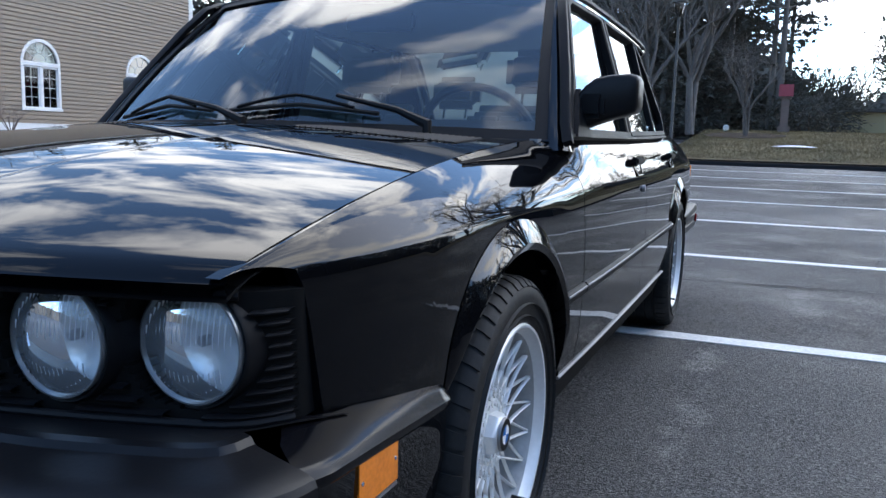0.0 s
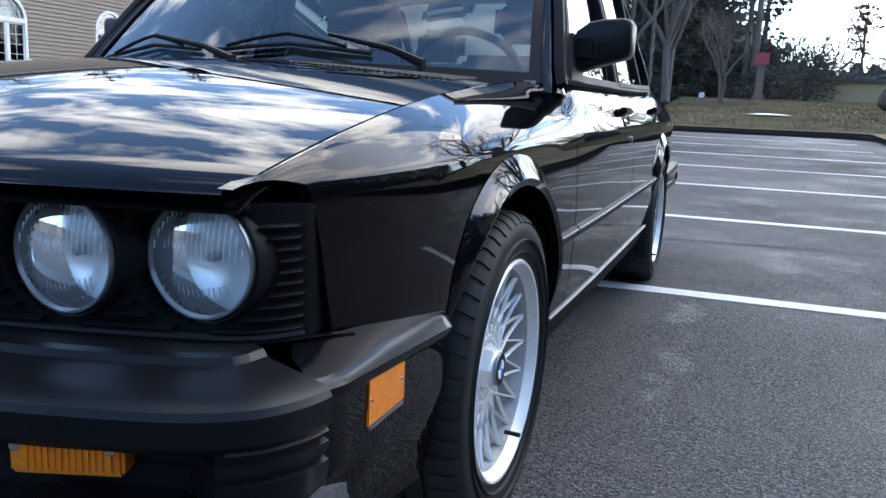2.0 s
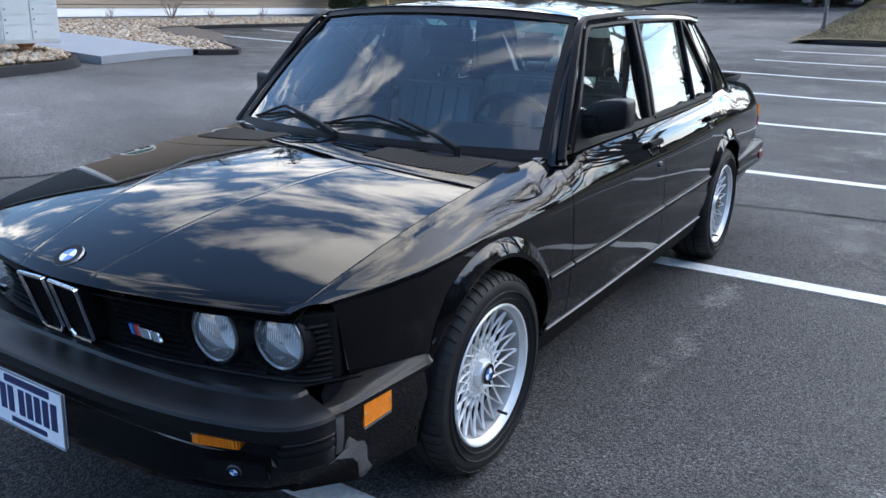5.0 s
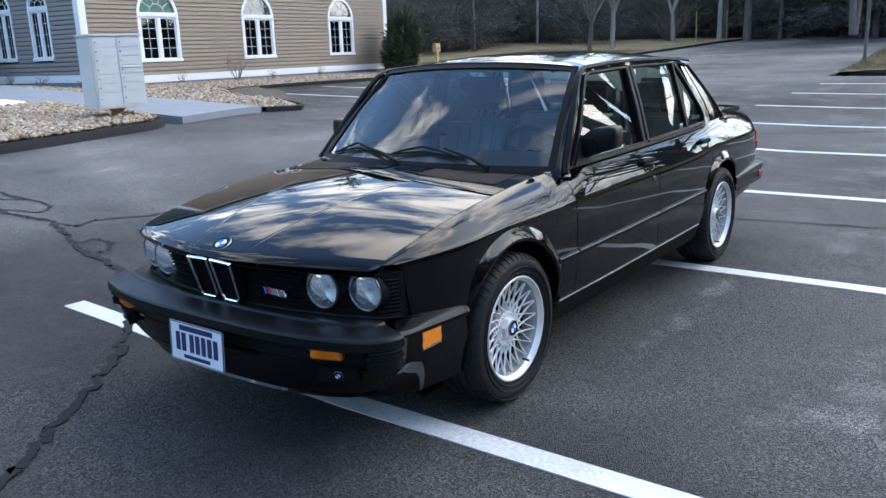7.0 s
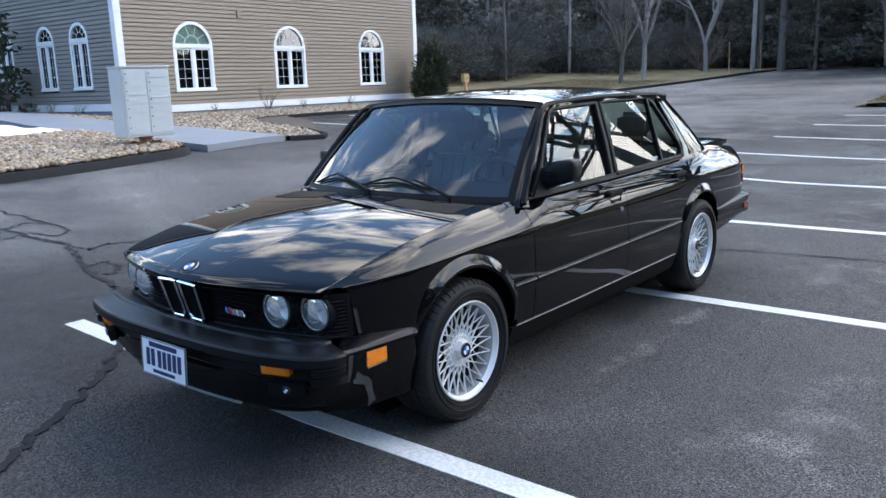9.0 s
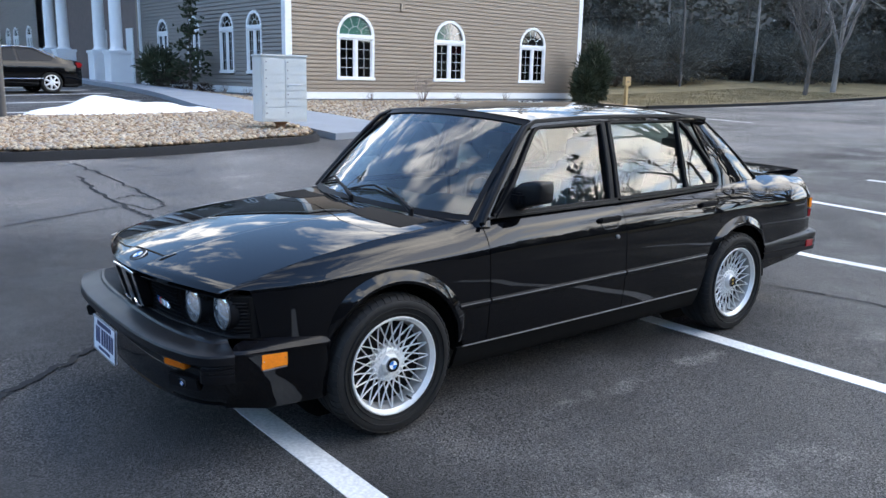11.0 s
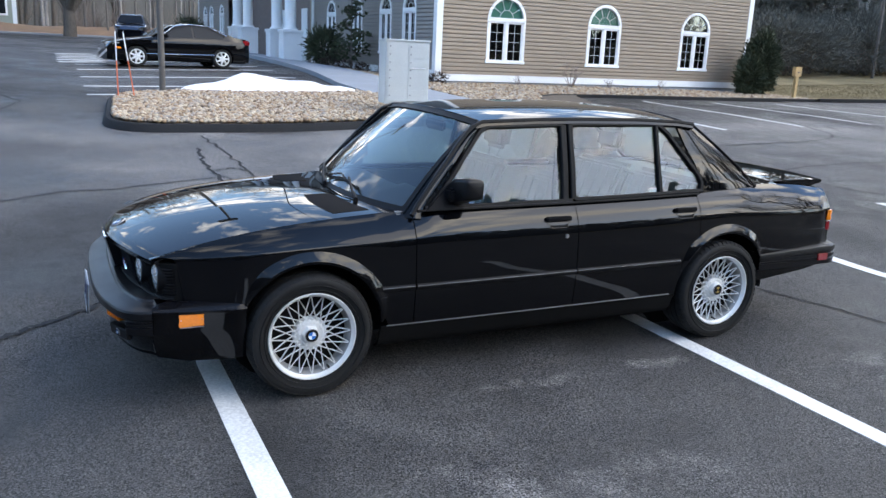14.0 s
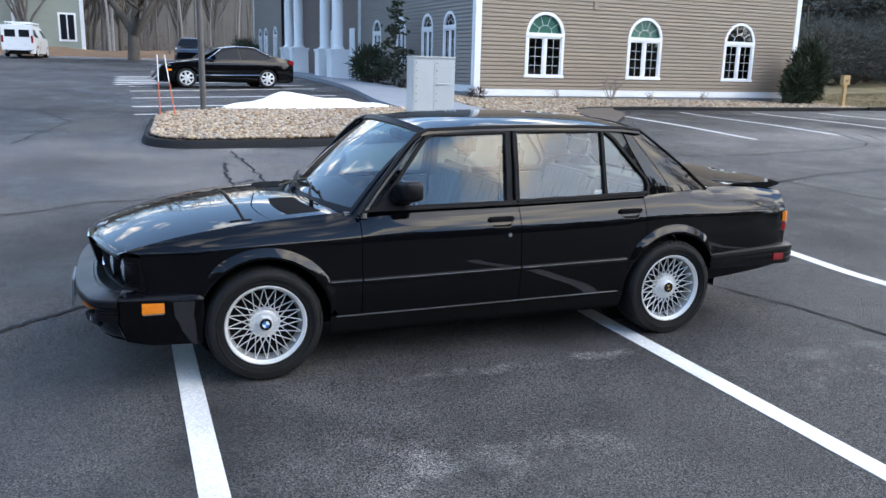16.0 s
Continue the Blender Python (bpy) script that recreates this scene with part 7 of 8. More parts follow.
def raw_mesh(name, verts, faces, material):
    me = bpy.data.meshes.new(name)
    me.from_pydata(verts, [], faces)
    me.polygons.foreach_set("use_smooth", [True] * len(me.polygons))
    me.materials.append(material)
    return me


def bare_tree(seed, height, r, material=None, label="leafless grey tree with fine branching", **k):
    tv, tf, cv, cf = bare_tree_mesh(seed, height, r, **k)
    t = thing("bare_tree", label, "tree")
    for nm, vv, ff in (("trunk", tv, tf), ("crown", cv, cf)):
        ob = new(nm, raw_mesh(nm, vv, ff, material or BARK))
        ob.parent = t
        if nm == "crown":
            ob["kind"] = "stuff"
    return t


def pine_tree(seed, height, r, spread=0.26, bare=0.15, clump=0.34, label="dark green pine with drooping boughs", gaps=0.0, needles=None):
    rnd = random.Random(seed)
    tv, tf, nv, nf, bv, bf = [], [], [], [], [], []
    limb(tv, tf, Vector((0, 0, -0.2)), Vector((0, 0, 1)), height, r, 0, rnd, 0, 0.12, 8, 0.02)
    z = height * bare
    while z < height * 0.985:
        f = (z - height * bare) / (height * (1 - bare))
        reach = height * spread * (1 - f) ** 0.75 * rnd.uniform(0.65, 1.15) + 0.15
        for k in range(rnd.randint(4, 6)):
            if rnd.random() < gaps:
                continue
            a = rnd.uniform(0, 6.283)
            d = Vector((math.cos(a), math.sin(a), rnd.uniform(-0.15, 0.28)))
            p0 = Vector((0, 0, z))
            p1 = p0 + d * reach
            limb(bv, bf, p0, d, reach, r * 0.16 * (1 - f) + 0.012, 0, rnd, 0, 0.3, 4, 0.08)
            m = max(3, int(reach / clump * 2.6))
            for i in range(m):
                t = 0.25 + 0.75 * (i + rnd.random()) / m
                c = p0.lerp(p1, t) + Vector((rnd.uniform(-1, 1), rnd.uniform(-1, 1), rnd.uniform(-0.5, 0.6))) * clump * 0.55
                for _ in range(5):
                    u = Vector((rnd.uniform(-1, 1), rnd.uniform(-1, 1), rnd.uniform(-0.5, 0.7))).normalized()
                    w = u.cross(Vector((rnd.uniform(-1, 1), rnd.uniform(-1, 1), rnd.uniform(-1, 1)))).normalized()
                    s = clump * rnd.uniform(0.40, 0.80)
                    o = len(nv)
                    for q in (c - u * s * 0.5 - w * s * 0.10, c - u * s * 0.1 + w * s * 0.22, c + u * s * 0.6, c + u * s * 0.1 - w * s * 0.20):
                        nv.append((q.x, q.y, q.z))
                    nf.append((o, o + 1, o + 2, o + 3))
        z += height * 0.030 * rnd.uniform(0.7, 1.5) + 0.10
    t = thing("pine_tree", label, "tree")
    for nm, vv, ff, mt in (("trunk", tv, tf, BARK), ("branchwork", bv, bf, BARK), ("foliage", nv, nf, needles or NEEDLES)):
        ob = new(nm, raw_mesh(nm, vv, ff, mt))
        ob.parent = t
        if nm != "trunk":
            ob["kind"] = "stuff"
    return t


def shrub(name, seed, rx, ry, rz, leaf, count, at, label, twigs=14, material=None, category="shrub"):
    rnd = random.Random(seed)
    verts, faces, wv, wf = [], [], [], []
    for k in range(twigs):
        a = rnd.uniform(0, 6.283)
        d = Vector((math.cos(a) * rx * rnd.uniform(0.1, 0.8), math.sin(a) * ry * rnd.uniform(0.1, 0.8), rz * rnd.uniform(0.7, 1.7)))
        limb(wv, wf, Vector((0, 0, -0.03)), d, d.length * 0.62, 0.018 * max(0.4, rz), 2 if not count else 1, rnd, 0.5, 0.6, 4, 0.12, 3)
    for k in range(count):
        u = Vector((rnd.gauss(0, 1), rnd.gauss(0, 1), rnd.gauss(0, 1))).normalized()
        q = rnd.uniform(0.45, 1.0) * (1 + 0.42 * noise.noise((u.x * 2.6 + seed, u.y * 2.6, u.z * 2.6)) + 0.18 * rnd.random() ** 3)
        c = Vector((u.x * rx * q, u.y * ry * q, max(0.02, rz + u.z * rz * q)))
        d = (u + Vector((rnd.uniform(-1, 1), rnd.uniform(-1, 1), rnd.uniform(-0.3, 1.2))) * 0.7).normalized()
        w = d.cross(Vector((rnd.uniform(-1, 1), rnd.uniform(-1, 1), 0.3))).normalized()
        s = leaf * rnd.uniform(0.6, 1.3)
        o = len(verts)
        for p in (c - d * s * 0.4, c + w * s * 0.11, c + d * s * 0.8, c - w * s * 0.11):
            verts.append((p.x, p.y, p.z))
        faces.append((o, o + 1, o + 2, o + 3))
    t = thing(name, label, category, at)
    ob = new("branchwork", raw_mesh("branchwork", wv, wf, TWIG))
    ob.parent = t
    ob["kind"] = "stuff"
    if count:
        ob = new("foliage", raw_mesh("foliage", verts, faces, material or SHRUB))
        ob.parent = t
    return t


def on_ground(x, y, lift=0.0):
    return (x, y, ground_z(x, y) + lift)


# by the building
shrub("evergreen_bush", 33, 0.62, 0.60, 1.16, 0.20, 9000, on_ground(23.50, 18.75, 0.02), "tall ragged dark evergreen bush at the corner of the building", 10)
shrub("evergreen_bush", 34, 0.52, 0.50, 0.74, 0.18, 5000, on_ground(22.85, 18.60, 0.02), "lower ragged dark evergreen bush beside the tall one", 10)
shrub("evergreen_bush", 12, 0.75, 0.7, 0.75, 0.22, 2200, on_ground(8.57, 26.49, 0.05), "rounded dark evergreen bush beside the entrance columns", 8)
shrub("evergreen_bush", 13, 0.9, 0.8, 0.8, 0.24, 1800, on_ground(6.65, 47.8, 0.1), "dark evergreen bush beyond the far wing", 6)
for x, y, s in ((14.78, 18.64, 0.85), (12.8, 18.85, 0.32), (18.9, 19.0, 0.30), (16.55, 18.9, 0.28), (8.89, 19.87, 0.35), (8.95, 21.6, 0.34), (8.85, 23.1, 0.34)):
    shrub("bare_shrub", int(x * 10 + y), s, s, s * 0.8, 0.08, 0, on_ground(x, y, 0.08), "small leafless reddish shrub in the gravel", 12)
for x, y, s in ((9.88, 18.84, 0.34), (8.6, 24.2, 0.32), (8.7, 22.6, 0.30), (8.45, 25.5, 0.36)):
    shrub("low_shrub", int(x * 10 + y), s, s, s * 0.55, 0.09, 420, on_ground(x, y, 0.08), "low brownish shrub in the gravel bed", 7, MULCH)
spruce = pine_tree(31, 3.1, 0.06, 0.22, 0.14, 0.30, "sparse dark young conifer in the gravel bed", 0.12, SHRUB)
spruce.matrix_basis = pose(*on_ground(8.9, 24.29, 0.05))

# grass with its kerb
def grass_z(x, y):
    return lerp(x, [12, 22, 30, 38, 46, 60, 80], [0.30, 0.55, 1.10, 1.66, 1.80, 1.75, 1.7])


def verge_z(x, y):
    return ground_z(x, y) + 0.10 + 0.02 * max(0, min(y - 17, 25)) * lerp(x, [24, 40], [0.2, 1])


tagged(sheet("ground_grass", steps(22.0, 60, 36), steps(-40, 2.4, 44), WINTER_GRASS, 0, lambda x, y: grass_z(x, y) if y < 1.4 else max(ground_z(x, y) - 0.02, grass_z(x, y) * (2.4 - y) + (ground_z(x, y) + 0.08) * (y - 1.4))), "brown winter grass bank", "grass", kind="structure")
tagged(sheet("ground_grass_side", steps(11.0, 22.0, 14), steps(-40, -4.1, 30), WINTER_GRASS, 0, lambda x, y: max(grass_z(x, y), ground_z(x, y) + 0.1)), "brown winter grass beside the lot", "grass", kind="structure")
def verge_edge(x):
    return lerp(x, [24.2, 32, 42, 50, 54, 80], [16.5, 16.3, 15.6, 14.9, 15.0, 17.0])


vg = bmesh.new()
grid(vg, lambda x, v: (x, verge_edge(x) + (45 - verge_edge(x)) * v, verge_z(x, verge_edge(x) + (45 - verge_edge(x)) * v)), steps(24.2, 80, 30), steps(0, 1, 24))
tagged(part("ground_verge", outward(vg, (0, 0, 1)), WINTER_GRASS), "pale brown grass verge along the drive", "grass", kind="structure")
ribbon_kerb("kerb_grass", [(40.08, 2.30), (32.07, 2.28), (26.07, 2.24), (22.87, 2.18), (22.17, 1.77), (21.96, 1.05), (21.93, -3.24), (21.73, -3.85), (21.02, -4.25), (11.03, -4.15), (10.62, -4.75), (30.86, -20.31)][::-1], "dark kerb along the grass bank", h=0.11)
ribbon_kerb("kerb_verge", [(x, verge_edge(x)) for x in (24.2, 28, 32, 36, 42, 46, 50, 54, 64, 75)][::-1], "dark kerb along the grass verge", h=0.13)


def tufts(name, count, area, fn, seed, label):
    rnd = random.Random(seed)
    verts, faces = [], []
    for _ in range(count):
        x, y = rnd.uniform(*area[0]), rnd.uniform(*area[1])
        z = fn(x, y) - 0.01
        for k in range(3):
            a, h, w = rnd.uniform(0, 6.28), rnd.uniform(0.02, 0.07), rnd.uniform(0.003, 0.009)
            lx, ly = rnd.uniform(-0.06, 0.06), rnd.uniform(-0.06, 0.06)
            o = len(verts)
            verts += [(x - w * math.cos(a), y - w * math.sin(a), z), (x + w * math.cos(a), y + w * math.sin(a), z), (x + lx, y + ly, z + h)]
            faces.append((o, o + 1, o + 2))
    ob = new(name, raw_mesh(name, verts, faces, WINTER_GRASS))
    return tagged(ob, label, "grass", kind="stuff")


tufts("grass_blades", 80000, ((22.1, 40), (-11, 2.0)), grass_z, 8, "short dry brown grass blades")
tufts("grass_blades_verge", 26000, ((24.4, 44), (16.7, 24)), verge_z, 9, "short dry straw-coloured grass blades")

# things on the bank
sign = thing("sign_pillar", "brown pillar with a red sloping cap on the grass", "sign", (38, -1.35, 1.62))
part("shaft", boxed(-0.17, -0.17, 0.0, 0.17, 0.17, 1.55, 0.02), PILLAR, sign)
part("foot", boxed(-0.26, -0.26, -0.1, 0.26, 0.26, 0.28, 0.02), PILLAR, sign)
part("collar", boxed(-0.24, -0.24, 1.50, 0.24, 0.24, 1.60, 0.02), PILLAR, sign)
cap = bmesh.new()
box(cap, -0.30, -0.30, 1.60, 0.30, 0.30, 2.12, 0.01)
for v_ in cap.verts:
    if v_.co.z > 1.9:
        v_.co.x *= 0.75
part("red_cap", cap, RED_ROOF, sign, "red painted sloping cap")
mulch = bed("mulch_ring", [(34 + 2.0 * math.cos(a), 0.1 + 1.6 * math.sin(a)) for a in steps(0, 2 * math.pi, 24)[:-1]], 0.0, MULCH, "dark mulch ring round the small tree", "mulch")
for v_ in mulch.data.vertices:
    v_.co.z = grass_z(v_.co.x, v_.co.y) + 0.03
patch = bmesh.new()
grid(patch, lambda u, v: (27.4 + (v - 0.5) * 0.9 * math.sin(math.pi * u) ** 0.5, -1.7 + (u - 0.5) * 1.5, grass_z(27.4, 0) + 0.045 + 0.05 * math.sin(math.pi * u) * math.sin(math.pi * v)), steps(0.02, 0.98, 12), steps(0, 1, 6))
tagged(part("snow_patch", outward(patch, (0, 0, 1)), SNOW), "thin leftover patch of snow on the grass", "snow", kind="stuff")
rock = bmesh.new()
bmesh.ops.create_icosphere(rock, subdivisions=4, radius=1.0)
for v_ in rock.verts:
    n_ = 1 + 0.16 * noise.noise(v_.co * 1.7) + 0.05 * noise.noise(v_.co * 6)
    v_.co = Vector((v_.co.x * 1.0, v_.co.y * 1.25, v_.co.z * 0.85)) * n_
rk = part("boulder", rock, BOULDER)
rk.matrix_basis = pose(33, -6.9, 1.75)
tagged(rk, "large dark rounded boulder on the grass bank", "boulder")
lamp = thing("street_lamp", "dark lantern-topped lamp post on the grass corner", "street lamp", on_ground(24.6, 1.9, 0.05))
part("shaft", turned(bmesh.new(), [(0, 0.09), (0.3, 0.075), (0.35, 0.05), (4.3, 0.042), (4.3, 0)], 14, "z"), POLE_BROWN, lamp)
lant = part("lantern", turned(bmesh.new(), [(4.3, 0.05), (4.38, 0.10), (4.42, 0.12), (4.72, 0.19), (4.74, 0.0)], 6, "z"), pane("lantern_glass", (0.7, 0.72, 0.74)), lamp, "six-sided clear lantern")
part("lantern_roof", turned(bmesh.new(), [(4.72, 0.24), (4.78, 0.24), (4.95, 0.10), (5.0, 0.04), (5.08, 0.0)], 12, "z"), POLE_BROWN, lamp)
spot_ = thing("flood_light", "small white ground floodlight on the grass", "light", (36.5, 1.0, 1.52))
part("lamp_body", boxed(-0.14, -0.12, 0.12, 0.12, 0.12, 0.36, 0.04), WHITE_TRIM, spot_)
part("stem", boxed(-0.03, -0.03, -0.1, 0.03, 0.03, 0.14), POLE_BROWN, spot_)

# low yellow building over the bank
hall = thing("building", "long low pale yellow building with a dark flat roof edge", "building", (0, 0, 0))
part("wall", boxed(60, -34, 0.8, 74, -4.6, 3.55), YELLOW_WALL, hall)
part("roof", boxed(59.7, -34.3, 3.5, 74.3, -4.3, 3.72, 0.02), ROOF, hall)
part("door", boxed(61.4, -4.62, 1.6, 62.4, -4.52, 3.2), POLE_BROWN, hall)
part("downspout", boxed(59.9, -4.75, 1.0, 60.0, -4.6, 3.5), POLE_BROWN, hall)

# wooden sign post and utility pole by the drive
wp = thing("sign_post", "fresh wooden post with a square board by the gravel", "sign post", on_ground(23.65, 17.14, 0.02))
part("post", boxed(-0.06, -0.06, -0.1, 0.06, 0.06, 1.0, 0.006), FRESH_WOOD, wp)
part("board", boxed(-0.16, -0.08, 0.86, 0.16, 0.08, 1.20, 0.01), FRESH_WOOD, wp)
part("board_mark", boxed(-0.06, -0.086, 0.98, 0.06, -0.079, 1.02), POLE_BROWN, wp)
up = thing("utility_pole", "weathered grey wooden utility pole beside the drive", "utility pole", (53.5, 15.5, 1.37))
pb = bmesh.new()
tube(pb, [(0, 0, -0.3), (0.1, 0.0, 5), (0.2, 0.0, 11.5)], [0.16, 0.14, 0.11], 12)
part("shaft", pb, BARK_PALE, up)
part("crossarm", boxed(0.1, -1.1, 10.4, 0.26, 1.1, 10.55), BARK_PALE, up)
for k, (yy, zz) in enumerate(((-1.0, 10.7), (0.0, 10.9), (1.0, 10.7), (0.0, 8.4), (0.05, 8.0))):
    cb_ = bmesh.new()
    a, b, c = Vector((53.7, 15.5 + yy, 1.3 + zz)), Vector((30, 62 + yy, 1.2 + zz - 2.2)), Vector((75, -45 + yy, 2 + zz))
    for p, q in ((a, b), (a, c)):
        tube(cb_, [p.lerp(q, t) + Vector((0, 0, -4 * t * (1 - t) * 1.1)) for t in steps(0, 1, 14)], 0.022, 4)
    tagged(part("power_line", cb_, POLE_BROWN), "sagging dark overhead power line", "cable", "overhead lines", "structure")
for x, y in ((54.8, 15.4), (51.0, 16.2)):
    sk = thing("marker_stake", "thin straw-coloured roadside stake", "stake", (x, y, verge_z(x, y)), "plough stakes")
    b1 = bmesh.new()
    tube(b1, [(0, 0, 0), (0.06, 0.05, 2.0)], 0.03, 6)
    part("rod", b1, FRESH_WOOD, sk)

# ---- trees: each kind built once, then set out singly ----
oak = bare_tree(41, 13, 0.30, depth=6, fork=0.20, spread=0.62, sub=3, label="large leafless spreading tree at the edge of the lot")
birch = bare_tree(42, 11, 0.17, BARK_PALE, depth=6, fork=0.20, spread=0.58, label="pale slim leafless tree")
maple = bare_tree(43, 11, 0.20, depth=5, fork=0.24, spread=0.52, stems=2, label="leafless many-stemmed grey tree")
slim = bare_tree(44, 15, 0.105, depth=4, fork=0.52, spread=0.36, label="tall thin leafless forest tree")
slim2 = bare_tree(45, 17, 0.125, BARK_PALE, depth=4, fork=0.45, spread=0.40, label="tall thin pale forest tree")
pine_a = pine_tree(51, 17, 0.24, 0.20, 0.03, 0.62)
pine_b = pine_tree(52, 14, 0.20, 0.28, 0.01, 0.66, "broad dark evergreen at the edge of the woods")
pine_c = pine_tree(53, 19, 0.26, 0.20, 0.42, 0.60, "tall white pine with an open crown", 0.28)
oak.matrix_basis = pose(21.0, -8.0, 0.6) @ Matrix.Diagonal((1.3, 1.3, 1.3, 1))
copy_thing(oak, pose(33.0, -20.0, 1.0, 0, 0, 120))
copy_thing(oak, pose(26.5, -10.5, 0.8, 0, 0, 70) @ Matrix.Diagonal((1.2, 1.2, 0.9, 1)))
copy_thing(oak, pose(32.0, -12.5, 1.1, 0, 0, 200) @ Matrix.Diagonal((1.15, 1.15, 0.85, 1)))
shade = bare_tree(46, 14, 0.46, BARK_DARK, depth=6, fork=0.13, spread=0.72, sub=3, label="massive old leafless tree with low spreading limbs")
shade.matrix_basis = pose(0.27, 57.14, 1.6, 0, 0, 60)
maple.matrix_basis = pose(34, 0.1, 1.36) @ Matrix.Diagonal((0.42, 0.42, 0.42, 1))
small = maple
birch.matrix_basis = pose(45.0, 19.4, 1.3, 0, 0, 30)
copy_thing(birch, pose(54.0, 18.9, 1.4, 0, 0, 140))
mp2 = copy_thing(maple, pose(41.0, 19.0, 1.1, 0, 0, 77))
mp2.scale = (0.62, 0.62, 0.62)
mp3 = copy_thing(maple, pose(46.0, 6.0, 1.75, 0, 0, 10))
mp3.scale = (1, 1, 1)
mp4 = copy_thing(maple, pose(47.5, 3.6, 1.8, 0, 0, 200))
mp4.scale = (1.15, 1.15, 1.15)
slim.matrix_basis = pose(14, 62, 1.7)
slim2.matrix_basis = pose(20, 66, 1.7)
pine_a.matrix_basis = pose(56, 2.2, 1.5)
pine_b.matrix_basis = pose(60, 6.0, 1.5)
pine_c.matrix_basis = pose(54, -1.0, 1.6)
rnd = random.Random(77)


def grove(sources, count, x_range, y_range, z, lo=0.8, hi=1.2, group="", avoid=None):
    for _ in range(count):
        x, y = rnd.uniform(*x_range), rnd.uniform(*y_range)
        if avoid and avoid(x, y):
            continue
        src = rnd.choice(sources)
        c = copy_thing(src, pose(x, y, z(x, y) if callable(z) else z, 0, 0, rnd.uniform(0, 360)))
        s = rnd.uniform(lo, hi)
        c.scale = (s, s, s * rnd.uniform(0.92, 1.1))
        if group:
            c["group"] = group


on_verge = lambda x, y: verge_z(x, min(y, 45)) if x > 24 else ground_z(x, y)
grove([pine_a, pine_b, pine_b, pine_c], 26, (52, 72), (-2, 15), 1.5, 0.75, 1.1, "evergreen woods")
grove([pine_b, slim, pine_a], 16, (70, 95), (-45, -6), 1.2, 0.5, 0.75, "evergreen woods")
grove([slim, maple, slim2], 16, (76, 100), (-60, -4), 1.2, 0.6, 0.85, "leafless woods")
grove([pine_a, pine_b, slim2, slim, pine_a], 54, (30, 95), (27, 62), on_verge, 0.8, 1.2, "mixed woods")
grove([pine_b, pine_a], 18, (64, 84), (8, 30), 1.8, 0.8, 1.15, "evergreen woods")
grove([pine_b, slim, slim2], 20, (26, 40), (34, 56), on_verge, 0.7, 1.1, "mixed woods")
grove([slim, slim2, slim, maple], 92, (-26, 26), (64, 104), 1.75, 0.8, 1.25, "leafless woods")
grove([slim2, slim], 14, (2, 10), (54, 64), 1.65, 0.6, 0.9, "leafless woods", lambda x, y: abs(x - 5) < 1.5 and y < 60)
grove([pine_b, pine_a, slim, pine_b], 18, (-45, 60), (-50, -38), 0.3, 1.02, 1.18, "woods behind the lot")
grove([slim, maple, slim2], 16, (-45, 60), (-41, -34), 0.3, 0.8, 1.05, "woods behind the lot")
grove([pine_b, slim, slim2, maple], 22, (-62, -46), (-50, 70), 0.2, 0.8, 1.15, "woods behind the lot")

thicket = shrub("thicket", 61, 2.6, 2.6, 1.5, 0.20, 8000, (60, 10, 1.4), "dense dark undergrowth at the edge of the woods", 16, NEEDLES, "undergrowth")
brush = shrub("thicket", 62, 2.4, 2.4, 1.3, 0.2, 0, (40, 31, 1.0), "tangled leafless undergrowth at the edge of the woods", 22, None, "undergrowth")
grove([thicket, brush, thicket], 70, (50, 80), (-4, 34), 1.5, 0.9, 1.5, "undergrowth", lambda x, y: y > 0 and y < 19 and x < 64)
grove([thicket, brush], 46, (28, 62), (29, 40), on_verge, 0.8, 1.4, "undergrowth")
grove([brush], 60, (-26, 26), (64, 84), 1.75, 0.7, 1.2, "undergrowth", lambda x, y: abs(x - 16) < 9 and y < 60)
grove([thicket, brush, thicket], 14, (-50, 62), (-44, -33), 0.2, 0.8, 1.2, "undergrowth")
grove([thicket, brush], 34, (62, 95), (-50, -6), 1.3, 0.5, 0.9, "undergrowth", lambda x, y: x < 76 and y < -3)
rw = random.Random(5)
wv_, wf_ = [], []
for _ in range(34000):
    x, y = rw.uniform(-50, 62), rw.uniform(-47, -42)
    z = 19.0 * rw.random() ** 0.8 * (0.93 + 0.12 * noise.noise((x * 0.22, 0, 0)) + 0.05 * noise.noise((x * 1.3, 0, 3)))
    s_ = rw.uniform(0.25, 0.60)
    u_ = Vector((rw.uniform(-1, 1), rw.uniform(-0.6, 0.6), rw.uniform(-1, 1))).normalized() * s_
    v_ = u_.cross(Vector((rw.uniform(-0.5, 0.5), 1, rw.uniform(-0.5, 0.5)))).normalized() * s_ * 0.5
    o_ = len(wv_)
    for q_ in (-u_ - v_ * 0.3, v_, u_ + v_ * 0.2, -v_):
        wv_.append((x + q_.x, y + q_.y, max(0.1, z + q_.z)))
    wf_.append((o_, o_ + 1, o_ + 2, o_ + 3))
tagged(new("woods_edge", raw_mesh("woods_edge", wv_, wf_, NEEDLES)), "dense dark evergreen edge of the woods behind the lot", "woods", kind="stuff")
WOODS = surface("far_woods", (0.13, 0.12, 0.105), 0.95, var=0.45, scale=0.10, fine=0.9, stretch=(1, 1, 0.22))
ring_b = bmesh.new()


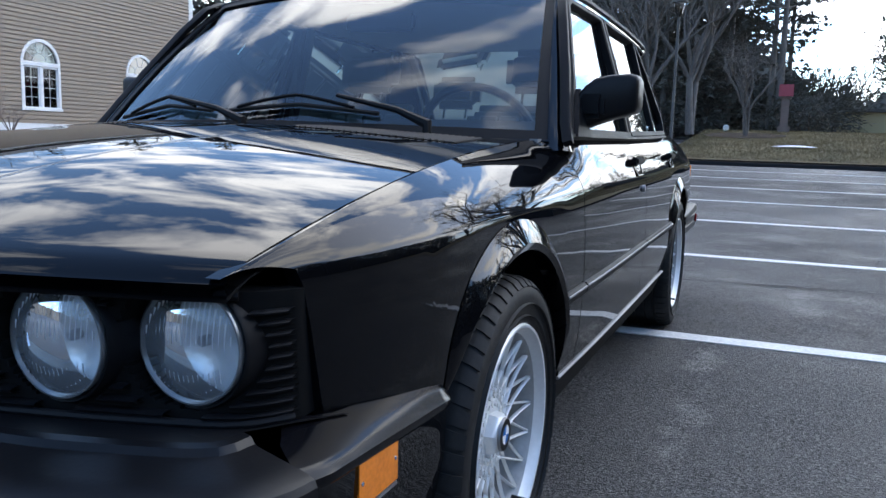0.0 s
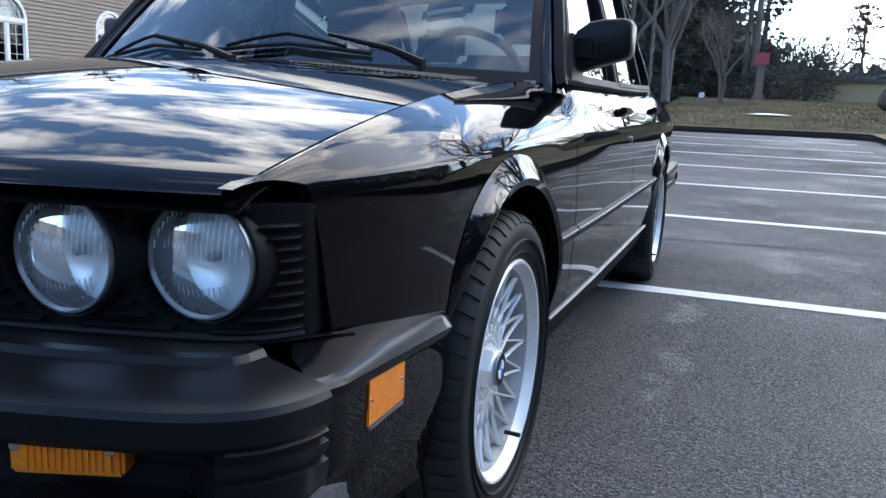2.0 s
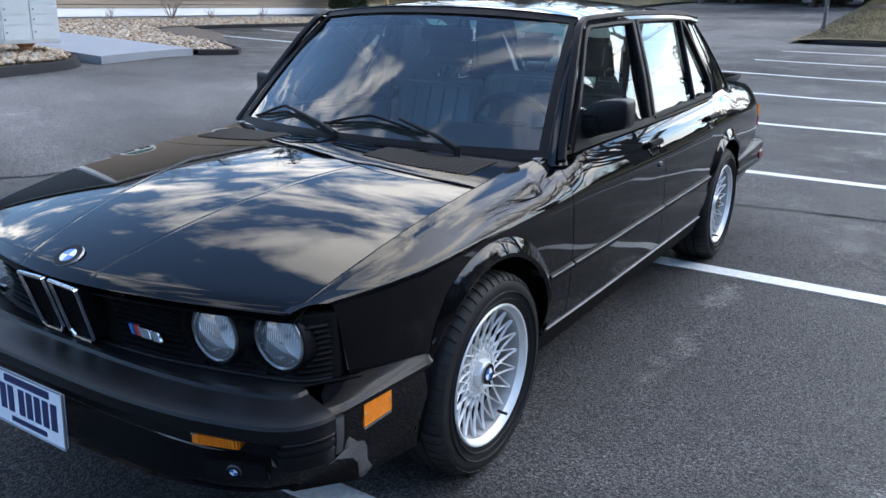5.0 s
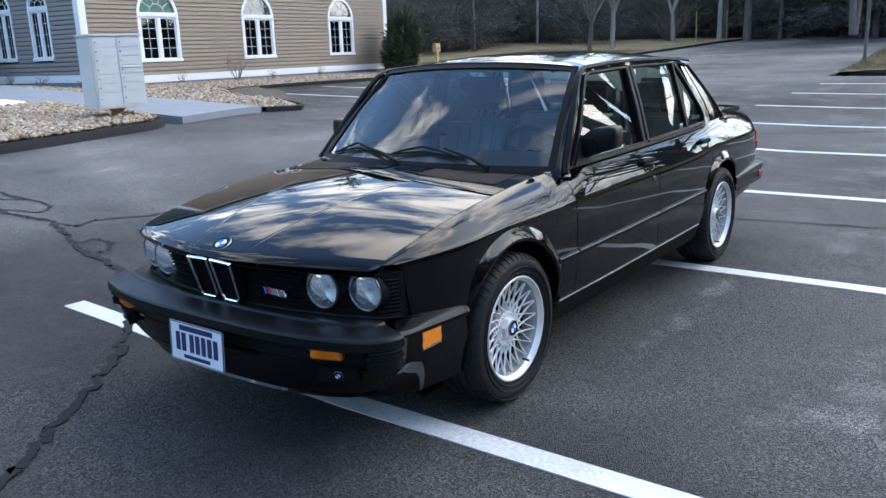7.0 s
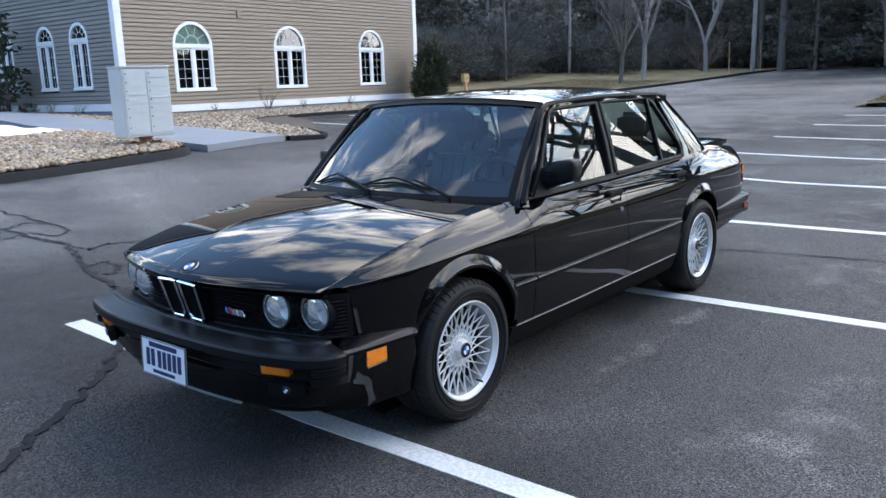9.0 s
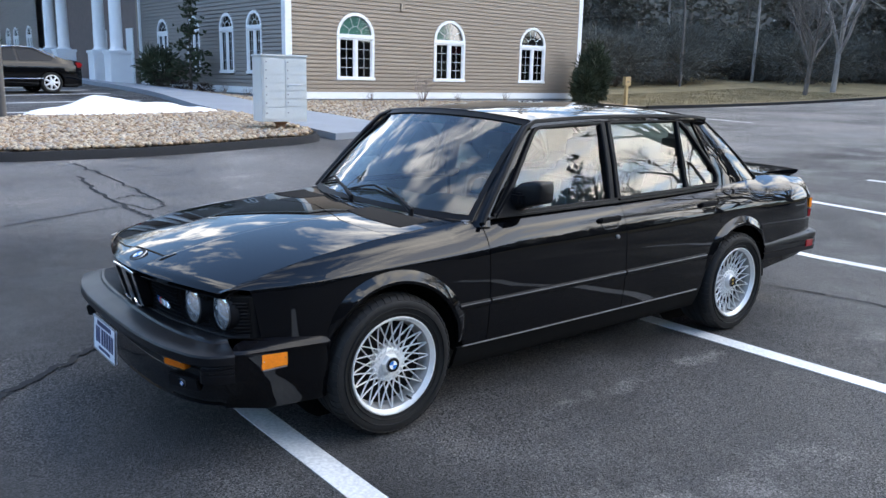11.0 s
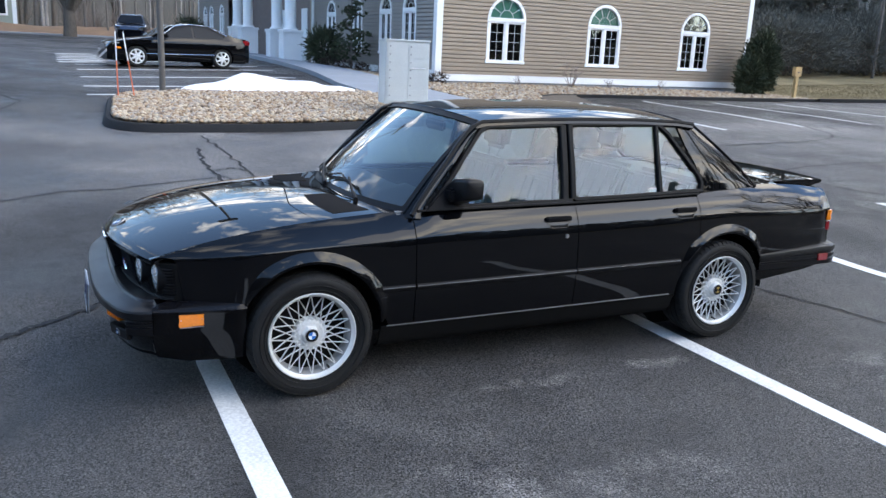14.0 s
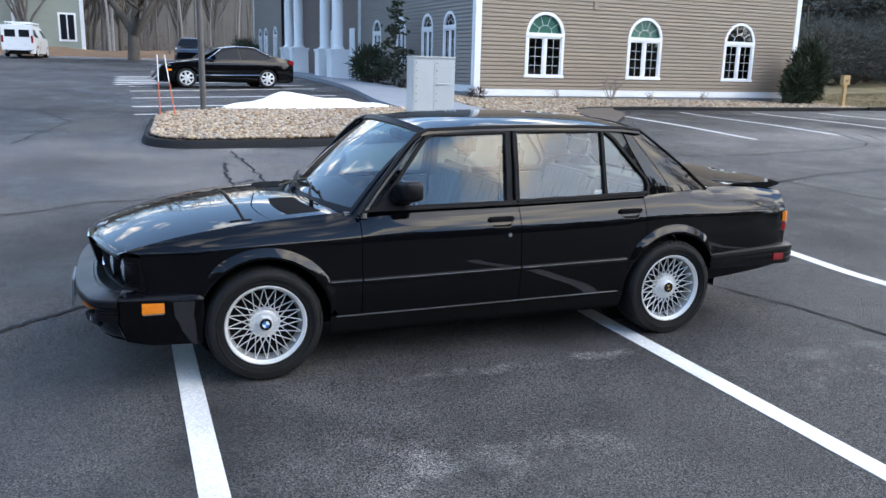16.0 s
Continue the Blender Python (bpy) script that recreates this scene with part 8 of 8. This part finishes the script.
def far_edge(a, u):
    r = 118 + 6 * noise.noise((math.cos(a) * 3, math.sin(a) * 3, 0))
    x, y = r * math.cos(a), r * math.sin(a)
    deg = math.degrees(math.atan2(y, x))
    top = lerp(deg, [-180, -60, -40, -4, 2, 180], [22, 22, 6.5, 6.5, 15, 18])
    ragged = 2.6 * noise.noise((a * 22, 0, 1)) + 1.6 * noise.noise((a * 90, 0, 2)) + 0.9 * noise.noise((a * 300, 0, 4))
    return (x, y, -1 + (top + ragged + 2) * u)


grid(ring_b, far_edge, steps(0, 2 * math.pi, 1400), [0, 0.5, 1])
tagged(part("backdrop_woods", ring_b, WOODS), "hazy line of distant leafless woods", "woods", kind="structure")


# ---- other vehicles and the far house ----
def simple_car(name, label, at, turn, paint, length, width, height, wheelbase, front, profile, glass, wheel_r=0.32, category="car"):
    """A parked vehicle: a lofted body on its side profile, glazed cabin and four wheels. Nose towards local -x."""
    t = thing(name, label, category, at, turn=turn)
    bm = bmesh.new()
    lo = 0.22

    def spot(x, v):
        top = smooth(x, [p[0] for p in profile], [p[1] for p in profile])
        belt = 0.58 * height + 0.02
        w = width / 2 * smooth(x, [0, 0.25, 0.9, length - 0.8, length - 0.2, length], [0.72, 0.90, 1.0, 1.0, 0.92, 0.78])
        a = abs(v)
        s = math.copysign(1, v)
        if a <= 0.5:
            y, z = w * a / 0.5 * (0.97 if top <= belt else lerp(top, [belt, height], [0.97, 0.66])), top - 0.035 * (a / 0.5) ** 3
        elif a <= 0.7:
            q = (a - 0.5) / 0.2
            y0 = w * (0.97 if top <= belt else lerp(top, [belt, height], [0.97, 0.66]))
            y, z = y0 + (w - y0) * q, (top - 0.035) + (min(belt, top - 0.05) - top + 0.035) * q
        else:
            q = (a - 0.7) / 0.3
            zb = min(belt, top - 0.05)
            z = zb + (lo - zb) * q
            y = w * (1 + 0.015 * math.sin(math.pi * q)) - 0.05 * q**4
            for c in (front, front + wheelbase):
                if abs(x - c) < wheel_r + 0.05:
                    z = max(z, wheel_r + math.sqrt((wheel_r + 0.05) ** 2 - (x - c) ** 2)) if q > 0.2 else z
        return (x, s * y, z)
    xs = sorted(set(steps(0, length, 46) + [c + (wheel_r + 0.05) * math.cos(a) for c in (front, front + wheelbase) for a in steps(0, math.pi, 12)]))
    grid(bm, spot, [x for x in xs if 0 <= x <= length], steps(-1, 1, 40))
    outward(bm, (0, 0, 1))
    ends = [e for e in bm.edges if e.is_boundary]
    bmesh.ops.holes_fill(bm, edges=ends)
    part("body", bm, paint, t)
    part("underside", boxed(0.15, -width * 0.42, 0.18, length - 0.15, width * 0.42, 0.45), DARK, t)
    for pts in glass:
        for s in (-1, 1):
            g = bmesh.new()
            vs = []
            for x, z in pts:
                top = smooth(x, [p[0] for p in profile], [p[1] for p in profile])
                belt = 0.58 * height + 0.02
                y1, yt = width / 2, width / 2 * lerp(top, [belt, height], [0.97, 0.66])
                y = y1 + (yt - y1) * (z - belt) / max(0.05, top - 0.035 - belt)
                vs.append(g.verts.new((x, s * (y + 0.010), z)))
            g.faces.new(vs)
            outward(g, (0, s, 0))
            part("side_window", g, TINT, t)
    for c in (front, front + wheelbase):
        for s in (-1, 1):
            ty = turned(bmesh.new(), [(-0.10, wheel_r * 0.70), (-0.11, wheel_r * 0.9), (-0.08, wheel_r), (0.08, wheel_r), (0.11, wheel_r * 0.9), (0.10, wheel_r * 0.70)], 32, "y", (0, 0, 0))
            w = part("wheel", ty, RUBBER, t)
            w.matrix_basis = pose(c, s * (width / 2 - 0.12), wheel_r)
            rim = turned(bmesh.new(), [(s * 0.105, wheel_r * 0.72), (s * 0.105, wheel_r * 0.64), (s * 0.06, wheel_r * 0.62)], 32, "y")
            for k in range(7):
                a = 2 * math.pi * k / 7
                tube(rim, [(0, s * 0.085, 0), (wheel_r * 0.66 * math.cos(a), s * 0.100, wheel_r * 0.66 * math.sin(a))], [0.045, 0.028], 6)
            part("rim", rim, SILVER, w)
            # added dark disc: the shade inside the wheel, done in colour
            part("rim_shade", turned(bmesh.new(), [(s * 0.03, 0.0), (s * 0.03, wheel_r * 0.66)], 24, "y"), DARK, w)
    return t


TINT = surface("dark_window_glass", (0.012, 0.014, 0.017), 0.06, var=0.1, spec=0.14)
SEDAN = [(0, 0.62), (0.05, 0.72), (0.5, 0.86), (1.25, 0.97), (1.45, 1.0), (2.05, 1.36), (2.6, 1.445), (3.2, 1.42), (3.85, 1.17), (4.15, 1.07), (4.5, 1.03), (4.6, 0.92)]
sedan = simple_car("car", "black modern saloon parked by the entrance with bright alloys", (0.29, 20.91, ground_z(2.3, 20.9)), 8.3, BLACK_PAINT, 4.60, 1.77, 1.445, 2.76, 0.85, SEDAN,
                   [[(1.62, 0.96), (2.12, 1.33), (2.62, 1.40), (2.66, 0.98)], [(2.72, 0.98), (2.70, 1.40), (3.15, 1.375), (3.72, 1.10), (3.66, 0.99)]], 0.325)
for s in (-1, 1):
    hl = boxed(0.10, s * 0.52, 0.66, 0.42, s * 0.82, 0.80, 0.05)
    part("headlight", hl, CHROME, sedan, "clear headlamp unit")
    part("tail_light", boxed(4.36, s * 0.58, 0.80, 4.585, s * 0.835, 0.97, 0.04), RED_LENS, sedan, "red tail lamp")
    part("side_marker", boxed(0.20, s * 0.80, 0.55, 0.42, s * 0.835, 0.61, 0.01), AMBER, sedan)
    tr = bmesh.new()
    tube(tr, [(1.55, s * 0.885, 0.965), (2.08, s * 0.72, 1.335), (2.62, s * 0.655, 1.41), (3.2, s * 0.665, 1.385), (3.78, s * 0.80, 1.09)], 0.012, 6)
    part("window_trim", tr, CHROME, sedan)
    st_ = bmesh.new()
    tube(st_, [(1.15, s * 0.90, 0.42), (3.35, s * 0.90, 0.44)], 0.012, 6)
    part("sill_trim", st_, CHROME, sedan)
    part("door_mirror", boxed(1.62, s * 0.90, 0.95, 1.82, s * 1.04, 1.07, 0.04), BLACK_PAINT, sedan)
ws = bmesh.new()
ws.faces.new([ws.verts.new(p) for p in ((1.40, -0.70, 1.012), (1.40, 0.70, 1.012), (2.06, 0.56, 1.385), (2.06, -0.56, 1.385))])
part("windscreen", outward(ws, (-1, 0, 1)), TINT, sedan)
sedan.scale = (0.89, 0.89, 0.87)
part("radiator_grille", boxed(-0.01, -0.42, 0.50, 0.06, 0.42, 0.70, 0.02), CHROME, sedan)

SUV = [(0, 0.75), (0.06, 0.92), (0.9, 1.06), (1.1, 1.10), (1.65, 1.60), (2.3, 1.70), (3.9, 1.66), (4.4, 1.25), (4.5, 0.95)]
suv = simple_car("car", "dark blue sport utility car parked nose-on before the woods", (3.25, 47.72, ground_z(3.25, 48)), 80.0, BLUE_PAINT, 4.5, 1.80, 1.70, 2.65, 0.9, SUV, [[(1.35, 1.10), (1.75, 1.55), (3.9, 1.55), (4.1, 1.12)]], 0.34)
ws = bmesh.new()
ws.faces.new([ws.verts.new(p) for p in ((1.06, -0.74, 1.13), (1.06, 0.74, 1.13), (1.60, 0.58, 1.60), (1.60, -0.58, 1.60))])
part("windscreen", outward(ws, (-1, 0, 1)), TINT, suv)
for s in (-1, 1):
    part("headlight", boxed(-0.01, s * 0.50, 0.72, 0.14, s * 0.78, 0.86, 0.03), CHROME, suv)
VAN = [(0, 0.8), (0.08, 1.0), (0.7, 1.15), (1.3, 1.95), (1.7, 2.05), (4.9, 2.05), (5.05, 1.95), (5.1, 1.0)]
van = simple_car("van", "white work van with a roof rack seen from behind", (-6.16, 59.14, ground_z(-6.16, 59)), -96.0, WHITE_VAN, 5.1, 1.95, 2.05, 3.2, 0.9, VAN, [[(1.0, 1.25), (1.35, 1.75), (2.2, 1.78), (2.2, 1.25)], [(3.6, 1.25), (3.6, 1.75), (4.7, 1.75), (4.7, 1.25)]], 0.36, "van")
for s in (-1, 1):
    part("rear_window", boxed(5.11, s * 0.10, 1.25, 5.14, s * 0.72, 1.70, 0.01), TINT, van)
    part("tail_light", boxed(5.10, s * 0.80, 0.9, 5.15, s * 0.93, 1.35, 0.02), RED_LENS, van)
part("rear_panel", boxed(5.03, -0.94, 0.42, 5.125, 0.94, 2.0, 0.03), WHITE_VAN, van)
rack = bmesh.new()
for s in (-1, 1):
    tube(rack, [(1.8, s * 0.7, 2.18), (4.9, s * 0.7, 2.18)], 0.03, 6)
for k in range(4):
    tube(rack, [(2.0 + k * 0.9, -0.75, 2.18), (2.0 + k * 0.9, 0.75, 2.18)], 0.025, 6)
    for s in (-1, 1):
        tube(rack, [(2.0 + k * 0.9, s * 0.7, 2.02), (2.0 + k * 0.9, s * 0.7, 2.18)], 0.02, 6)
part("roof_rack", rack, WHITE_TRIM, van)

house = thing("house", "grey-green sided house with white corner trim beyond the lot", "house", (-11.6, 66, 1.75), turn=4)
part("wall", boxed(-7, 0, 0, 8.4, 8, 6.2), HOUSE_GREEN, house)
part("corner_trim", boxed(8.2, -0.06, 0, 8.5, 0.2, 6.2), WHITE_TRIM, house)
part("corner_trim", boxed(3.4, -0.06, 0, 3.6, 0.1, 6.2), WHITE_TRIM, house)
part("skirt_board", boxed(-7, -0.05, 0, 8.4, 0.05, 0.5), WHITE_TRIM, house)
hw = part("window", boxed(6.6, -0.08, 1.2, 7.9, 0.05, 3.4, 0.02), WHITE_TRIM, house)
part("pane", boxed(6.75, -0.10, 1.35, 7.2, -0.07, 3.25), TINT, hw)
part("pane", boxed(7.3, -0.10, 1.35, 7.75, -0.07, 3.25), TINT, hw)
hr = bmesh.new()
v = [hr.verts.new(p) for p in ((-7.4, -0.4, 6.1), (8.8, -0.4, 6.1), (8.8, 8.4, 6.1), (-7.4, 8.4, 6.1), (-7.4, 4, 9), (8.8, 4, 9))]
for f in ((0, 1, 5, 4), (2, 3, 4, 5), (0, 4, 3), (1, 2, 5), (3, 2, 1, 0)):
    hr.faces.new([v[i] for i in f])
part("roof", hr, ROOF, house)
bank = bmesh.new()
grid(bank, lambda x, y: (x, y, ground_z(x, y) + 0.05 + 0.9 * max(0, math.sin(math.pi * (y - 59.5) / 9)) * (0.6 + 0.4 * noise.noise((x * 0.3, y * 0.3, 0)))), steps(-14, 12, 30), steps(59.5, 66, 12))
tagged(part("mulch_bank", outward(bank, (0, 0, 1)), surface("bark_mulch", (0.20, 0.12, 0.07), 0.95, var=0.35, scale=1, fine=12, bump=0.6)), "reddish-brown mulch bank before the woods", "bank", kind="structure")
ribbon_kerb("kerb_far", [(-32.17, 57.98), (-12.06, 58.53), (2.28, 58.80), (8.49, 58.35)][::-1], "pale concrete kerb before the woods", w=0.5, h=0.12, mt=CONCRETE)
